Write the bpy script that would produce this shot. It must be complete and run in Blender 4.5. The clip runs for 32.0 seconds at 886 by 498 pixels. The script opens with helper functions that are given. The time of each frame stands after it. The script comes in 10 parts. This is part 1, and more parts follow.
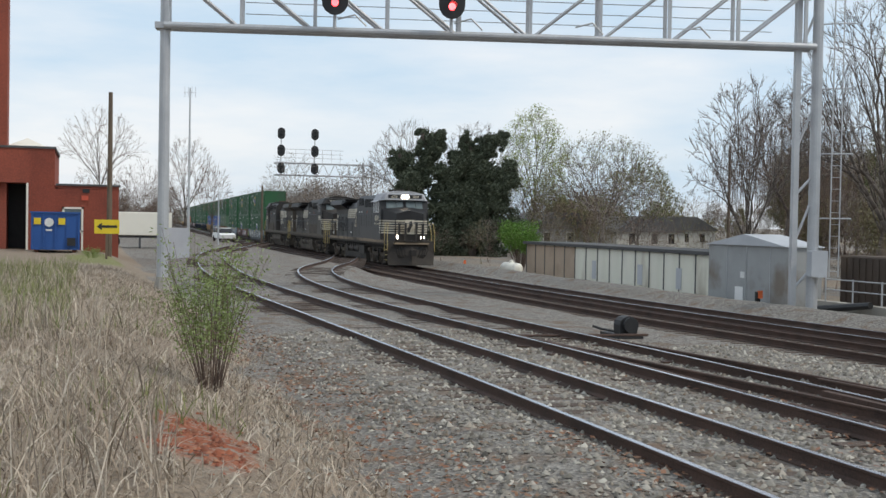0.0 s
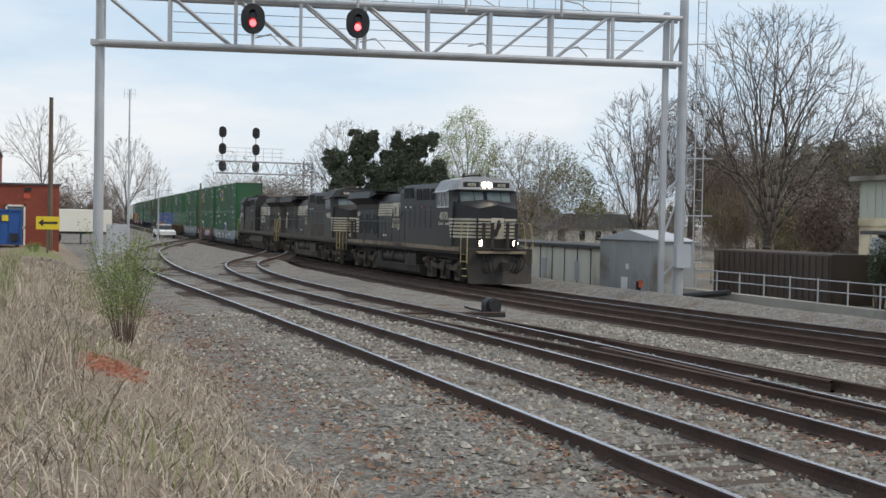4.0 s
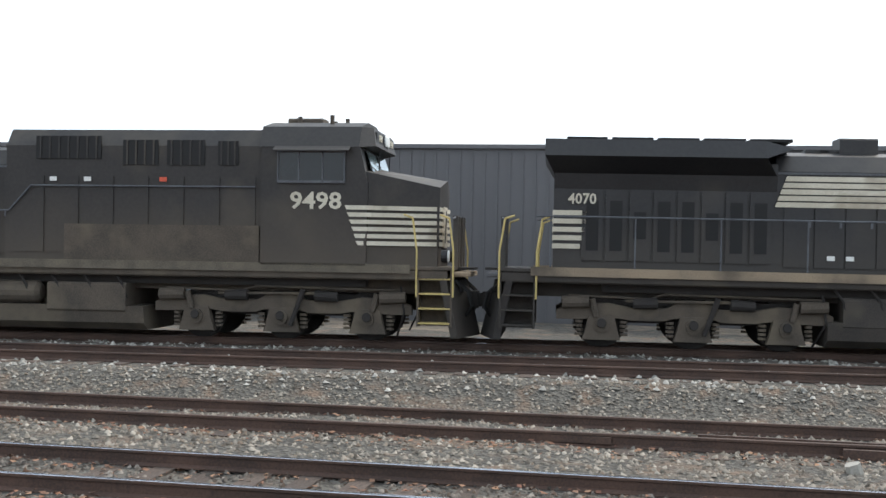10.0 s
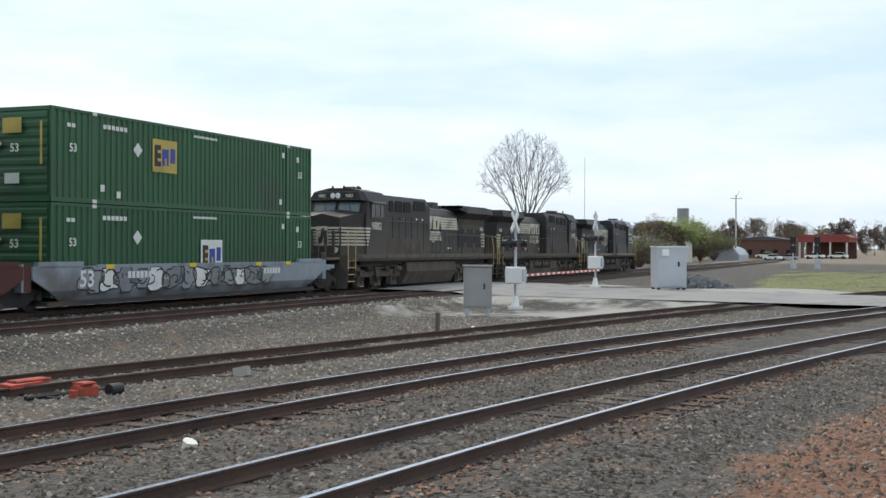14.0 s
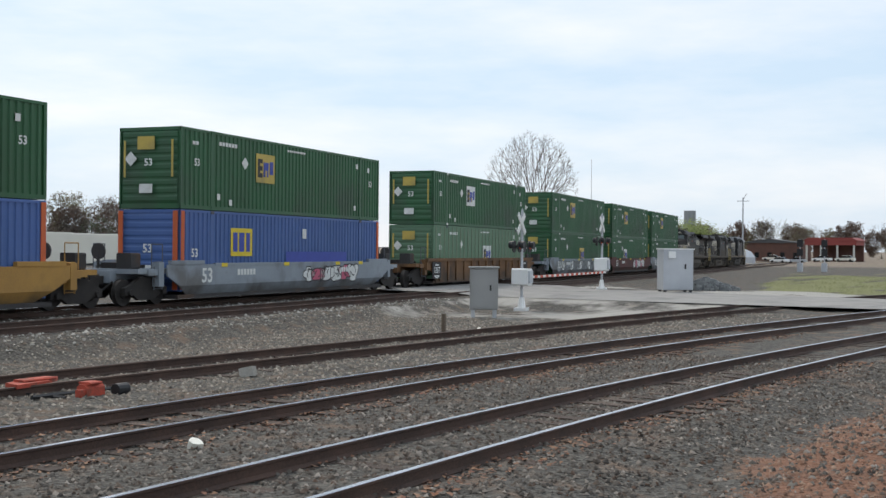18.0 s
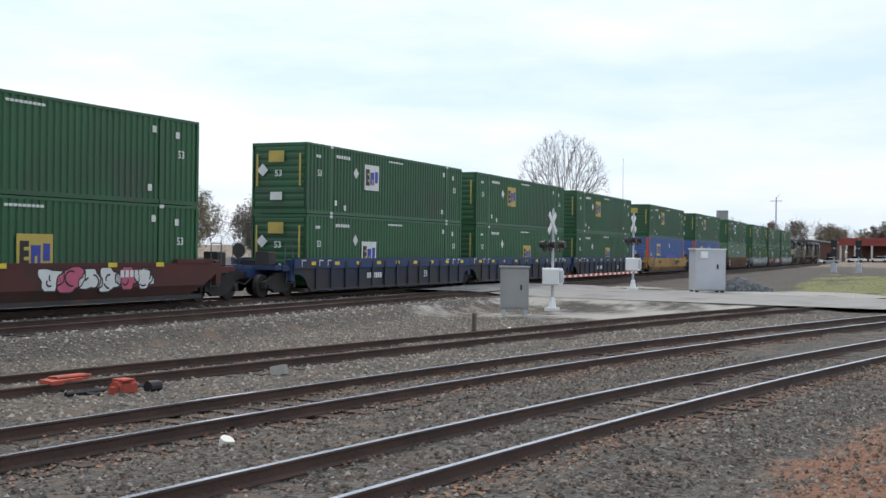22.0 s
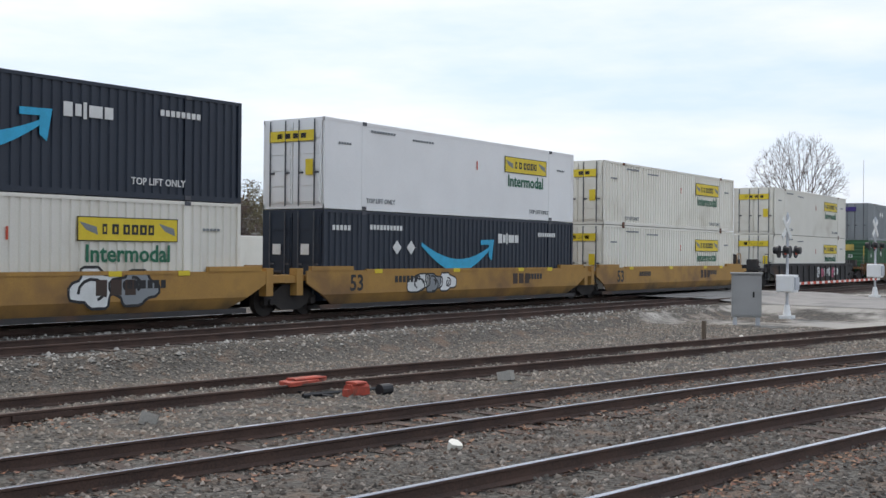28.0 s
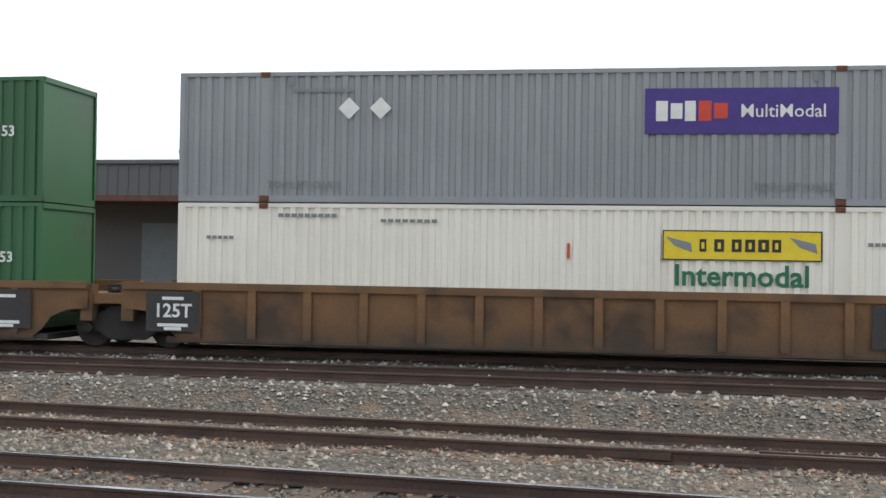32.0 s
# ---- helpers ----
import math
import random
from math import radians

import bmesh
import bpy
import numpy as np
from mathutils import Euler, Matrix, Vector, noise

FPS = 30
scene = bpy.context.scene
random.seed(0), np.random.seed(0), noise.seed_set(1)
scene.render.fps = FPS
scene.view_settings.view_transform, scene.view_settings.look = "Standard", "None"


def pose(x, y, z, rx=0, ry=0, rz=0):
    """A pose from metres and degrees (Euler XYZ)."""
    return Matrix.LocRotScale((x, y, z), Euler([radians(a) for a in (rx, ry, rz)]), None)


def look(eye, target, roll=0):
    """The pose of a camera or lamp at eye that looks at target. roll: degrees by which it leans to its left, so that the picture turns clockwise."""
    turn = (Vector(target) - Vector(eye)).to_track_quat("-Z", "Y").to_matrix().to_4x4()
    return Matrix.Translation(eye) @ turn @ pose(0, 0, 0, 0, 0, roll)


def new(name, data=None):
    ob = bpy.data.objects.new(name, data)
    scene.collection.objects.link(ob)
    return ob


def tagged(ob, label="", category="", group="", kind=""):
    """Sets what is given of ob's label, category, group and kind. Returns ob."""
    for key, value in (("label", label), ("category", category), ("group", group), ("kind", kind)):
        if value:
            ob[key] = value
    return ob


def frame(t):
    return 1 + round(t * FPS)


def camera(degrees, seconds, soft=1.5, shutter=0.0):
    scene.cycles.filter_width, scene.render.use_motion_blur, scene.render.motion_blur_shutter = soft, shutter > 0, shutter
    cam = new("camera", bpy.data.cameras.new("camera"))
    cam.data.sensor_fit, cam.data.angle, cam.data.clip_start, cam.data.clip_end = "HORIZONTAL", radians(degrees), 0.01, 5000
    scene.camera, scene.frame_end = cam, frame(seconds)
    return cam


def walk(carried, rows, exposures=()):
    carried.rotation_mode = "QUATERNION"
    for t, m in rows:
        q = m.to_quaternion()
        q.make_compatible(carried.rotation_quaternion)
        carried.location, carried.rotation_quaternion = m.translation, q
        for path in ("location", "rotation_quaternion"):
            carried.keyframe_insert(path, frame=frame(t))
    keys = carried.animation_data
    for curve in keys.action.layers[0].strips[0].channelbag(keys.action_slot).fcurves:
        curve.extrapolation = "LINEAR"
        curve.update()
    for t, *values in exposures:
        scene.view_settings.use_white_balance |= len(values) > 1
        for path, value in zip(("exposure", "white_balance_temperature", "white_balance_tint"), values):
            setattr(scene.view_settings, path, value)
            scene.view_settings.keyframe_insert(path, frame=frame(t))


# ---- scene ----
# ---- camera and its way ----
cam = camera(41.64, 32.0, soft=1.5)


def aim(x, z, yaw, pitch, roll):
    """A pose by the way it looks: yaw to the left of +y, pitch up, roll as look()."""
    a, b = radians(yaw), radians(pitch)
    eye = Vector((x, 0.0, z))
    return look(eye, eye + Vector((-math.sin(a) * math.cos(b), math.cos(a) * math.cos(b), math.sin(b))), roll)


walk(cam, [
    (0, aim(-67.50, 2.23, 73.00, -1.31, 1.04)),
    (0.5, aim(-67.50, 2.23, 72.76, -1.31, 1.03)),
    (1, aim(-67.51, 2.23, 72.40, -1.26, 1.21)),
    (1.5, aim(-67.51, 2.23, 72.02, -1.34, 1.34)),
    (2, aim(-67.51, 2.23, 71.61, -1.27, 1.36)),
    (2.5, aim(-67.50, 2.23, 71.10, -1.22, 1.18)),
    (3, aim(-67.51, 2.23, 70.36, -1.38, 1.15)),
    (3.5, aim(-65.52, 2.23, 70.30, -1.47, 1.03)),
    (5.5, aim(-50.70, 2.23, 71.03, -0.86, 1.41)),
    (6, aim(-45.57, 2.23, 69.00, -0.77, 1.50)),
    (6.5, aim(-39.91, 2.23, 66.70, -0.75, 1.58)),
    (7, aim(-33.76, 2.23, 64.00, -0.68, 1.90)),
    (7.5, aim(-26.63, 2.23, 59.89, -0.56, 1.96)),
    (8, aim(-18.35, 2.23, 53.28, -0.23, 2.23)),
    (8.5, aim(-9.14, 2.23, 44.56, -0.06, 2.00)),
    (9, aim(0.00, 2.23, 35.63, -0.02, 1.83)),
    (9.5, aim(0.00, 2.23, 24.38, -0.22, 1.49)),
    (10, aim(0.00, 2.23, 11.38, 0.04, 1.3)),
    (10.5, aim(0.00, 2.23, -4.52, 0.22, 1.51)),
    (11, aim(0.00, 2.23, -19.93, 0.37, 1.86)),
    (11.5, aim(0.00, 2.23, -33.05, 0.03, 0.82)),
    (12, aim(0.00, 2.23, -43.79, -0.29, 0.78)),
    (12.5, aim(0.00, 2.23, -50.54, -0.57, 0.77)),
    (13, aim(0.00, 2.23, -55.06, -0.70, 0.13)),
    (13.5, aim(0.00, 2.23, -58.90, -0.68, 0.06)),
    (15.5, aim(0.00, 2.23, -60.76, 0.27, 0.35)),
    (16, aim(0.00, 2.23, -60.20, 0.38, 0.09)),
    (16.5, aim(0.00, 2.23, -60.07, 0.42, 0.22)),
    (17, aim(0.00, 2.23, -60.30, 0.38, 0.56)),
    (17.5, aim(0.00, 2.23, -60.21, 0.17, 0.60)),
    (18, aim(0.00, 2.23, -59.66, -0.07, 0.49)),
    (18.5, aim(0.00, 2.23, -59.06, -0.30, 0.75)),
    (19, aim(0.00, 2.23, -58.50, -0.22, 0.55)),
    (19.5, aim(0.00, 2.23, -57.89, -0.09, 0.52)),
    (20, aim(0.00, 2.23, -57.36, 0.19, 0.52)),
    (20.5, aim(0.00, 2.23, -57.04, 0.35, 0.58)),
    (21, aim(0.00, 2.23, -57.48, 0.34, 0.62)),
    (21.5, aim(0.00, 2.23, -57.68, 0.14, 0.49)),
    (22, aim(0.00, 2.23, -58.15, -0.12, 0.66)),
    (22.5, aim(0.00, 2.23, -58.45, -0.33, 0.61)),
    (23, aim(0.00, 2.23, -58.61, -0.41, 0.47)),
    (23.5, aim(0.00, 2.23, -58.41, -0.49, 0.61)),
    (24, aim(0.00, 2.23, -58.09, -0.49, 0.39)),
    (24.5, aim(0.00, 2.23, -57.77, -0.46, 0.30)),
    (26.5, aim(0.00, 2.23, -56.93, -0.13, 0.39)),
    (27, aim(0.00, 2.23, -55.85, -0.12, 0.33)),
    (27.5, aim(0.00, 2.23, -52.40, -0.06, 0.22)),
    (28, aim(0.00, 2.23, -47.07, 0.09, 0.47)),
    (28.5, aim(0.00, 2.23, -40.86, 0.26, 0.59)),
    (29, aim(0.00, 2.23, -34.09, 0.40, 1.26)),
    (29.5, aim(0.00, 2.23, -27.81, 0.57, 1.16)),
    (30, aim(0.00, 2.23, -20.79, 0.85, 1.03)),
    (30.5, aim(0.00, 2.23, -12.28, 1.08, 1.3)),
    (31, aim(0.00, 2.23, -3.79, 1.08, 1.75)),
    (31.5, aim(0.00, 2.23, 4.91, 0.95, 1.85)),
    (31.8, aim(0.00, 2.23, 10.30, 0.74, 1.35)),
    (32, aim(0.00, 2.23, 14.19, 0.70, 1.15)),
], exposures=[(0, 0.0, 6500, 10), (3, 0.0, 6500, 10), (5.5, 0.05, 6680, 12), (7.0, 0.2, 6850, 13), (8.0, 0.28, 6900, 14), (9.0, 0.75, 6700, 12), (11.2, 0.8, 6500, 10), (12.5, 0.4, 6500, 10), (13.5, 0.25, 6500, 10), (16, 0.05, 6580, 11), (20, 0.12, 6480, 12), (22, 0.22, 6480, 13), (24.5, 0.32, 6480, 13), (27.5, 0.1, 6500, 15), (29, 0.3, 6500, 15), (30, 0.3, 6600, 12), (31, 0.34, 6750, 12), (32, 0.66, 6900, 13)])

# ---- sky and sun ----
SUN_EL, SUN_AZ = 48.0, 35.0
world = bpy.data.worlds.new("sky")
scene.world = world
world.use_nodes = True
wn, wl = world.node_tree.nodes, world.node_tree.links
wn.clear()
w_out = wn.new("ShaderNodeOutputWorld")
w_bg = wn.new("ShaderNodeBackground")
w_sky = wn.new("ShaderNodeTexSky")
w_sky.sky_type, w_sky.sun_disc = "NISHITA", False
w_sky.sun_elevation, w_sky.sun_rotation = radians(SUN_EL), radians(SUN_AZ)
w_sky.air_density, w_sky.dust_density = 1.0, 2.0
w_dim = wn.new("ShaderNodeVectorMath")
w_dim.operation = "SCALE"
w_dim.inputs["Scale"].default_value = 0.10
wl.new(w_sky.outputs[0], w_dim.inputs[0])
w_co = wn.new("ShaderNodeTexCoord")
w_map = wn.new("ShaderNodeMapping")
w_map.inputs["Scale"].default_value = (1.2, 1.2, 5.5)
wl.new(w_co.outputs["Generated"], w_map.inputs[0])
w_no = wn.new("ShaderNodeTexNoise")
w_no.inputs["Scale"].default_value = 2.3
w_no.inputs["Detail"].default_value = 6.0
w_no.inputs["Roughness"].default_value = 0.55
wl.new(w_map.outputs[0], w_no.inputs[0])
w_ramp = wn.new("ShaderNodeValToRGB")
w_ramp.color_ramp.elements[0].position, w_ramp.color_ramp.elements[1].position = 0.36, 0.66
w_ramp.color_ramp.elements[0].color = (0.62, 0.79, 0.95, 1)
w_ramp.color_ramp.elements[1].color = (0.96, 0.99, 1.02, 1)
wl.new(w_no.outputs[0], w_ramp.inputs[0])
w_mix = wn.new("ShaderNodeMix")
w_mix.data_type = "RGBA"
w_mix.inputs[0].default_value = 0.82
wl.new(w_dim.outputs[0], w_mix.inputs[6])
wl.new(w_ramp.outputs[0], w_mix.inputs[7])
wl.new(w_mix.outputs[2], w_bg.inputs[0])
w_bg.inputs[1].default_value = 1.04
wl.new(w_bg.outputs[0], w_out.inputs[0])
sun = new("sun", bpy.data.lights.new("sun", "SUN"))
sun.data.energy, sun.data.angle, sun.data.color = 1.7, radians(14), (1.0, 0.93, 0.82)
sun.matrix_world = look((60 * math.sin(radians(SUN_AZ)), 60 * math.cos(radians(SUN_AZ)), 60 * math.tan(radians(SUN_EL))), (0, 0, 0))


# ---- materials ----
def material(name, a, b=None, rough=0.8, metal=0.0, scale=3.0, bump=0.0, fine=40.0, glow=0.0, stretch=(1, 1, 1), dirt=None, dirt_at=0.62, rand=0.0, dust=None):
    """Two colours mixed by coarse and fine noise in metres; dirt: a third one in patches; rand: each piece a little lighter or darker."""
    m = bpy.data.materials.new(name)
    m.use_nodes = True
    n, l = m.node_tree.nodes, m.node_tree.links
    p = n["Principled BSDF"]
    p.inputs["Roughness"].default_value, p.inputs["Metallic"].default_value = rough, metal
    b = b or tuple(c * 0.78 for c in a)
    co = n.new("ShaderNodeTexCoord")
    mp = n.new("ShaderNodeMapping")
    mp.inputs["Scale"].default_value = stretch
    l.new(co.outputs["Object"], mp.inputs[0])
    big, small = n.new("ShaderNodeTexNoise"), n.new("ShaderNodeTexNoise")
    big.inputs["Scale"].default_value, big.inputs["Detail"].default_value = scale, 4.0
    small.inputs["Scale"].default_value, small.inputs["Detail"].default_value = fine, 3.0
    for t in (big, small):
        l.new(mp.outputs[0], t.inputs[0])
    add = n.new("ShaderNodeMath")
    add.operation = "ADD"
    l.new(big.outputs[0], add.inputs[0]), l.new(small.outputs[0], add.inputs[1])
    ramp = n.new("ShaderNodeMapRange")
    ramp.inputs[1].default_value, ramp.inputs[2].default_value = 0.78, 1.22
    l.new(add.outputs[0], ramp.inputs[0])
    mix = n.new("ShaderNodeMix")
    mix.data_type = "RGBA"
    mix.inputs[6].default_value, mix.inputs[7].default_value = (*a, 1), (*b, 1)
    l.new(ramp.outputs[0], mix.inputs[0])
    colour = mix.outputs[2]
    if dirt:
        d = n.new("ShaderNodeTexNoise")
        d.inputs["Scale"].default_value, d.inputs["Detail"].default_value = scale * 0.6, 5.0
        l.new(mp.outputs[0], d.inputs[0])
        dr = n.new("ShaderNodeMapRange")
        dr.inputs[1].default_value, dr.inputs[2].default_value = dirt_at - 0.06, dirt_at + 0.08
        l.new(d.outputs[0], dr.inputs[0])
        dm = n.new("ShaderNodeMix")
        dm.data_type = "RGBA"
        dm.inputs[7].default_value = (*dirt, 1)
        l.new(dr.outputs[0], dm.inputs[0]), l.new(colour, dm.inputs[6])
        colour = dm.outputs[2]
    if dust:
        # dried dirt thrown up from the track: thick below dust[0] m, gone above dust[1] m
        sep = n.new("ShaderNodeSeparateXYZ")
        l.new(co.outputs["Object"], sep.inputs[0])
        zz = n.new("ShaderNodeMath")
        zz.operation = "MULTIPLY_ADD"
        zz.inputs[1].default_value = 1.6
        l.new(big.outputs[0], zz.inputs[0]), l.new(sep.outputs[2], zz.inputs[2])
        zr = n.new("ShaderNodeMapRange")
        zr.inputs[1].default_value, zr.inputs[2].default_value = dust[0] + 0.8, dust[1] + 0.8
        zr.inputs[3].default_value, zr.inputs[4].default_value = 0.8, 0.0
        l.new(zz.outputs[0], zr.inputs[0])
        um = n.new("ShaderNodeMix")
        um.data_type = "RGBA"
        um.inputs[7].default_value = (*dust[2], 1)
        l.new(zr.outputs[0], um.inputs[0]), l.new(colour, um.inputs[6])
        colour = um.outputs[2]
    if rand:
        oi = n.new("ShaderNodeObjectInfo")
        rr = n.new("ShaderNodeMapRange")
        rr.inputs[3].default_value, rr.inputs[4].default_value = 1 - rand, 1 + rand
        l.new(oi.outputs["Random"], rr.inputs[0])
        sc = n.new("ShaderNodeVectorMath")
        sc.operation = "SCALE"
        l.new(colour, sc.inputs[0]), l.new(rr.outputs[0], sc.inputs["Scale"])
        colour = sc.outputs[0]
    l.new(colour, p.inputs["Base Color"])
    if bump:
        bm_ = n.new("ShaderNodeBump")
        bm_.inputs["Strength"].default_value, bm_.inputs["Distance"].default_value = 0.6, bump
        l.new(small.outputs[0], bm_.inputs["Height"]), l.new(bm_.outputs[0], p.inputs["Normal"])
    if glow:
        l.new(colour, p.inputs["Emission Color"])
        p.inputs["Emission Strength"].default_value = glow
    return m


def island_material(name, cols, rough=0.9, bump=0.0):
    """Each loose piece of a joined mesh takes a colour of its own."""
    m = bpy.data.materials.new(name)
    m.use_nodes = True
    n, l = m.node_tree.nodes, m.node_tree.links
    p = n["Principled BSDF"]
    p.inputs["Roughness"].default_value = rough
    g = n.new("ShaderNodeNewGeometry")
    r = n.new("ShaderNodeValToRGB")
    el = r.color_ramp.elements
    while len(el) < len(cols):
        el.new(0.5)
    for i, c in enumerate(cols):
        el[i].position, el[i].color = i / max(1, len(cols) - 1), (*c, 1)
    l.new(g.outputs["Random Per Island"], r.inputs[0])
    l.new(r.outputs[0], p.inputs["Base Color"])
    return m


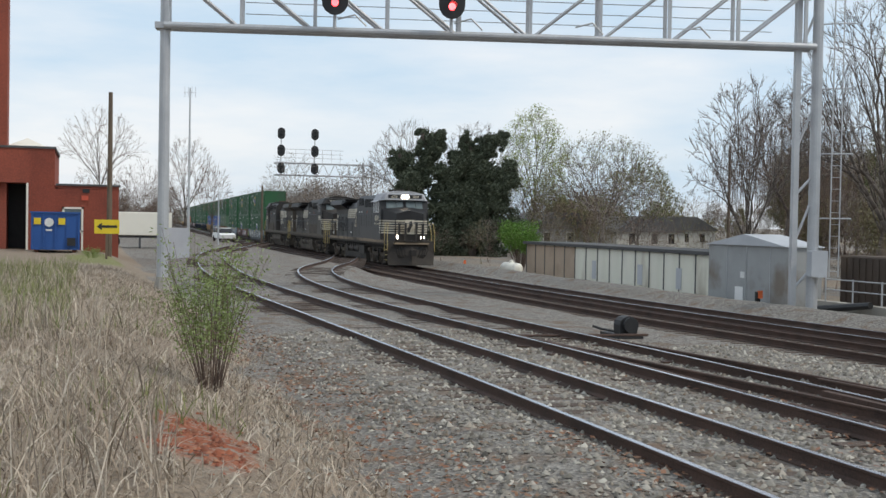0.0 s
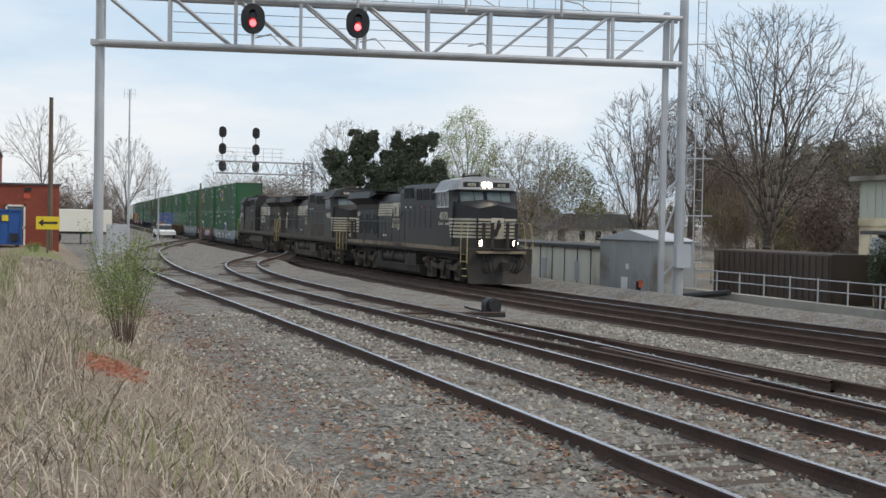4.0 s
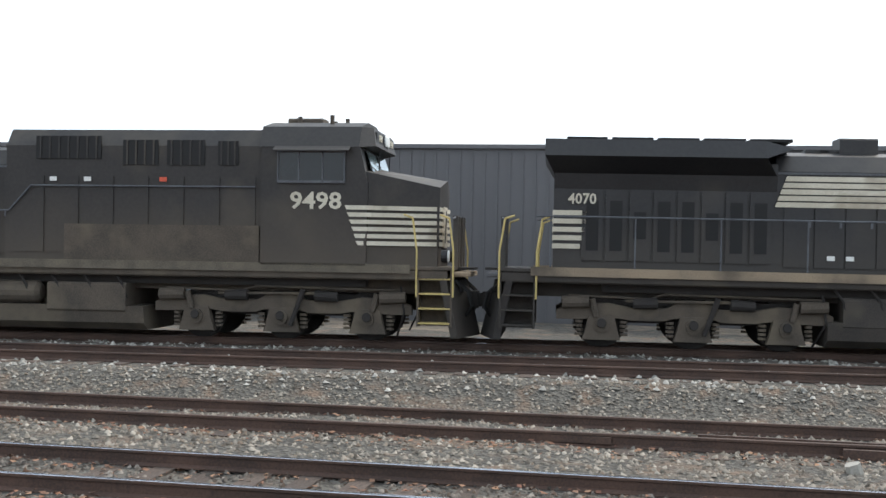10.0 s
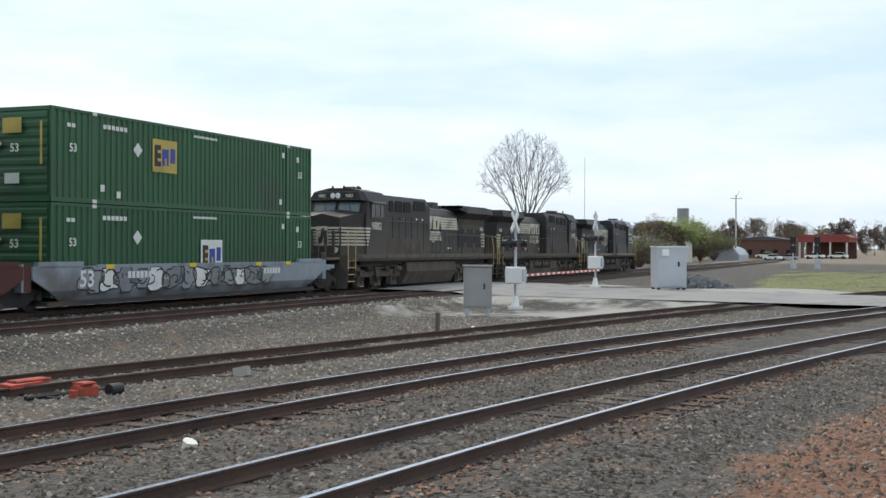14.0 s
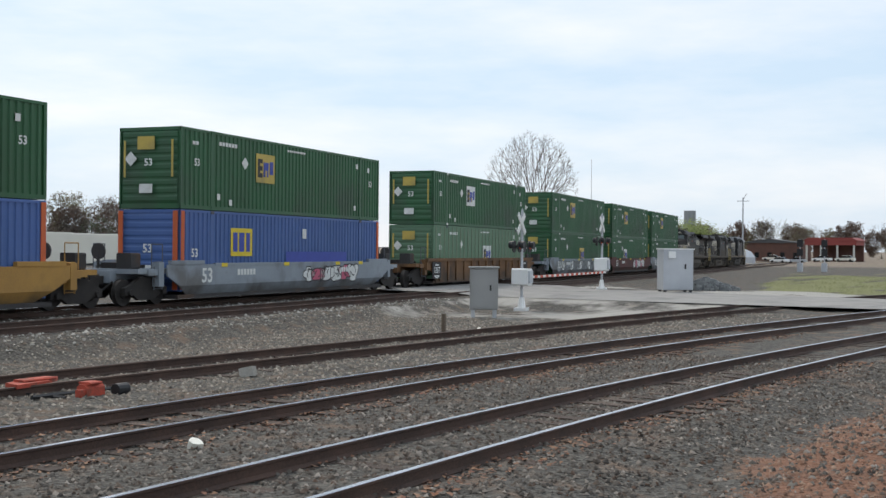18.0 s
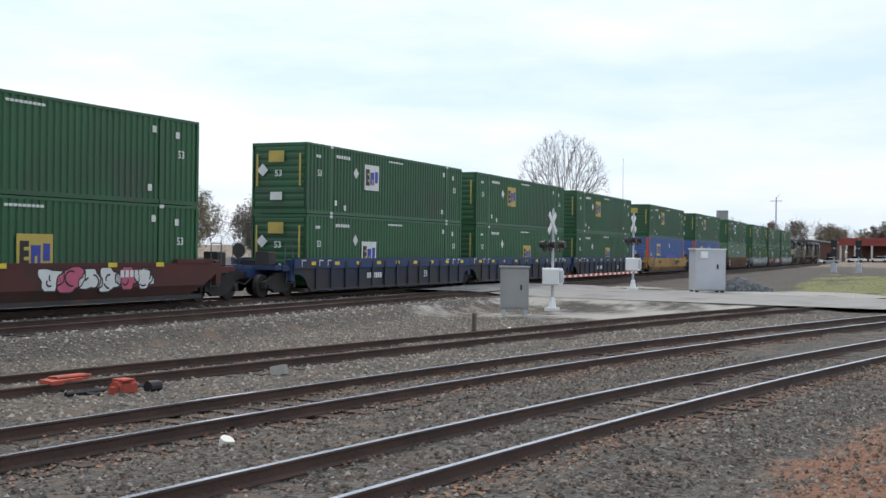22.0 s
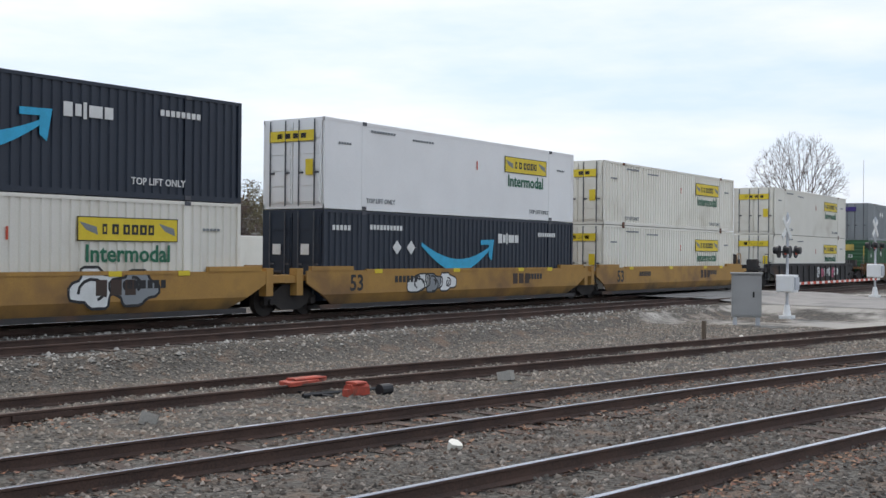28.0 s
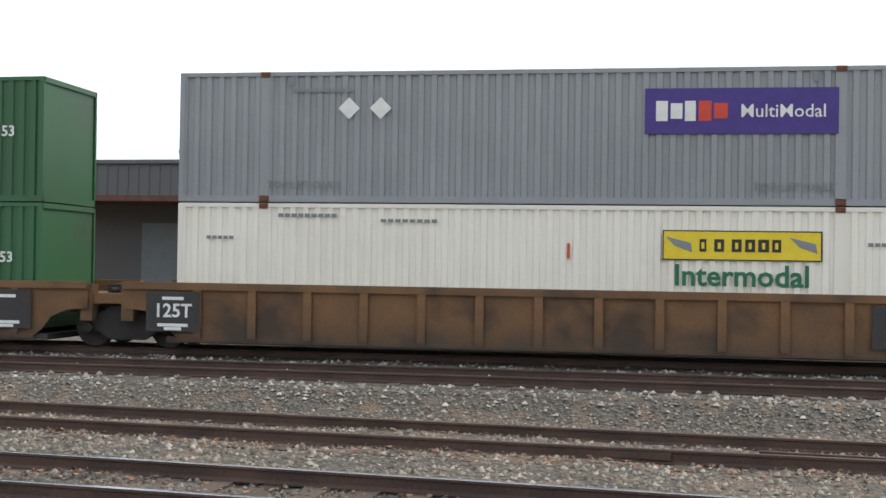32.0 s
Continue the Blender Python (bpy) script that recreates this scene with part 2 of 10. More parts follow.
MAT = {}
for key, args in {
    "rail": dict(a=(0.088, 0.049, 0.035), b=(0.043, 0.026, 0.02), rough=0.8, scale=1.5, bump=0.004),
    "railhead": dict(a=(0.58, 0.58, 0.62), b=(0.40, 0.40, 0.43), rough=0.22, metal=1.0, scale=2),
    "tie": dict(a=(0.115, 0.083, 0.065), b=(0.052, 0.038, 0.031), rough=0.95, scale=6, bump=0.01, stretch=(1, 6, 1), rand=0.3),
    "steel": dict(a=(0.52, 0.53, 0.54), b=(0.40, 0.41, 0.43), rough=0.5, metal=0.35, scale=1.2),
    "alu": dict(a=(0.55, 0.57, 0.60), b=(0.44, 0.46, 0.49), rough=0.55, metal=0.3, scale=0.8),
    "black": dict(a=(0.012, 0.012, 0.014), b=(0.02, 0.02, 0.021), rough=0.55, scale=4),
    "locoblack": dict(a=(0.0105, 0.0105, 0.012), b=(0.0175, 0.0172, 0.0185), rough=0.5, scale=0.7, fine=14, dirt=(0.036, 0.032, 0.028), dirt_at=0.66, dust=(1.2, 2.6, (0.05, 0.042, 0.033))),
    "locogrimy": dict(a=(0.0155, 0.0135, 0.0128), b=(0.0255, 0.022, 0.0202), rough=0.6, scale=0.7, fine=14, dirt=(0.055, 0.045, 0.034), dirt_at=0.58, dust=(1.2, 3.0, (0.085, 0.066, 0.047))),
    "lococlean": dict(a=(0.05, 0.041, 0.034), b=(0.028, 0.0245, 0.0215), rough=0.8, scale=1.5, bump=0.003, dirt=(0.06, 0.05, 0.038), dirt_at=0.6),
    "locosill": dict(a=(0.30, 0.23, 0.155), b=(0.2, 0.155, 0.11), rough=0.85, scale=0.8, dirt=(0.06, 0.05, 0.04), dirt_at=0.56),
    "locolow": dict(a=(0.10, 0.08, 0.061), b=(0.056, 0.046, 0.037), rough=0.9, scale=1.5, bump=0.004, dirt=(0.12, 0.098, 0.07), dirt_at=0.6),
    "locoframe": dict(a=(0.15, 0.125, 0.09), b=(0.07, 0.06, 0.048), rough=0.85, scale=2.0),
    "locowhite": dict(a=(0.60, 0.56, 0.46), b=(0.45, 0.41, 0.32), rough=0.65, scale=1.4, dirt=(0.24, 0.19, 0.13), dirt_at=0.6),
    "handrail": dict(a=(0.55, 0.43, 0.16), b=(0.42, 0.32, 0.12), rough=0.6),
    "greyrail": dict(a=(0.10, 0.11, 0.12), b=(0.06, 0.06, 0.07), rough=0.6),
    "roofgrey": dict(a=(0.40, 0.405, 0.425), b=(0.29, 0.295, 0.31), rough=0.65),
    "cglass": dict(a=(0.16, 0.20, 0.20), b=(0.12, 0.15, 0.155), rough=0.08),
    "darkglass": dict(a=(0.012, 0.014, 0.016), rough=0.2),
    "headlight": dict(a=(1.0, 0.84, 0.62), b=(1.0, 0.88, 0.7), glow=10.0),
    "redlamp": dict(a=(1.0, 0.05, 0.06), b=(1.0, 0.1, 0.1), glow=7.0),
    "green": dict(a=(0.022, 0.112, 0.042), b=(0.028, 0.09, 0.038), rough=0.5, scale=0.5, dirt=(0.04, 0.08, 0.046), dirt_at=0.64, rand=0.1),
    "palegreen": dict(a=(0.11, 0.20, 0.12), b=(0.085, 0.165, 0.10), rough=0.6, scale=0.6, rand=0.1),
    "blue": dict(a=(0.065, 0.13, 0.34), b=(0.05, 0.11, 0.28), rough=0.5, scale=0.5, rand=0.08),
    "deepblue": dict(a=(0.03, 0.06, 0.36), b=(0.025, 0.05, 0.3), rough=0.5),
    "orange": dict(a=(0.60, 0.12, 0.03), b=(0.5, 0.10, 0.03), rough=0.55, scale=0.6, dirt=(0.4, 0.14, 0.07), dirt_at=0.66),
    "amber": dict(a=(0.62, 0.20, 0.025), b=(0.54, 0.17, 0.02), rough=0.55, scale=0.6),
    "white": dict(a=(0.78, 0.755, 0.67), b=(0.71, 0.685, 0.595), rough=0.5, scale=0.6, dirt=(0.58, 0.54, 0.45), dirt_at=0.66, rand=0.05),
    "rusty": dict(a=(0.72, 0.69, 0.62), b=(0.62, 0.57, 0.48), rough=0.7, scale=0.8, dirt=(0.30, 0.12, 0.05), dirt_at=0.53, stretch=(1, 1, 0.35)),
    "coolwhite": dict(a=(0.84, 0.845, 0.83), b=(0.77, 0.775, 0.76), rough=0.5, scale=0.6),
    "navy": dict(a=(0.012, 0.02, 0.035), b=(0.018, 0.028, 0.045), rough=0.5, scale=0.6),
    "cgrey": dict(a=(0.27, 0.29, 0.30), b=(0.22, 0.24, 0.25), rough=0.5, scale=0.6),
    "purple": dict(a=(0.05, 0.025, 0.21), rough=0.5),
    "signred": dict(a=(0.62, 0.055, 0.025), rough=0.5),
    "fpink": dict(a=(0.6, 0.12, 0.2), rough=0.6),
    "sky": dict(a=(0.02, 0.42, 0.68), rough=0.5),
    "signgreen": dict(a=(0.008, 0.14, 0.07), rough=0.5),
    "yellow": dict(a=(0.75, 0.58, 0.03), b=(0.68, 0.5, 0.02), rough=0.55),
    "dullyellow": dict(a=(0.56, 0.42, 0.09), b=(0.44, 0.33, 0.08), rough=0.6, scale=1.2, dirt=(0.3, 0.25, 0.1), dirt_at=0.64),
    "letter": dict(a=(0.75, 0.76, 0.74), b=(0.62, 0.63, 0.6), rough=0.6),
    "mark": dict(a=(0.22, 0.24, 0.25), rough=0.6),
    "wellyellow": dict(a=(0.45, 0.25, 0.055), b=(0.33, 0.18, 0.048), rough=0.7, scale=1.0, dirt=(0.24, 0.13, 0.045), dirt_at=0.6, bump=0.003, dust=(0.1, 0.75, (0.05, 0.04, 0.03))),
    "wellbrown": dict(a=(0.20, 0.10, 0.04), b=(0.115, 0.063, 0.032), rough=0.8, scale=1.2, dirt=(0.06, 0.036, 0.022), dirt_at=0.58, dust=(0.1, 0.75, (0.05, 0.04, 0.03))),
    "wellred": dict(a=(0.105, 0.026, 0.02), b=(0.075, 0.024, 0.02), rough=0.75, scale=1.2, dirt=(0.05, 0.03, 0.025), dirt_at=0.6, dust=(0.1, 0.75, (0.05, 0.04, 0.03))),
    "wellgrey": dict(a=(0.30, 0.34, 0.38), b=(0.22, 0.25, 0.28), rough=0.7, scale=1.0, dirt=(0.15, 0.15, 0.15), dirt_at=0.6, dust=(0.1, 0.75, (0.05, 0.04, 0.03))),
    "wellblue": dict(a=(0.02, 0.05, 0.15), b=(0.018, 0.035, 0.09), rough=0.65, scale=1.0, dirt=(0.03, 0.03, 0.04), dirt_at=0.6, dust=(0.1, 0.75, (0.05, 0.04, 0.03))),
    "wellnavy": dict(a=(0.028, 0.036, 0.062), b=(0.02, 0.024, 0.038), rough=0.75, scale=1.0, dirt=(0.04, 0.036, 0.036), dirt_at=0.6, dust=(0.1, 0.75, (0.05, 0.04, 0.03))),
    "palepost": dict(a=(0.24, 0.30, 0.21), b=(0.19, 0.24, 0.17), rough=0.6),
    "welldark": dict(a=(0.05, 0.046, 0.045), b=(0.03, 0.028, 0.028), rough=0.8, scale=1.0, dirt=(0.09, 0.05, 0.03), dirt_at=0.62),
    "truck": dict(a=(0.03, 0.025, 0.022), b=(0.018, 0.016, 0.015), rough=0.85, scale=3, bump=0.004),
    "darkbrick": dict(a=(0.15, 0.075, 0.055), b=(0.10, 0.055, 0.045), rough=0.9, scale=0.5),
    "redclay": dict(a=(0.34, 0.16, 0.10), b=(0.24, 0.11, 0.07), rough=0.95, scale=2.0, dirt=(0.40, 0.33, 0.25), dirt_at=0.58),
    "brick": dict(a=(0.30, 0.075, 0.045), b=(0.21, 0.055, 0.036), rough=0.9, scale=0.8, fine=12, bump=0.01),
    "cream": dict(a=(0.80, 0.69, 0.48), b=(0.69, 0.58, 0.39), rough=0.9, scale=0.5, dirt=(0.34, 0.275, 0.18), dirt_at=0.62),
    "stained": dict(a=(0.66, 0.59, 0.43), b=(0.47, 0.40, 0.28), rough=0.9, scale=0.9, dirt=(0.09, 0.075, 0.055), dirt_at=0.54, stretch=(1.8, 1.8, 0.25)),
    "palesheet": dict(a=(0.52, 0.545, 0.455), b=(0.41, 0.43, 0.36), rough=0.7, scale=0.5, dirt=(0.27, 0.245, 0.185), dirt_at=0.6),
    "bluesheet": dict(a=(0.29, 0.35, 0.395), b=(0.235, 0.285, 0.325), rough=0.7, scale=0.5, dirt=(0.19, 0.21, 0.22), dirt_at=0.62),
    "greysheet": dict(a=(0.118, 0.116, 0.122), b=(0.10, 0.098, 0.104), rough=0.6, scale=0.4),
    "doorgrey": dict(a=(0.20, 0.22, 0.24), b=(0.17, 0.19, 0.21), rough=0.6),
    "shed": dict(a=(0.80, 0.79, 0.69), b=(0.66, 0.65, 0.55), rough=0.85, scale=0.6, dirt=(0.34, 0.29, 0.22), dirt_at=0.64, stretch=(1.5, 1.5, 0.4)),
    "boxbrown": dict(a=(0.085, 0.062, 0.048), b=(0.06, 0.045, 0.036), rough=0.8, scale=0.8, dirt=(0.12, 0.085, 0.06), dirt_at=0.62),
    "bungalowgrey": dict(a=(0.36, 0.37, 0.37), b=(0.29, 0.30, 0.295), rough=0.6, scale=0.9, dirt=(0.20, 0.17, 0.14), dirt_at=0.6),
    "shedbrown": dict(a=(0.46, 0.36, 0.27), b=(0.36, 0.28, 0.21), rough=0.85, scale=0.6, dirt=(0.26, 0.19, 0.13), dirt_at=0.62),
    "concrete": dict(a=(0.36, 0.34, 0.30), b=(0.27, 0.255, 0.225), rough=0.95, scale=0.8, bump=0.01, dirt=(0.16, 0.14, 0.11), dirt_at=0.6),
    "wood": dict(a=(0.16, 0.12, 0.085), b=(0.10, 0.075, 0.055), rough=0.9, scale=2, stretch=(3, 3, 0.4), bump=0.006),
    "redpole": dict(a=(0.16, 0.07, 0.05), b=(0.10, 0.05, 0.04), rough=0.9, scale=2, stretch=(3, 3, 0.4)),
    "bark": dict(a=(0.14, 0.115, 0.095), b=(0.085, 0.07, 0.06), rough=0.95, scale=3, bump=0.02),
    "binblue": dict(a=(0.02, 0.09, 0.32), b=(0.016, 0.075, 0.26), rough=0.5, scale=0.8),
    "cabinetgrey": dict(a=(0.34, 0.34, 0.33), b=(0.27, 0.27, 0.26), rough=0.6, scale=1.0),
    "machinered": dict(a=(0.48, 0.075, 0.04), b=(0.30, 0.055, 0.035), rough=0.8, scale=6, dirt=(0.16, 0.06, 0.04), dirt_at=0.58),
    "orangered": dict(a=(0.62, 0.10, 0.05), b=(0.45, 0.08, 0.045), rough=0.7, scale=4),
    "rust": dict(a=(0.18, 0.07, 0.035), b=(0.09, 0.04, 0.025), rough=0.9, scale=6),
    "roofdark": dict(a=(0.10, 0.10, 0.10), b=(0.07, 0.07, 0.072), rough=0.9, scale=1.0),
    "housewall": dict(a=(0.36, 0.37, 0.40), b=(0.30, 0.31, 0.34), rough=0.85),
    "lightwall": dict(a=(0.62, 0.61, 0.56), b=(0.54, 0.53, 0.48), rough=0.85),
    "asphalt": dict(a=(0.30, 0.29, 0.27), b=(0.23, 0.22, 0.21), rough=0.95, scale=0.7, fine=60, bump=0.004, dirt=(0.17, 0.165, 0.16), dirt_at=0.6),
    "rubber": dict(a=(0.015, 0.015, 0.015), rough=0.85),
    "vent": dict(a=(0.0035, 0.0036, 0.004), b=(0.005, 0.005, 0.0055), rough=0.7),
    "dullred": dict(a=(0.30, 0.055, 0.045), b=(0.24, 0.05, 0.042), rough=0.7, scale=0.3),
    "marker": dict(a=(0.75, 0.16, 0.05), rough=0.6),
}.items():
    MAT[key] = material(key, **args)


# ---- builders ----
class Mesh:
    """Collects boxes, rods and sheets into one mesh."""

    def __init__(self):
        self.v, self.f = [], []

    def poly(self, pts, faces):
        k = len(self.v)
        self.v += [tuple(p) for p in pts]
        self.f += [tuple(k + i for i in q) for q in faces]
        return self

    def box(self, x0, x1, y0, y1, z0, z1, c=0.0):
        """A box; c: the width of the chamfer on its edges along x."""
        x0, x1, y0, y1, z0, z1 = min(x0, x1), max(x0, x1), min(y0, y1), max(y0, y1), min(z0, z1), max(z0, z1)
        if not c:
            p = [(x, y, z) for x in (x0, x1) for y in (y0, y1) for z in (z0, z1)]
            return self.poly(p, [(0, 1, 3, 2), (4, 6, 7, 5), (0, 4, 5, 1), (2, 3, 7, 6), (0, 2, 6, 4), (1, 5, 7, 3)])
        ring = [(y0 + c, z0), (y1 - c, z0), (y1, z0 + c), (y1, z1 - c), (y1 - c, z1), (y0 + c, z1), (y0, z1 - c), (y0, z0 + c)]
        return self.prism(ring, x0, x1)

    def prism(self, ring, x0, x1, axis="x"):
        """A ring of (y, z) swept along x; axis y: a ring of (x, z) along y; axis z: a ring of (x, y) along z."""
        n = len(ring)
        place = {"x": lambda a, b, s: (s, a, b), "y": lambda a, b, s: (a, s, b), "z": lambda a, b, s: (a, b, s)}[axis]
        p = [place(a, b, s) for s in (x0, x1) for a, b in ring]
        f = [(i, (i + 1) % n, n + (i + 1) % n, n + i) for i in range(n)]
        return self.poly(p, f + [tuple(range(n))[::-1], tuple(range(n, 2 * n))])

    def rod(self, a, b, r0, r1=None, n=8):
        a, b = Vector(a), Vector(b)
        r1 = r0 if r1 is None else r1
        w = (b - a).normalized()
        u = w.orthogonal().normalized()
        v = w.cross(u)
        p = []
        for c, r in ((a, r0), (b, r1)):
            for i in range(n):
                t = 2 * math.pi * i / n
                p.append(c + u * (r * math.cos(t)) + v * (r * math.sin(t)))
        f = [(i, (i + 1) % n, n + (i + 1) % n, n + i) for i in range(n)]
        return self.poly(p, f + [tuple(range(n))[::-1], tuple(range(n, 2 * n))])

    def path(self, pts, r, n=6):
        for a, b in zip(pts, pts[1:]):
            self.rod(a, b, r, r, n)
        return self

    def tank(self, a, b, r, n=14):
        """A drum with domed ends."""
        a, b = Vector(a), Vector(b)
        w = (b - a).normalized()
        e = w * (r * 0.35)
        self.rod(a, b, r, r, n)
        self.rod(a - e, a, r * 0.62, r, n)
        return self.rod(b, b + e, r, r * 0.62, n)

    def data(self, name, mat, smooth=False):
        me = bpy.data.meshes.new(name)
        me.from_pydata(self.v, [], self.f)
        me.materials.append(MAT[mat] if isinstance(mat, str) else mat)
        if smooth:
            me.shade_smooth()
        me.update()
        return me


def part(name, mesh, mat, parent=None, label="", at=None, smooth=False):
    data = mesh.data(name, mat, smooth) if isinstance(mesh, Mesh) else mesh
    ob = new(name, data)
    ob.parent = parent
    if at is not None:
        ob.matrix_basis = at
    return tagged(ob, label) if label else ob


def thing(name, label, category, group="", kind="", at=None):
    ob = new(name)
    ob.empty_display_size = 0.2
    if at is not None:
        ob.matrix_basis = at
    return tagged(ob, label, category, group, kind)


def text_mesh(words, size, depth=0.003):
    c = bpy.data.curves.new("writing", "FONT")
    c.body, c.size, c.extrude, c.align_x = words, size, depth, "CENTER"
    c.resolution_u = 2
    c.offset = size * (0.02 if "M" not in words else 0.004)
    o = bpy.data.objects.new("writing", c)
    me = bpy.data.meshes.new_from_object(o)
    bpy.data.objects.remove(o)
    return me


TEXTS = {}


def writing(words, size, mat, parent, at, name="lettering", label=""):
    key = (words, size, mat)
    if key not in TEXTS:
        me = text_mesh(words, size)
        me.materials.clear()
        me.materials.append(MAT[mat])
        TEXTS[key] = me
    return part(name, TEXTS[key], mat, parent, label, at)


def spline(knots):
    """A smooth curve y(x) through the knots."""
    kx, ky = (np.array(k, float) for k in zip(*knots))
    n, d = len(kx), np.diff(kx)
    a, b = np.zeros((n, n)), np.zeros(n)
    a[0, 0] = a[-1, -1] = 1
    for i in range(1, n - 1):
        a[i, i - 1], a[i, i], a[i, i + 1] = d[i - 1], 2 * (d[i - 1] + d[i]), d[i]
        b[i] = 6 * ((ky[i + 1] - ky[i]) / d[i] - (ky[i] - ky[i - 1]) / d[i - 1])
    m = np.linalg.solve(a, b)

    def at(x):
        x = np.asarray(x, float)
        i = np.clip(np.searchsorted(kx, x) - 1, 0, n - 2)
        t, h = x - kx[i], d[i]
        return ky[i] + ((ky[i + 1] - ky[i]) / h - h * (2 * m[i] + m[i + 1]) / 6) * t + m[i] * t * t / 2 + (m[i + 1] - m[i]) / (6 * h) * t ** 3

    return at


# ---- the lie of the tracks: centre lines y(x), rail tops z(x) ----
NEAR_MAIN = spline([(-700, 40.5), (-330, 22.5), (-240, 18.9), (-150, 16.7), (-95, 16.6), (-70, 17.6), (-40, 19.0), (0, 21.6), (25, 24.4), (45, 27.3), (60, 29.6), (80, 32.8), (120, 39.5), (250, 61.5), (700, 141.5)])
GAP = spline([(-700, 4.5), (-420, 4.4), (-250, 3.7), (-160, 2.95), (-120, 2.8), (-85, 2.95), (-54, 3.6), (-30, 4.2), (0, 4.5), (40, 4.5), (120, 4.5), (700, 4.5)])
NEAR = spline([(-186, 17.0), (-168, 12.9), (-156, 10.2), (-146, 8.2), (-136, 6.85), (-127, 6.1), (-117, 5.5), (-108, 5.38), (-98, 5.65), (-84, 6.1), (-64, 6.35), (-25, 6.75), (0, 6.98), (10, 6.95), (18, 6.6), (25, 6.0), (35, 4.8), (50, 2.2), (80, -5), (120, -18)])
SECOND = spline([(-142, 16.2), (-134, 14.2), (-128, 12.4), (-123.5, 10.9), (-116.5, 9.35), (-110, 8.65), (-104, 8.45), (-98, 8.55), (-90, 8.95), (-82, 9.25), (-72, 9.4), (-60, 9.55), (-50, 9.85), (-37, 10.05), (-20, 10.5), (0, 11.05), (12, 11.0), (25, 10.2), (36, 8.8), (50, 6.4), (80, -0.5), (120, -13)])
THIRD = spline([(-95, 8.7), (-91, 8.93), (-87, 9.35), (-82, 10.0), (-75, 10.6), (-68, 11.1), (-60, 12.0), (-50, 12.8), (-45, 13.15), (-27, 14.1), (-15, 14.75), (-4, 15.2), (4, 15.6), (12, 15.7), (22, 15.1), (35, 14.1), (44, 13.1), (60, 10.6), (80, 6), (120, -5)])
MAIN_Z = spline([(-700, -0.6), (-150, -0.6), (-86, -0.4), (-67, -0.2), (-40, -0.05), (0, 0.24), (25, 0.22), (55, 0.15), (160, -0.25), (700, -0.5)])


def flat(x):
    return np.zeros_like(np.asarray(x, float))


def near_main(x):
    return NEAR_MAIN(x)


def MAIN(x):
    return NEAR_MAIN(x) + GAP(x)


# ---- ground: one sheet to the horizon ----
def wob(x, y, s=1.0, k=0):
    """A smooth wobble, about -1 to 1."""
    return (np.sin(x * 0.71 * s + 1.3 * k) * np.cos(y * 0.93 * s + 0.4 + k) + np.sin(x * 1.9 * s + y * 1.3 * s + 2 * k) * 0.6 + np.sin(x * 4.3 * s - y * 3.7 * s + k) * 0.35) / 1.6


def step(v, a, b):
    t = np.clip((v - a) / (b - a), 0, 1)
    return t * t * (3 - 2 * t)


def ground_z(x, y):
    x, y = np.asarray(x, float), np.asarray(y, float)
    z = -0.36 + 0.03 * wob(x, y, 0.6) + 0.012 * wob(x, y, 2.3, 2)
    near = NEAR(np.clip(x, -186, 120))
    second = SECOND(np.clip(x, -142, 120))
    third = THIRD(np.clip(x, -92, 120))
    has3 = step(x, -92, -80)
    edge = np.maximum(second, third * has3 + second * (1 - has3))
    bed = step(y, near - 3.0, near - 1.7) * (1 - step(y, edge + 1.5, edge + 2.6))
    z = z + bed * (-0.172 + 0.36 + 0.010 * (1 - step(x, -30, -5))) + bed * 0.012 * wob(x, y, 3.1, 1)
    # the two mains stand on a bed of their own
    mz, my = MAIN_Z(np.clip(x, -700, 700)), MAIN(np.clip(x, -700, 700))
    top = mz - 0.182
    ny = NEAR_MAIN(np.clip(x, -700, 700))
    up = step(y, ny - 3.1, ny - 1.75) * (1 - step(y, my + 1.9, my + 3.4))
    z = z * (1 - up) + top * up
    beyond = step(y, my + 3.2, my + 6.0)
    z = z * (1 - beyond) + (mz - 0.32 + 0.05 * wob(x, y, 0.5, 4)) * beyond
    # the bank on which the camera goes
    bank = (1 - step(y, 0.4, 3.1 + 0.25 * wob(x, y, 0.8, 3))) * (1 - step(x, -26, 4))
    z = z + bank * (0.72 + 0.10 * wob(x, y, 1.1, 5) + 0.02 * np.clip(-y, 0, 20))
    verge = (1 - step(y, near - 4.2, near - 2.8)) * step(x, -26, 4)
    z = z + verge * (0.12 + 0.05 * wob(x, y, 1.4, 6))
    # the level crossing
    road = step(x, 43.0 + (30 - y) * 0.12, 46.0 + (30 - y) * 0.12) * (1 - step(x, 64.0 + (30 - y) * 0.05, 70.0 + (30 - y) * 0.05)) * step(y, 10, 15) * (1 - up)
    return z * (1 - road) + (-0.02) * road


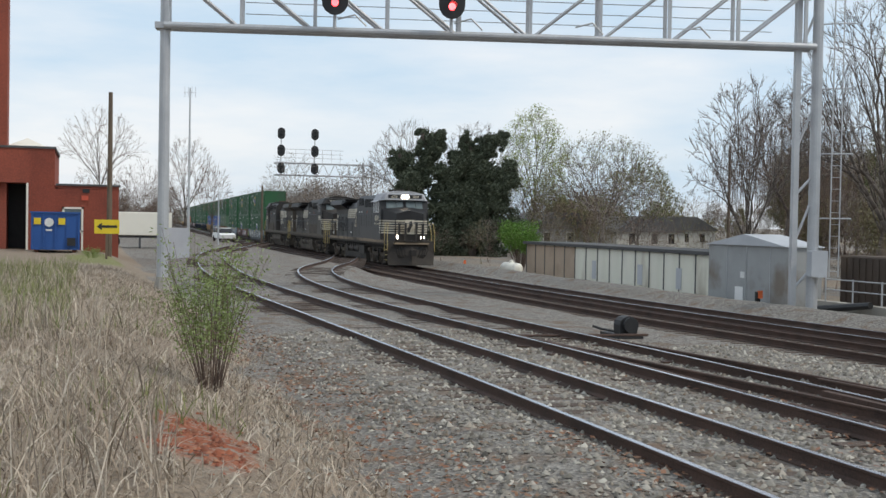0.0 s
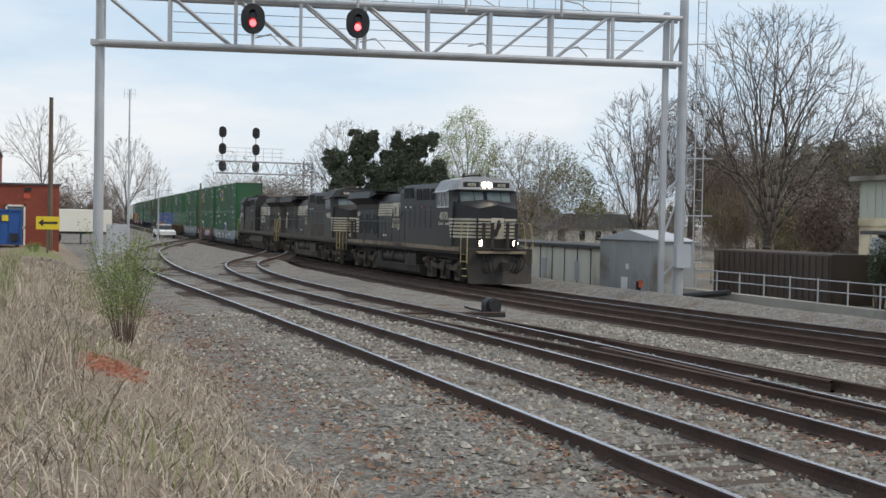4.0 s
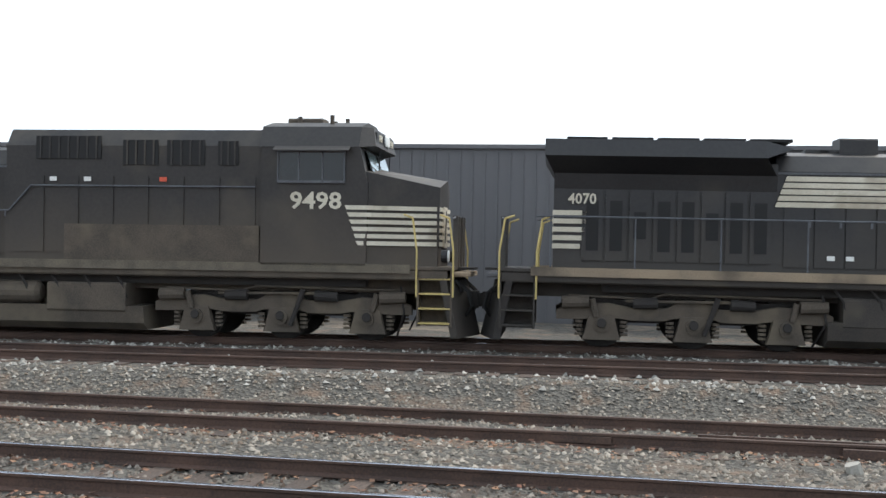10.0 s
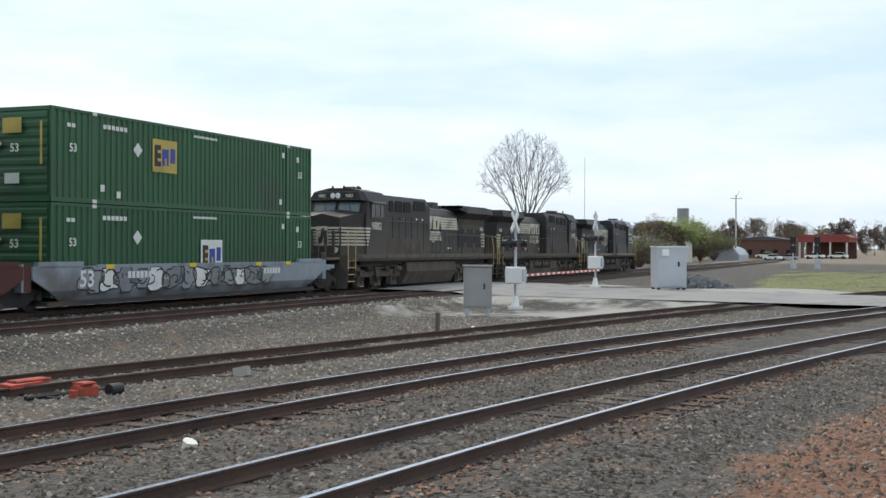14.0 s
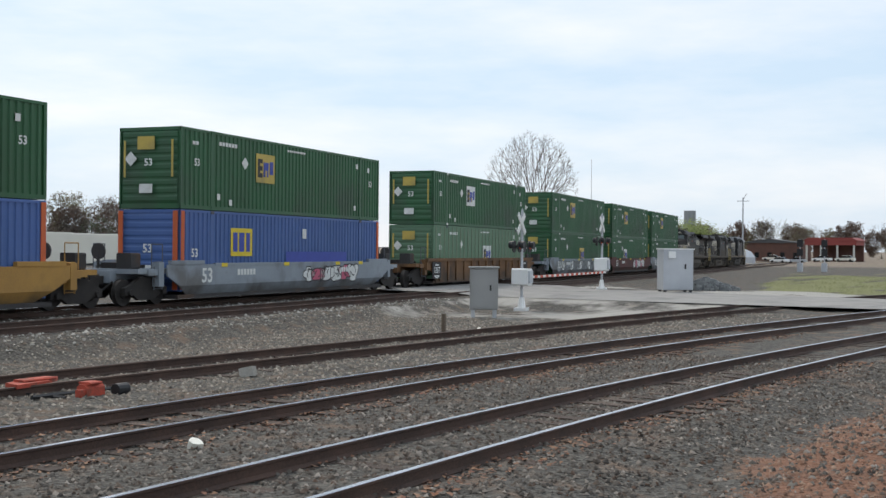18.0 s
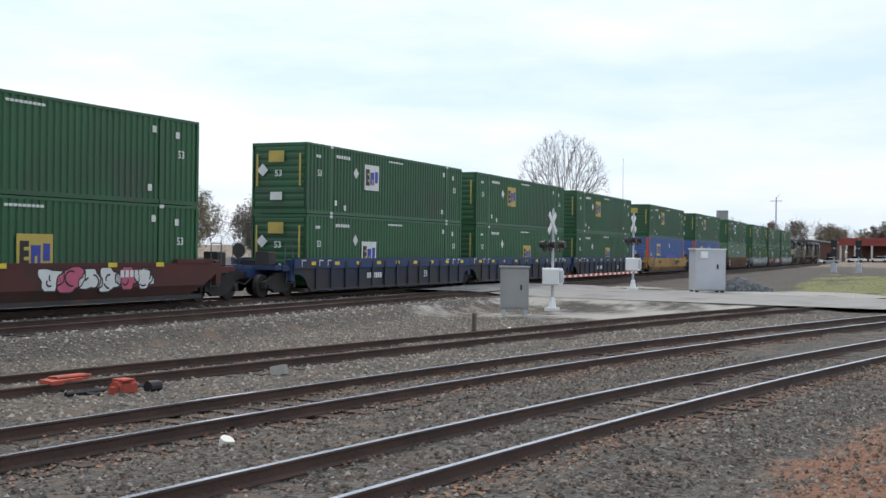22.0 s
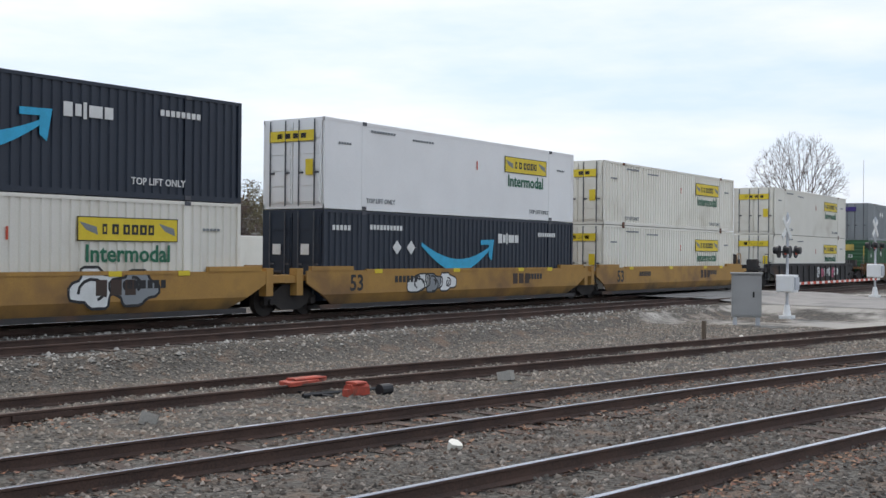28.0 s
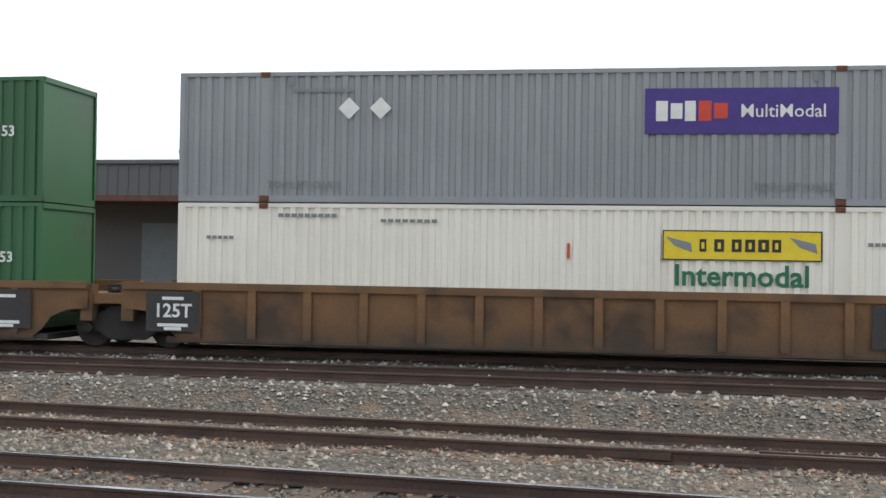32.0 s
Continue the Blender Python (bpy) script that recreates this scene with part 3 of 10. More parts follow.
def zones(x, y):
    """Shares of dry grass, red earth, pale fine gravel and green grass."""
    near, my = NEAR(np.clip(x, -186, 120)), MAIN(np.clip(x, -700, 700))
    w1, w2 = wob(x, y, 0.9, 7), wob(x, y, 0.35, 8)
    dry = (1 - step(y + 0.45 * w1, 2.0, 3.3)) * (1 - step(x + 6 * w2, -40, -22))
    far = step(y, my + 5, my + 9) * (0.55 + 0.4 * w2)
    dry = np.clip(dry + far * (x < 60) * 0.8, 0, 1)
    red = np.zeros_like(w1)
    for cx, cy, rx, ry in ((-77.9, 1.0, 1.6, 0.5), (-60.5, 1.25, 5.5, 0.38), (-56.6, 2.5, 2.6, 0.5), (-48.3, 3.1, 3.6, 0.4), (-44.0, 1.4, 7.0, 0.45), (-30.0, 3.3, 5.0, 0.5)):
        red = np.maximum(red, 1.1 * np.exp(-(((x - cx) / rx) ** 2 + ((y + 0.15 * w1 - cy) / ry) ** 2)) * (0.8 + 0.5 * w1))
    red = np.maximum(red, (1 - step(y + 0.5 * w1, near - 4.0, near - 2.2)) * step(x, -52, -30) * 0.9)
    lot = step(y, my + 4.2, my + 5.5) * (1 - step(y, my + 24, my + 30)) * step(x, -60, -52) * (1 - step(x, -26, -20))
    red = np.maximum(red, lot * 0.8)
    third = THIRD(np.clip(x, -92, 120))
    pale = 0.75 * step(y + 0.3 * w1, third + 1.2, third + 1.7) * (1 - step(y + 0.5 * w1, third + 2.0, third + 3.2)) * step(x, 8, 24)
    pale = np.maximum(pale, step(x, 28, 40) * (y > third + 1.4) * (y < my - 6.4) * (1 - step(x, 62, 80)) * (0.62 + 0.4 * w2))
    dry = np.maximum(dry, step(x + 8 * w2, 150, 210) * (y > 2) * 0.6)
    green = step(x, 66, 74) * (1 - step(x + 10 * w2, 118, 150)) * step(y, 5, 9) * (1 - step(y + 1.5 * w2, my - 17, my - 13)) * (0.75 + 0.5 * w1)
    green = np.maximum(green, np.exp(-(((x + 121) / 7) ** 2 + ((y - 0.3) / 1.5) ** 2)))
    return [np.clip(c, 0, 1) for c in (dry, red, pale, green)]


def ground():
    xs = np.concatenate([np.geomspace(-3500, -130, 40), np.arange(-128, 66, 0.42), np.geomspace(66.5, 3500, 60)])
    ys = np.concatenate([-np.geomspace(3500, 7, 26), np.arange(-6.8, 36, 0.3), np.geomspace(36.4, 4000, 46)])
    gx, gy = np.meshgrid(xs, ys, indexing="ij")
    gz = ground_z(gx, gy)
    co = np.stack([gx, gy, gz], -1).reshape(-1, 3)
    nx, ny = len(xs), len(ys)
    i, j = np.meshgrid(np.arange(nx - 1), np.arange(ny - 1), indexing="ij")
    a = (i * ny + j).ravel()
    quads = np.stack([a, a + ny, a + ny + 1, a + 1], -1)
    me = bpy.data.meshes.new("ground")
    me.vertices.add(len(co)), me.loops.add(quads.size), me.polygons.add(len(quads))
    me.vertices.foreach_set("co", co.ravel())
    me.loops.foreach_set("vertex_index", quads.ravel())
    me.polygons.foreach_set("loop_start", np.arange(0, quads.size, 4))
    me.update(calc_edges=True)
    me.shade_smooth()
    layer = me.attributes.new("zone", "FLOAT_COLOR", "POINT")
    layer.data.foreach_set("color", np.stack([c.ravel() for c in zones(gx, gy)], -1).ravel().astype(np.float32))
    m = bpy.data.materials.new("ground")
    m.use_nodes = True
    n, l = m.node_tree.nodes, m.node_tree.links
    p = n["Principled BSDF"]
    p.inputs["Roughness"].default_value = 0.95
    at = n.new("ShaderNodeAttribute")
    at.attribute_name = "zone"
    sep = n.new("ShaderNodeSeparateColor")
    l.new(at.outputs["Color"], sep.inputs[0])
    co_ = n.new("ShaderNodeTexCoord")

    def noise_node(scale, detail=4.0):
        t = n.new("ShaderNodeTexNoise")
        t.inputs["Scale"].default_value, t.inputs["Detail"].default_value = scale, detail
        l.new(co_.outputs["Object"], t.inputs[0])
        return t

    def mixed(fac, c0, c1):
        x = n.new("ShaderNodeMix")
        x.data_type = "RGBA"
        for k, c in ((0, fac), (6, c0), (7, c1)):
            if isinstance(c, tuple):
                x.inputs[k].default_value = (*c, 1)
            else:
                l.new(c, x.inputs[k])
        return x.outputs[2]

    def ranged(v, a0, a1):
        r = n.new("ShaderNodeMapRange")
        r.inputs[1].default_value, r.inputs[2].default_value = a0, a1
        l.new(v, r.inputs[0])
        return r.outputs[0]

    vor = n.new("ShaderNodeTexVoronoi")
    vor.inputs["Scale"].default_value = 17.0
    l.new(co_.outputs["Object"], vor.inputs[0])
    stone_v = n.new("ShaderNodeSeparateColor")
    l.new(vor.outputs["Color"], stone_v.inputs[0])
    coarse, fine, patch = noise_node(0.35), noise_node(28.0), noise_node(1.6, 6.0)
    gravel = mixed(stone_v.outputs[0], (0.11, 0.10, 0.088), (0.28, 0.262, 0.235))
    # the bed is older and browner east of the turnout
    sx = n.new("ShaderNodeSeparateXYZ")
    l.new(co_.outputs["Object"], sx.inputs[0])
    gravel = mixed(ranged(sx.outputs[0], -38.0, -8.0), gravel, mixed(stone_v.outputs[0], (0.035, 0.031, 0.026), (0.125, 0.116, 0.10)))
    gravel = mixed(ranged(patch.outputs[0], 0.52, 0.68), gravel, (0.15, 0.105, 0.075))
    palec = mixed(fine.outputs[0], (0.30, 0.285, 0.255), (0.46, 0.44, 0.40))
    redc = mixed(patch.outputs[0], (0.22, 0.052, 0.024), (0.33, 0.125, 0.06))
    redc = mixed(ranged(stone_v.outputs[1], 0.62, 0.8), redc, (0.24, 0.19, 0.15))
    redc = mixed(ranged(sx.outputs[0], -26.0, -8.0), redc, mixed(patch.outputs[0], (0.115, 0.062, 0.04), (0.27, 0.125, 0.07)))
    dryc = mixed(fine.outputs[0], (0.16, 0.122, 0.09), (0.34, 0.275, 0.205))
    greenc = mixed(fine.outputs[0], (0.13, 0.145, 0.05), (0.26, 0.25, 0.11))

    def soft(v):
        s = n.new("ShaderNodeMath")
        s.operation = "MULTIPLY_ADD"
        s.inputs[1].default_value, s.inputs[2].default_value = 0.7, -0.35
        l.new(patch.outputs[0], s.inputs[0])
        t = n.new("ShaderNodeMath")
        l.new(v, t.inputs[0]), l.new(s.outputs[0], t.inputs[1])
        return ranged(t.outputs[0], 0.38, 0.62)

    c = mixed(soft(sep.outputs[2]), gravel, palec)
    c = mixed(soft(sep.outputs[0]), c, dryc)
    c = mixed(soft(sep.outputs[1]), c, redc)
    c = mixed(soft(at.outputs["Alpha"]), c, greenc)
    l.new(c, p.inputs["Base Color"])
    b = n.new("ShaderNodeBump")
    b.inputs["Strength"].default_value, b.inputs["Distance"].default_value = 0.9, 0.05
    l.new(vor.outputs["Distance"], b.inputs["Height"]), l.new(b.outputs[0], p.inputs["Normal"])
    me.materials.append(m)
    return tagged(new("ground", me), "grey ballast, red earth and dry grass ground", "ground", kind="structure")


ground()

# ---- tracks ----
PROFILE = [(-0.072, -0.172), (0.072, -0.172), (0.072, -0.158), (0.011, -0.13), (0.011, -0.045), (0.036, -0.032), (0.036, -0.004), (0.03, 0.0), (-0.03, 0.0), (-0.036, -0.004), (-0.036, -0.032), (-0.011, -0.045), (-0.011, -0.13), (-0.072, -0.158)]


def sweep(curve, height, x0, x1, off, worn=True, step_m=1.5):
    """A rail along a curve, off metres to its side."""
    n = max(2, int((x1 - x0) / step_m))
    x = np.linspace(x0, x1, n)
    y, z = curve(x), height(x)
    t = np.stack([np.gradient(x), np.gradient(y)], -1)
    t /= np.linalg.norm(t, axis=1)[:, None]
    nrm = np.stack([-t[:, 1], t[:, 0]], -1)
    me, k = Mesh(), len(PROFILE)
    for i in range(n):
        for a, b in PROFILE:
            me.v.append((x[i] + nrm[i, 0] * (off + a), y[i] + nrm[i, 1] * (off + a), z[i] + b))
    for i in range(n - 1):
        for j in range(k):
            me.f.append((i * k + j, i * k + (j + 1) % k, (i + 1) * k + (j + 1) % k, (i + 1) * k + j))
    data = me.data("rail", "rail")
    if worn:
        data.materials.append(MAT["railhead"])
        for i in range(n - 1):
            for j in (6, 7, 8):
                data.polygons[i * k + j].material_index = 1
    return data


TIE = Mesh().box(-1.3, 1.3, -0.115, 0.115, -0.36, -0.166, 0.0).data("tie", "tie")
TIE_STEP = 0.56


def track(name, label, curve, height, x0, x1, singles=None, worn=True):
    root = thing(name, label, "railway track", kind="structure")
    for off in (-0.7535, 0.7535):
        part("rail", sweep(curve, height, x0, x1, off, worn), "rail", root)
    rest, rng = Mesh(), random.Random(name)
    x = x0 + 0.3
    while x < x1:
        y, dy = float(curve(x)), float(curve(x + 0.5) - curve(x - 0.5))
        a = math.degrees(math.atan(dy)) + 90 + rng.uniform(-1.2, 1.2)
        at = pose(x, y, float(height(x)) + rng.uniform(-0.012, 0.006), 0, 0, a)
        if singles and singles[0] <= x <= singles[1]:
            part("tie", TIE, "tie", root, at=at)
        else:
            c, s = math.cos(radians(a)), math.sin(radians(a))
            pts = [(x + px * c - py * s, y + px * s + py * c, float(height(x)) + pz) for px in (-1.3, 1.3) for py in (-0.115, 0.115) for pz in (-0.36, -0.166)]
            rest.poly(pts, [(0, 1, 3, 2), (4, 6, 7, 5), (0, 4, 5, 1), (2, 3, 7, 6), (1, 5, 7, 3)])
        x += TIE_STEP * rng.uniform(0.96, 1.04)
    if rest.v:
        tagged(part("far_ties", rest, "tie", root), kind="stuff")
    return root


track("track_near", "nearest yard track with polished rails on ties in ballast", NEAR, flat, -185, 110, (-92, 24))
track("track_second", "second yard track with worn rails in leaf-strewn ballast", SECOND, flat, -141, 110, (-92, 34))
track("track_third", "rusty siding track leaving the second track", THIRD, lambda x: flat(x) - 0.004, -90.5, 100, (-78, 40), worn=False)
track("track_main_near", "empty near main track on raised ballast", near_main, MAIN_Z, -690, 690, (-60, 50), worn=False)
track("track_main_far", "far main track under the train", MAIN, MAIN_Z, -690, 690, (-10, 10))


def turnout():
    """The switch rails, frog and guard rails between the second and third tracks."""
    root = thing("turnout", "rusty switch rails, frog and guard rails between two tracks", "turnout", kind="structure")
    for x0, x1, off in ((-88.0, -81.5, 0.62), (-80.5, -74.0, 0.60)):
        part("guard_rail", sweep(SECOND, lambda x: flat(x) - 0.01, x0, x1, -off, False), "rail", root)
    part("guard_rail", sweep(THIRD, lambda x: flat(x) - 0.012, -82.5, -76.5, 0.63, False), "rail", root)
    frog = Mesh()
    for x in np.arange(-81.5, -77.0, 0.5):
        y = float(SECOND(x)) + 0.7535
        frog.box(x, x + 0.5, y - 0.16, y + 0.16, -0.17, -0.03)
    part("frog", frog, "rail", root)
    for x in (-90.0, -88.6, -87.2, -85.8):
        y = float(SECOND(x))
        part("switch_plate", Mesh().box(x - 0.09, x + 0.09, y + 0.5, y + 1.15, -0.175, -0.13).box(x - 0.09, x + 0.09, y - 1.0, y - 0.5, -0.175, -0.13), "rail", root)
    part("throw_rod", Mesh().rod((-90.4, 8.2, -0.12), (-90.4, 11.7, -0.14), 0.03, 0.03, 6), "rail", root)
    for x in (-44.0, -12.0, 2.5):
        g = Mesh()
        y = float(THIRD(x)) - 0.7535
        g.box(x - 1.6, x + 1.6, y + 0.11, y + 0.16, -0.16, 0.0).box(x - 2.2, x - 1.6, y + 0.16, y + 0.22, -0.16, -0.01).box(x - 0.5, x + 0.5, y - 0.16, y - 0.1, -0.17, -0.05)
        part("guard_rail", g, "rail", root)
    for x in (-16.0, -1.2, 8.0):
        y = float(THIRD(x)) - 0.7535
        part("joint_bar", Mesh().box(x - 0.45, x + 0.45, y - 0.05, y + 0.05, -0.13, -0.045), "rail", root)


turnout()


# ---- the train: x ahead, the side towards the camera is -y, z from the rail top ----
NOSE = spline([(0, -137.3), (1, -131.9), (2, -125.2), (3, -116.9), (3.5, -113.0), (4.5, -103.4), (5.5, -91.5), (6, -84.2), (6.5, -75.4), (7, -65.4), (7.5, -53.7), (8, -39.6), (8.5, -22.9), (9, -5.0), (10, 17.6), (11, 40.2), (12, 62.8), (13, 85.4)])
RUN_X = np.arange(-700, 700, 0.5)
RUN_S = np.concatenate([[0], np.cumsum(np.hypot(np.diff(RUN_X), np.diff(MAIN(RUN_X))))])
RUN_S -= np.interp(0, RUN_X, RUN_S)


def nose_at(t):
    return (float(NOSE(t)) if t < 12 else -5.0 + 22.6 * (t - 9)) + float(np.interp(t, (9, 11, 13, 19, 22, 26.5, 28, 29, 30, 31, 32), (0.1, 0.35, 0.7, -0.55, -0.65, -0.5, -0.35, 0.22, 0.18, -0.02, 0.0)))


def on_main(s):
    """The pose of a vehicle whose middle is s metres along the far main."""
    x = float(np.interp(s, RUN_S, RUN_X))
    slope = float(MAIN(x + 4) - MAIN(x - 4)) / 8
    rise = float(MAIN_Z(x + 4) - MAIN_Z(x - 4)) / 8
    return pose(x, float(MAIN(x)), float(MAIN_Z(x)), 0, -math.degrees(math.atan(rise)), math.degrees(math.atan(slope)))


MOVING = []


def rides(ob, offset):
    MOVING.append((ob, offset))
    ob.matrix_basis = on_main(nose_at(0) + offset)
    return ob


def wheel_mesh(r, n=18):
    m = Mesh()
    m.rod((0, -0.07, 0), (0, 0.06, 0), r, r * 0.99, n)
    m.rod((0, 0.06, 0), (0, 0.09, 0), r * 1.06, r * 1.05, n)
    m.rod((0, -0.10, 0), (0, -0.07, 0), r * 0.35, r * 0.5, 10)
    return m.data("wheel", "truck")


WHEEL_BIG, WHEEL_SMALL = wheel_mesh(0.53), wheel_mesh(0.44)


def side_frame_loco(y):
    """A cast frame over three axles: a long beam, pedestals with bearing rings, springs and end knobs."""
    m = Mesh()
    s = -1 if y < 0 else 1
    ya, yb = y - 0.1, y + 0.1
    m.prism([(-2.85, 0.56), (-2.85, 0.74), (-2.6, 0.86), (-1.75, 0.9), (-1.3, 0.82), (-0.55, 0.82), (-0.3, 0.95), (0.3, 0.95), (0.55, 0.82), (1.3, 0.82), (1.75, 0.9), (2.6, 0.86), (2.85, 0.74), (2.85, 0.56), (2.5, 0.56), (1.55, 0.6), (1.3, 0.56), (0.6, 0.56), (0.4, 0.62), (-0.4, 0.62), (-0.6, 0.56), (-1.3, 0.56), (-1.55, 0.6), (-2.5, 0.56)], ya, yb, "y")
    for cx in (-1.9, 0.0, 1.9):
        m.prism([(cx - 0.40, 0.16), (cx + 0.40, 0.16), (cx + 0.34, 0.34), (cx + 0.26, 0.66), (cx - 0.26, 0.66), (cx - 0.34, 0.34)], ya + s * 0.05, yb + s * 0.05, "y")
        m.rod((cx, y, 0.46), (cx, y + s * 0.21, 0.46), 0.15, 0.15, 14)
        m.rod((cx, y, 0.46), (cx, y + s * 0.24, 0.46), 0.10, 0.09, 12)
        for d in (-0.47, 0.47):
            for k in range(4):
                m.rod((cx + d, y, 0.24 + k * 0.085), (cx + d, y, 0.29 + k * 0.085), 0.085, 0.085, 8)
    for cx in (-0.95, 0.95):
        m.rod((cx, y + s * 0.1, 0.7), (cx, y + s * 0.112, 0.7), 0.06, 0.06, 10)
    for cx in (-2.45, 2.45):
        m.rod((cx - 0.28, y + s * 0.14, 0.9), (cx + 0.28, y + s * 0.14, 0.92), 0.13, 0.12, 10)
        m.rod((cx * 0.82, y + s * 0.16, 0.62), (cx * 0.86, y + s * 0.16, 0.98), 0.06, 0.07, 8)
    m.path([(-2.6, y + s * 0.1, 1.04), (-0.9, y + s * 0.12, 1.0), (-0.6, y + s * 0.12, 1.1), (2.6, y + s * 0.1, 1.06)], 0.022)
    m.path([(-1.4, y + s * 0.16, 0.95), (0.9, y + s * 0.16, 0.97)], 0.03)
    return m


LOCO_FRAMES = [side_frame_loco(y).data("side_frame", "locolow") for y in (-1.1, 1.1)]


def loco(words, front, model="thick", reverse=False):
    """A six-axle diesel locomotive 22 m long; front: x of its nose end is 0, its tail -22."""
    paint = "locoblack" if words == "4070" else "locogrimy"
    root = thing("diesel_locomotive", {"4070": "leading black diesel locomotive with white nose stripes and white cab roof", "9498": "middle black diesel locomotive, grimy, cab leading", "9882": "trailing black diesel locomotive running long hood first"}[words], "locomotive", "locomotives of the train")
    low = "lococlean" if words == "4070" else "locolow"
    turn = (Matrix.Translation((-22.0, 0, 0)) @ Matrix.Rotation(math.pi, 4, "Z") if reverse else Matrix.Identity(4)) @ Matrix.Diagonal((1, 1, 1.045, 1))

    def add(name, mesh, mat, label="", parent=None, at=None):
        o = part(name, mesh, mat, parent or root, label)
        base = Matrix.Identity(4) if parent else turn
        o.matrix_basis = base @ (at if at is not None else Matrix.Identity(4))
        return o

    # frame and walkway
    add("frame", Mesh().box(-21.6, -0.7, -1.5, 1.5, 1.28, 1.5, 0.03).box(-21.2, -1.2, -0.9, 0.9, 1.0, 1.3), low)
    for y in (-1.53, 1.53):
        add("side_sill", Mesh().box(-21.0, -1.5, y - 0.02, y + 0.02, 1.42, 1.6), "locosill" if words == "4070" else "locoframe", "dusty cream side sill")
    add("walkway", Mesh().box(-21.7, -0.6, -1.52, 1.52, 1.5, 1.56), low)
    # nose and cab
    nose = Mesh()
    w0, w1 = 1.5, 0.92
    nose.poly([(-2.55, -w0, 1.56), (-2.55, w0, 1.56), (-1.0, w1, 1.56), (-1.0, -w1, 1.56), (-2.55, -w0, 3.5), (-2.55, w0, 3.5), (-0.95, w1 * 0.95, 3.2), (-0.95, -w1 * 0.95, 3.2), (-0.9, 0.0, 3.38), (-2.45, 0.0, 3.62)],
              [(0, 3, 7, 4), (3, 2, 6, 8, 7), (2, 1, 5, 6), (4, 7, 8, 9), (9, 8, 6, 5), (0, 4, 9, 5, 1), (0, 1, 2, 3)])
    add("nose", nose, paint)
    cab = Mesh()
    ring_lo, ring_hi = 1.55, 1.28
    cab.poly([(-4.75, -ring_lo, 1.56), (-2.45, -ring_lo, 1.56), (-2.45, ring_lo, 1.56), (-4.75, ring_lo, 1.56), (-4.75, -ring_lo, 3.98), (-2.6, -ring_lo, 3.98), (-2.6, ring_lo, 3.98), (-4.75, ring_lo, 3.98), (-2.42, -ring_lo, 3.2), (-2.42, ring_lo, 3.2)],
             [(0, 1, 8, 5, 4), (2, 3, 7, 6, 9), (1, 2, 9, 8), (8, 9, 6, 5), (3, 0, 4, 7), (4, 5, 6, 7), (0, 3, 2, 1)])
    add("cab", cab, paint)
    roof = Mesh()
    roof.prism([(-ring_lo - 0.02, 3.98), (ring_lo + 0.02, 3.98), (ring_hi, 4.42), (0.5, 4.58), (-0.5, 4.58), (-ring_hi, 4.42)], -4.8, -2.62)
    roof.poly([(-2.62, -ring_lo, 3.98), (-2.62, ring_lo, 3.98), (-2.62, ring_hi, 4.42), (-2.62, -ring_hi, 4.42), (-2.3, -1.35, 4.02), (-2.3, 1.35, 4.02), (-2.38, 1.15, 4.40), (-2.38, -1.15, 4.40)], [(4, 5, 6, 7), (0, 4, 7, 3), (1, 2, 6, 5), (2, 3, 7, 6), (0, 1, 5, 4)])
    white_roof = words == "4070"
    add("cab_roof", roof, "roofgrey" if white_roof else paint, "pale painted cab roof" if white_roof else "")
    for y0, y1 in ((-1.18, -0.1), (0.1, 1.18)):
        add("windscreen", Mesh().poly([(-2.37, y0, 3.5), (-2.37, y1, 3.5), (-2.54, y1, 3.93), (-2.54, y0, 3.93), (-2.42, y0, 3.5), (-2.42, y1, 3.5), (-2.59, y1, 3.93), (-2.59, y0, 3.93)], [(0, 1, 2, 3), (7, 6, 5, 4), (0, 4, 5, 1), (3, 2, 6, 7)]), "cglass")
        add("wiper", Mesh().path([((-2.33), (y0 + y1) / 2, 3.98), (-2.37, (y0 + y1) / 2 + 0.12, 3.56)], 0.015), "black")
    for side in (-1, 1):
        y = side * (ring_lo + 0.012)
        win = add("side_window", Mesh().box(-4.35, -2.95, y - 0.02, y + 0.02, 3.28, 3.86), "darkglass")
        fr = Mesh()
        for x in (-4.38, -3.92, -3.4, -2.93):
            fr.box(x - 0.015, x + 0.015, y - 0.035, y + 0.035, 3.25, 3.9)
        fr.box(-4.38, -2.93, y - 0.035, y + 0.035, 3.24, 3.29).box(-4.38, -2.93, y - 0.035, y + 0.035, 3.86, 3.91)
        part("window_frame", fr, "letter" if words == "4070" else "greyrail", win)
        add("sun_visor", Mesh().poly([(-4.45, y, 4.0), (-2.8, y, 4.0), (-2.8, y + side * 0.22, 3.9), (-4.45, y + side * 0.22, 3.9), (-4.45, y, 3.98), (-2.8, y, 3.98), (-2.8, y + side * 0.22, 3.88), (-4.45, y + side * 0.22, 3.88)], [(0, 1, 2, 3), (4, 7, 6, 5), (0, 3, 7, 4), (1, 5, 6, 2), (3, 2, 6, 7)]), "roofgrey" if white_roof else paint)
        # stripes on the nose side
        for k in range(6):
            z = 1.98 + k * 0.145
            x0 = -2.5 + 0.04 * k
            xa, xb = -2.62 - 0.05 * k, x0
            add("white_stripe", Mesh().poly([(xb, y - 0.0, z), (xa, y, z), (xa - 0.05, y, z + 0.085), (xb, y, z + 0.085), (xb, y - side * 0.02, z), (xa, y - side * 0.02, z), (xa - 0.05, y - side * 0.02, z + 0.085), (xb, y - side * 0.02, z + 0.085)], [(0, 1, 2, 3), (7, 6, 5, 4), (0, 4, 5, 1), (2, 6, 7, 3)]), "locowhite")
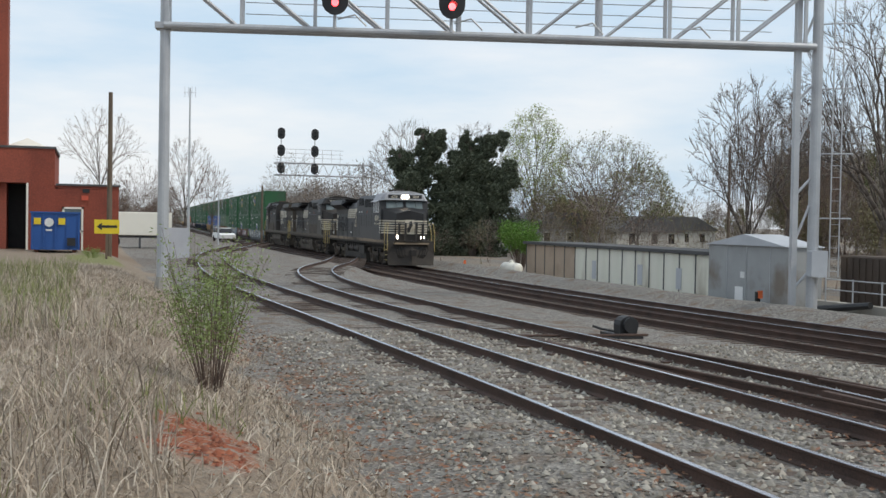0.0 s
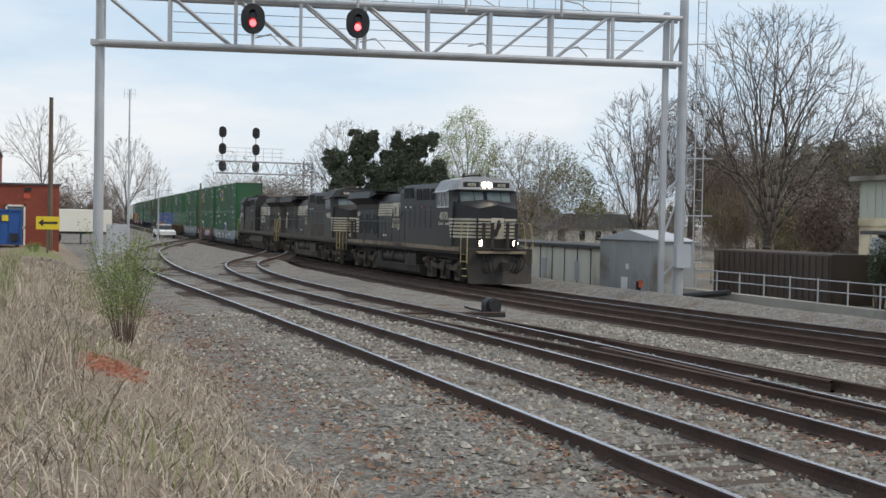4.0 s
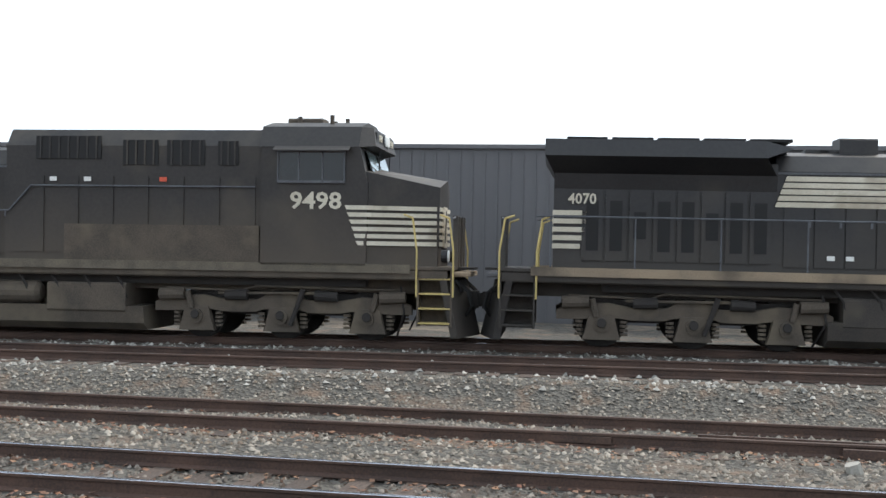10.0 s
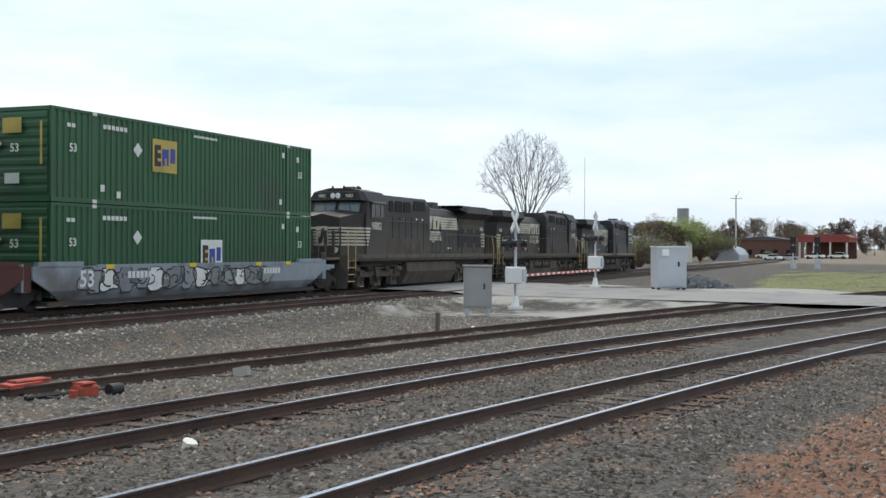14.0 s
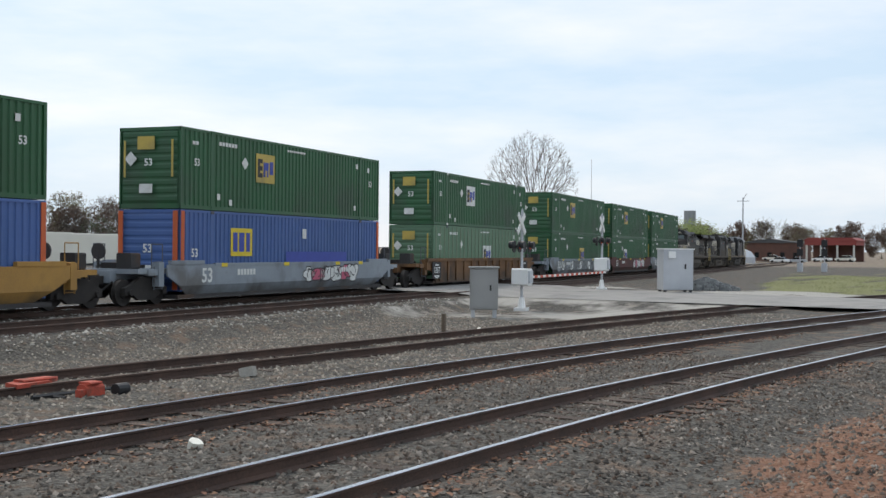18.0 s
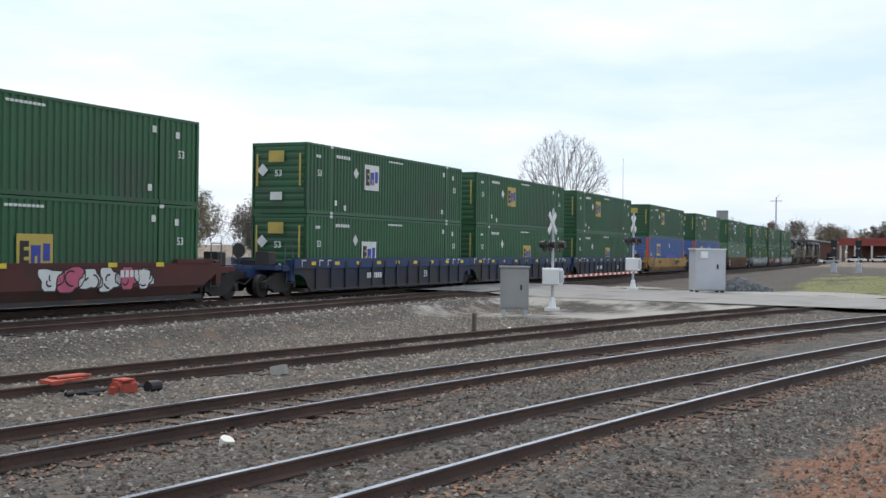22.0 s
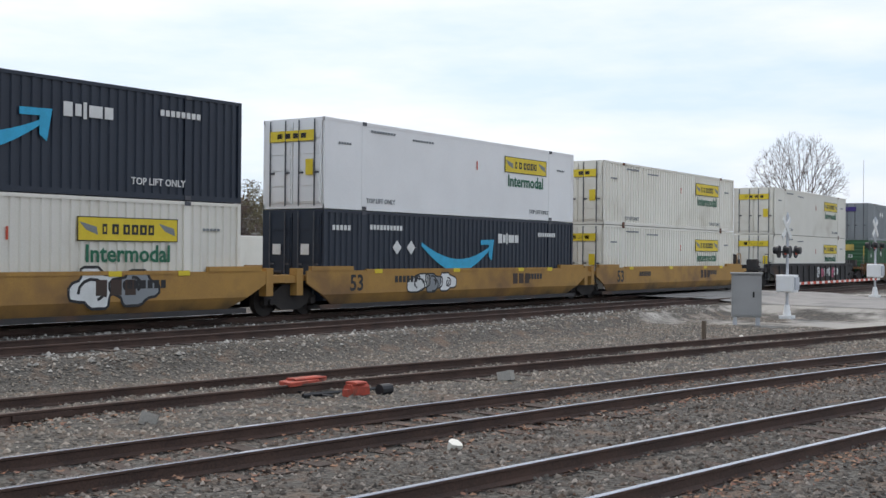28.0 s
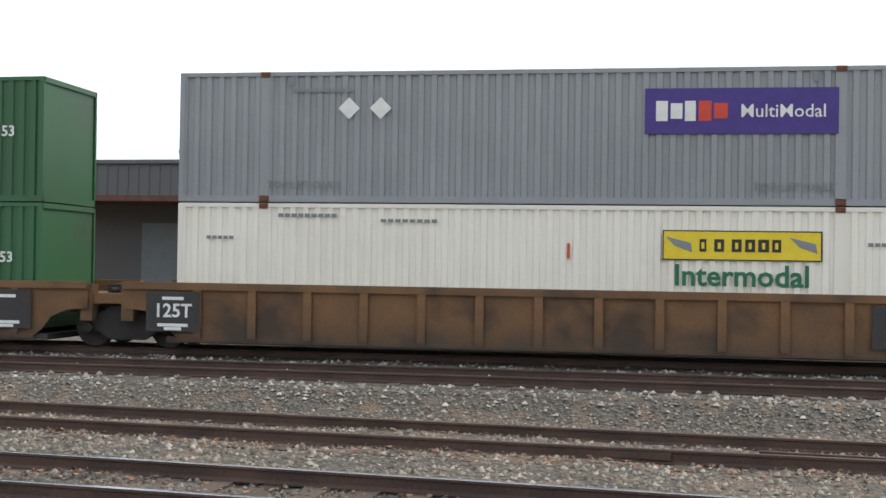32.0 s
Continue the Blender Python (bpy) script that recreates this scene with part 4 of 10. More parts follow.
            f0, f1 = Vector((-2.5, side * 1.5, z)), Vector((-1.03, side * 0.93, z))
            d = Vector((0.02, side * 0.03, 0))
            p = [f0 + d, f1 + d, f1 + d + Vector((0, 0, 0.085)), f0 + d + Vector((0, 0, 0.085))]
            add("white_stripe", Mesh().poly([*p, *[q - d * 0.6 for q in p]], [(0, 1, 2, 3), (7, 6, 5, 4), (0, 4, 5, 1), (3, 2, 6, 7)]), "locowhite")
        at = pose(-3.55, side * (ring_lo + 0.014), 2.72, 90, 0, 0 if side < 0 else 180)
        add("cab_number", text_for(words, 0.49), "locowhite", "white road number", at=at @ Matrix.Diagonal((1.16, 0.98, 1, 1)))
        if words == "4070":
            add("cab_lettering", text_for("DC to AC", 0.17), "locowhite", at=pose(-3.9, side * (ring_lo + 0.014), 2.5, 90, 0, 0 if side < 0 else 180))
            add("cab_lettering", Mesh().box(-3.3, -2.75, y - 0.004, y + 0.004, 2.51, 2.59), "locowhite")
        add("tail_number", text_for(words, 0.3), "locowhite", "white road number", at=pose(-19.95, side * 1.035, 2.9, 90, 0, 0 if side < 0 else 180))
    # nose front stripes and emblem panel
    for k in range(6):
        z = 1.98 + k * 0.145
        for y0, y1 in ((-0.88, -0.32), (0.32, 0.88)):
            add("white_stripe", Mesh().box(-0.965, -0.935, y0, y1, z, z + 0.085), "locowhite")
    add("emblem_panel", Mesh().box(-0.97, -0.93, -0.3, 0.3, 1.96, 2.82), "locowhite", "white nose panel with a dark emblem")
    add("emblem", Mesh().prism([(-0.14, 2.05), (-0.02, 2.08), (0.08, 2.35), (0.18, 2.5), (0.1, 2.76), (-0.02, 2.7), (-0.06, 2.4), (-0.2, 2.3)], -0.935, -0.92), paint)
    # number boards and headlights
    for y0, y1 in ((-1.1, -0.32), (0.32, 1.1)):
        nb = add("number_board", Mesh().box(-2.42, -2.32, y0, y1, 4.1, 4.34, 0.03), "black")
        part("number", text_for(words, 0.2), "letter", nb, at=pose(-2.31, (y0 + y1) / 2, 4.15, 90, 0, 90))
    lit = words == "4070"
    for y, z, x in ((-0.13, 4.22, -2.3), (0.13, 4.22, -2.3), (-0.78, 1.78, -0.78), (0.78, 1.78, -0.78)):
        hl = add("headlight", Mesh().rod((x - 0.14, y, z), (x, y, z), 0.13, 0.14, 14), "black")
        part("lens", Mesh().rod((x - 0.02, y, z), (x + 0.03, y, z), 0.135, 0.12, 14), "headlight" if lit else "letter", hl, at=None)
    # equipment body behind the cab, engine hood, radiator
    aux = Mesh()
    aux.prism([(-1.42, 1.56), (1.42, 1.56), (1.42, 4.0), (1.15, 4.36), (-1.15, 4.36), (-1.42, 4.0)], -10.6, -4.75)
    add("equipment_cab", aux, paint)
    for x0, x1, z0, z1 in ((-9.9, -8.4, 3.72, 4.2), (-6.9, -6.05, 3.6, 4.12), (-5.75, -5.3, 3.6, 4.1), (-7.9, -7.1, 3.6, 4.12)):
        for side in (-1, 1):
            y = side * 1.43
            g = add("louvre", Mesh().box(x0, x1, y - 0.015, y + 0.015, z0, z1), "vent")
            sl = Mesh()
            k = max(3, int((x1 - x0) / 0.2))
            for i in range(k):
                xx = x0 + (i + 0.5) * (x1 - x0) / k
                sl.box(xx - 0.02, xx + 0.02, y - 0.03, y + 0.03, z0, z1)
            part("grille", sl, paint, g)
    hood = Mesh()
    hood.prism([(-0.98, 1.56), (0.98, 1.56), (0.98, 3.62), (0.72, 3.95), (0.3, 4.05), (-0.3, 4.05), (-0.72, 3.95), (-0.98, 3.62)], -15.9, -10.6)
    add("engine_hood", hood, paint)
    add("exhaust_outlet", Mesh().box(-14.5, -13.7, -0.35, 0.35, 4.0, 4.36, 0.03), paint)
    horn = Mesh().box(-11.95, -11.75, -0.1, 0.1, 4.0, 4.25)
    for dx in (-0.3, 0.0, 0.3):
        horn.rod((-11.85 + dx * 0.2, -0.2 + dx * 0.3, 4.28), (-11.85 + dx, -0.2 + dx * 0.3, 4.32), 0.03, 0.09, 8)
    add("horn", horn, "black")
    for x in (-15.2, -14.9, -12.9, -11.2):
        add("roof_hatch", Mesh().box(x, x + 0.5, -0.3, 0.3, 4.04, 4.12), paint)
    for x in np.arange(-20.3, -16.4, 0.95):
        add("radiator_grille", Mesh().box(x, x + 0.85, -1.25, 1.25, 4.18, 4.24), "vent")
    rad = Mesh()
    rad.prism([(-0.98, 1.56), (0.98, 1.56), (0.98, 3.2), (1.05, 3.55), (1.05, 3.75), (-1.05, 3.75), (-1.05, 3.55), (-0.98, 3.2)], -20.55, -15.9)
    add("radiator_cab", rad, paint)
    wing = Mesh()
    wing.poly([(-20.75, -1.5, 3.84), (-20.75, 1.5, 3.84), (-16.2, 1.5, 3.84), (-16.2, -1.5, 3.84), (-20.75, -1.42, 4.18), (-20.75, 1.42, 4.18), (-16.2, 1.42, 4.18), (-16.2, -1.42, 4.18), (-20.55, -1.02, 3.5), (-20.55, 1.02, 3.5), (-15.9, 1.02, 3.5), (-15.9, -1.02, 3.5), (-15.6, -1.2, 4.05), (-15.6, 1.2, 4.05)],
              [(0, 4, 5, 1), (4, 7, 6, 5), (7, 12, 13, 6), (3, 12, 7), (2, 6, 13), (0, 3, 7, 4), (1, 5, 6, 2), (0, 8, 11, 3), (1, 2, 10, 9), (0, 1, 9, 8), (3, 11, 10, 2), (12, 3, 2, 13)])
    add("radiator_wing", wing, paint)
    for side in (-1, 1):
        y = side * 1.0
        for i in range(8):
            x0 = -19.95 + i * 0.5
            d = add("hood_door", Mesh().box(x0, x0 + 0.44, y - 0.02, y + 0.02, 1.75, 3.15), paint)
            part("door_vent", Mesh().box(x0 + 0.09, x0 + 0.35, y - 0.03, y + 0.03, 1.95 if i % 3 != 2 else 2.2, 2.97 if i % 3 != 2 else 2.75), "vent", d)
        for i in range(8):
            x0 = -15.75 + i * 0.63
            d = add("hood_door", Mesh().box(x0, x0 + 0.59, y - 0.012, y + 0.012, 1.7, 3.52), paint)
            part("door_latch", Mesh().box(x0 + 0.5, x0 + 0.55, y - 0.025, y + 0.025, 2.5, 2.62), "greyrail", d)
        for i in range(7):
            x0 = -10.45 + i * 0.8
            add("cabinet_door", Mesh().box(x0, x0 + 0.74, side * 1.43 - 0.012, side * 1.43 + 0.012, 1.75, 3.35), paint)
        add("lower_panel", Mesh().box(-9.2, -4.8, side * 1.475 - 0.02, side * 1.475 + 0.02, 1.58, 2.35), "locolow" if words != "4070" else paint, "dust-caked lower body panel")
        # emblem: ruled bars, two slanted blocks, two rows of lettering bars
        for i in range(5):
            add("emblem_bar", Mesh().prism([(-15.95 + 0.05 * i, 2.9 + i * 0.13), (-13.35 + 0.07 * i, 2.9 + i * 0.13), (-13.29 + 0.07 * i, 3.0 + i * 0.13), (-15.91 + 0.05 * i, 3.0 + i * 0.13)], side * 1.02 - 0.012, side * 1.02 + 0.012, "y"), "locowhite")
        for x0, x1 in ((-13.25, -12.2), (-12.1, -11.15)):
            add("emblem_block", Mesh().poly([(x0 + 0.28, side * 1.03, 2.88), (x1 + 0.1, side * 1.03, 2.88), (x1 + 0.1, side * 1.03, 3.56), (x0 + 0.1, side * 1.03, 3.56), (x0 + 0.28, side * 1.0, 2.88), (x1 + 0.1, side * 1.0, 2.88), (x1 + 0.1, side * 1.0, 3.56), (x0 + 0.1, side * 1.0, 3.56)], [(0, 1, 2, 3), (7, 6, 5, 4), (0, 4, 5, 1), (3, 2, 6, 7), (0, 3, 7, 4), (1, 5, 6, 2)]), "locowhite")
            add("emblem_cut", Mesh().box((x0 + x1) / 2 + 0.05, (x0 + x1) / 2 + 0.2, side * 1.035 - 0.01, side * 1.035 + 0.01, 2.95, 3.32), paint)
        rng = random.Random(5)
        for row, n, xs in ((2.56, 7, -13.2), (2.3, 8, -13.35)):
            for i in range(n):
                xa = xs + i * 0.27
                add("lettering_bar", Mesh().prism([(xa, row), (xa + 0.215, row), (xa + 0.255, row + 0.21), (xa + 0.04, row + 0.21)], side * 1.02 - 0.01, side * 1.02 + 0.01, "y"), "locowhite")
                add("lettering_gap", Mesh().prism([(xa + 0.085, row + 0.06), (xa + 0.15, row + 0.06), (xa + 0.17, row + 0.15), (xa + 0.105, row + 0.15)], side * 1.02 - 0.014, side * 1.02 + 0.014, "y"), paint)
        for i in range(9):
            x, z = rng.uniform(-15, -5), rng.choice((1.85, 2.2, 3.25))
            yy = 1.03 if x < -10.6 else 1.47
            add("notice_plate", Mesh().box(x, x + 0.16, side * yy - 0.01, side * yy + 0.01, z, z + 0.09), rng.choice(("letter", "letter", "orangered")))
        # handrails
        yr = side * 1.48
        hr = Mesh().path([(-20.9, yr, 2.62), (-10.5, yr, 2.62), (-10.0, yr, 3.15), (-4.9, yr, 3.15)], 0.019, 6)
        add("handrail", hr, "greyrail")
        for x in np.arange(-20.6, -10.4, 1.75):
            add("stanchion", Mesh().rod((x, yr, 1.5), (x, yr, 2.62), 0.017, 0.017, 6), "greyrail")
        for x in (-9.6, -7.4, -5.2):
            add("rail_bracket", Mesh().rod((x, side * 1.42, 3.15), (x, yr, 3.15), 0.014, 0.014, 5), "greyrail")
        # end steps and yellow grabs
        for xa, d in ((-1.0, 1), (-21.3, -1)):
            st = add("step_well", Mesh().box(xa - 0.35, xa - 0.31, side * 1.05, side * 1.5, 0.35, 1.5).box(xa + 0.36, xa + 0.4, side * 1.05, side * 1.5, 0.35, 1.5).box(xa - 0.35, xa + 0.4, side * 1.05, side * 1.09, 0.35, 1.5), low)
            for i in range(4):
                part("step", Mesh().box(xa - 0.32, xa + 0.37, side * 1.1, side * 1.5, 0.4 + i * 0.3, 0.43 + i * 0.3), "handrail" if d > 0 else low, st)
            for x in (xa - 0.36, xa + 0.42):
                add("grab_rail", Mesh().path([(x, side * 1.52, 0.95), (x, side * 1.52, 1.9), (x - d * 0.1, side * 1.46, 2.55), (x - d * 0.3, side * 1.42, 2.62)], 0.022), "handrail", "yellow grab rail")
    for x in (-0.62, -21.62):
        for y in (-0.75, -0.35, 0.35, 0.75):
            add("end_post", Mesh().box(x - 0.05, x + 0.05, y - 0.06, y + 0.06, 1.55, 2.62), paint)
        s = 1 if x > -5 else -1
        add("end_rail", Mesh().path([(x, -1.4, 2.55), (x, -0.3, 2.62), (x, 0.3, 2.62), (x, 1.4, 2.55)], 0.02), "greyrail")
        plow = Mesh()
        plow.poly([(x - s * 0.1, -1.5, 1.3), (x - s * 0.1, 1.5, 1.3), (x + s * 0.15, 1.45, 0.12), (x + s * 0.15, -1.45, 0.12), (x + s * 0.5, 0.0, 0.12), (x + s * 0.2, 0.0, 1.3), (x - s * 0.25, -1.5, 1.3), (x - s * 0.25, 1.5, 1.3), (x, 1.45, 0.12), (x, -1.45, 0.12)],
                  [(0, 3, 4, 5), (5, 4, 2, 1), (6, 7, 8, 9), (0, 5, 1, 7, 6), (3, 9, 8, 2, 4), (0, 6, 9, 3), (1, 2, 8, 7)])
        add("snow_plow", plow, "lococlean" if s > 0 else "truck")
        add("anticlimber", Mesh().box(x - s * 0.05, x + s * 0.32, -1.1, 1.1, 1.36, 1.46, 0.02), "greysheet" if s < 0 else "locosill", "scuffed pale ledge above the plow")
        add("drop_step", Mesh().box(x, x + s * 0.4, -0.4, 0.4, 1.5, 1.55), "truck")
        add("hose_bracket", Mesh().box(x + s * 0.02, x + s * 0.18, -0.75, 0.75, 1.05, 1.16), "black")
        cp = Mesh().box(x, x + s * 0.75, -0.12, 0.12, 0.72, 1.0, 0.03).box(x + s * 0.55, x + s * 0.85, -0.2, 0.16, 0.68, 1.04)
        add("coupler", cp, "truck")
        for y in (-1.05, -0.9, -0.7, -0.5, 0.5, 0.7, 0.85, 1.0):
            add("air_hose", Mesh().path([(x, y, 1.3), (x + s * 0.3, y + 0.05, 1.05), (x + s * 0.38, y * 0.9, 0.75), (x + s * 0.25, y * 0.7, 0.55)], 0.025), "rubber")
    for x, y in ((-3.2, 0.0), (-3.6, 0.55), (-4.2, -0.4), (-4.3, 0.3), (-3.4, -0.7)):
        add("roof_antenna", Mesh().rod((x, y, 4.4), (x, y, 4.72), 0.05, 0.05, 8), low)
    add("roof_box", Mesh().box(-4.5, -3.7, -0.3, 0.3, 4.5, 4.7, 0.04), low)
    # white bars on the tail of the hood
    for side in (-1, 1):
        for k in range(5):
            z = 1.98 + k * 0.17
            add("white_stripe", Mesh().box(-20.57, -19.98 + 0.04 * k, side * 1.0 - 0.02, side * 1.0 + 0.02, z, z + 0.1), "locowhite")
        add("tail_panel", Mesh().box(-15.9, -10.6, side * 0.985 - 0.02, side * 0.985 + 0.02, 3.56, 3.6), "greyrail")
    # tank, reservoirs, trucks
    if model == "tank":
        tk = Mesh().prism([(-1.35, 1.2), (1.35, 1.2), (1.44, 0.75), (1.1, 0.13), (-1.1, 0.13), (-1.44, 0.75)], -14.6, -7.6)
        add("fuel_tank", tk, low)
    else:
        tk = Mesh().prism([(-1.42, 0.64), (1.42, 0.64), (1.36, 0.28), (1.1, 0.13), (-1.1, 0.13), (-1.36, 0.28)], -14.9, -7.4).box(-14.6, -13.7, -1.42, 1.42, 0.5, 1.12, 0.06).box(-9.6, -7.8, -1.44, 1.44, 0.5, 1.12, 0.05).box(-13.7, -9.6, -0.9, 0.9, 0.6, 1.2)
        add("fuel_tank", tk, low)
        for side in (-1, 1):
            for xa in (-13.4, -11.45):
                add("air_reservoir", Mesh().tank((xa, side * 1.2, 0.9), (xa + 1.55, side * 1.2, 0.9), 0.245), low)
    pipes = Mesh()
    for i in range(10):
        x = -14.8 + i * 0.75
        pipes.path([(x, -1.38, 1.3), (x + 0.2, -1.42, 1.05), (x + 0.25, -1.38, 0.8)], 0.03, 5)
    pipes.box(-19.5, -2.5, -1.2, 1.2, 1.12, 1.3)
    add("underframe_piping", pipes, "truck")
    for cx in (-4.35, -17.6):
        tr = thing("truck", "", "")
        tr.parent, tr.matrix_basis = root, turn @ Matrix.Translation((cx, 0, 0))
        part("bolster", Mesh().box(-2.3, 2.3, -0.9, 0.9, 0.5, 0.95), "truck", tr)
        for d in LOCO_FRAMES:
            part("side_frame", d, "locolow", tr)
        for y in (-1.25, 1.25):
            s = math.copysign(1, y)
            part("brake_cylinder", Mesh().rod((-1.25, y, 0.9), (-0.75, y, 0.92), 0.1, 0.12, 10), "truck", tr)
            part("brake_cylinder", Mesh().rod((0.75, y, 0.92), (1.25, y, 0.9), 0.12, 0.1, 10), "truck", tr)
            part("sand_pipe", Mesh().path([(2.62, y, 1.15), (2.7, y, 0.6), (2.5, y - s * 0.35, 0.12)], 0.025), "truck", tr)
            part("damper", Mesh().rod((0.22, y + s * 0.05, 0.3), (0.5, y + s * 0.05, 1.05), 0.05, 0.06, 8), "truck", tr)
        for xx in (-1.9, 0.0, 1.9):
            for y in (-1.36, 1.36):
                part("bearing_cap", Mesh().rod((xx, y, 0.5), (xx, y + math.copysign(0.02, y), 0.5), 0.1, 0.09, 10), "truck", tr)
            for y, a in ((-0.76, 0), (0.76, 180)):
                part("wheel", WHEEL_BIG, "truck", tr, at=pose(xx, y, 0.53, 0, 0, a))
    return rides(root, front)


TEXT_DATA = {}


def text_for(words, size):
    key = (words, size)
    if key not in TEXT_DATA:
        me = text_mesh(words, size, 0.006)
        me.materials.clear()
        me.materials.append(MAT["locowhite"])
        TEXT_DATA[key] = me
    return TEXT_DATA[key]


loco("4070", 0.0, "late")
loco("9498", -22.0)
loco("9882", -43.6, "tank", reverse=True)

# ---- containers and well cars ----
CL, CW, CH = 16.15, 2.59, 2.86


def corrugated(mat, plain=False):
    """Sides, ends and roof of a container 16.15 m long; its middle is the origin, its foot z = 0."""
    me = Mesh()
    hx, hy = CL / 2 - 0.05, CW / 2
    for s in (-1, 1):
        pts = []
        x, k = -hx, 0
        pitch = 0.28
        n = int(2 * hx / pitch)
        pitch = 2 * hx / n
        for i in range(n):
            x = -hx + i * pitch
            deep = 0.0 if plain else 0.045
            for dx, d in ((0.0, 0.0), (0.40, 0.0), (0.5, deep), (0.9, deep)):
                pts.append((x + dx * pitch, s * (hy - 0.012 - d)))
        pts.append((hx, s * (hy - 0.012)))
        k0 = len(me.v)
        for px, py in pts:
            me.v += [(px, py, 0.12), (px, py, CH - 0.09)]
        for i in range(len(pts) - 1):
            a = k0 + 2 * i
            me.f.append((a, a + 2, a + 3, a + 1) if s < 0 else (a, a + 1, a + 3, a + 2))
    me.box(-hx, hx, -hy + 0.06, hy - 0.06, CH - 0.1, CH - 0.03)
    me.box(-hx, hx, -hy + 0.06, hy - 0.06, 0.1, 0.2)
    for s in (-1, 1):
        x = s * (CL / 2 - 0.06)
        me.box(x - 0.02, x + 0.02, -hy + 0.1, hy - 0.1, 0.15, CH - 0.1)
    return me.data("shell", mat)


def container_frame(mat):
    me = Mesh()
    hx, hy = CL / 2, CW / 2
    for s in (-1, 1):
        y = s * (hy - 0.03)
        me.box(-hx, hx, y - 0.03, y + 0.03, 0.0, 0.14).box(-hx, hx, y - 0.03, y + 0.03, CH - 0.09, CH)
        for x in (-hx + 0.06, hx - 0.06):
            me.box(x - 0.06, x + 0.06, y - 0.035, y + 0.033, 0, CH)
        for x in (-6.1, 6.1):
            me.box(x - 0.11, x + 0.11, y - 0.03, y + 0.036, 0.0, CH + 0.005)
    for x in (-hx + 0.05, hx - 0.05):
        me.box(x - 0.05, x + 0.05, -hy, hy, 0, 0.15).box(x - 0.05, x + 0.05, -hy, hy, CH - 0.12, CH)
    return me.data("corner_frame", mat)


DOOR_LEAF = Mesh().box(-8.1, -8.05, -1.2, -0.02, 0.16, 2.74)
for r in range(5):
    DOOR_LEAF.box(-8.13, -8.05, -1.14, -0.08, 0.22 + r * 0.5, 0.62 + r * 0.5)
LOCK_ROD = Mesh().rod((-8.16, 0, 0.08), (-8.16, 0, 2.8), 0.025, 0.025, 6).box(-8.17, -8.12, -0.16, 0.02, 1.1, 1.16)
END_RING = [(-8.03, 0.16), (-8.03, 2.76)]
for k in range(9):
    z_ = 2.7 - k * 0.28
    END_RING += [(-8.055, z_), (-8.075, z_ - 0.05), (-8.075, z_ - 0.17), (-8.055, z_ - 0.22)]
END_WALL = Mesh().prism(END_RING[::-1], -1.15, 1.15, "y")
SHARED = {}


def shared(key, make):
    if key not in SHARED:
        SHARED[key] = make()
    return SHARED[key]


def panel(parent, name, x, z, w, h, mat, depth=0.012, label="", lift=0.0):
    """A flat sign on the side that faces the camera."""
    y = -CW / 2 - 0.004 - lift
    me = shared(("panel", w, h, mat, depth), lambda: Mesh().box(-w / 2, w / 2, -depth, 0, -h / 2, h / 2).data(name, mat))
    return part(name, me, mat, parent, label, Matrix.Translation((x, y, z)))


def side_words(parent, words, size, mat, x, z):
    return writing(words, size, mat, parent, pose(x, -CW / 2 - 0.008, z, 90, 0, 0))


def end_panel(parent, name, y, z, w, h, mat, label=""):
    me = shared(("end", w, h, mat), lambda: Mesh().box(-0.012, 0, -w / 2, w / 2, -h / 2, h / 2).data(name, mat))
    return part(name, me, mat, parent, label, Matrix.Translation((-8.165, y, z)))


def bars(parent, x, z, n, w, h, gap, mat, name="marking"):
    for i in range(n):
        panel(parent, name, x + i * (w + gap), z, w, h, mat, 0.006)


LABELS = {"green": "dark green corrugated 53-foot shipping container", "palegreen": "faded pale green corrugated shipping container", "blue": "blue corrugated container with red-orange corner posts", "orange": "orange corrugated shipping container", "white": "off-white corrugated shipping container with a yellow sign", "rusty": "rust-streaked white shipping container with a yellow sign", "coolwhite": "clean white smooth-sided shipping container", "navy": "dark navy shipping container with a light blue curve", "cgrey": "grey corrugated shipping container", "amber": "amber orange corrugated shipping container"}


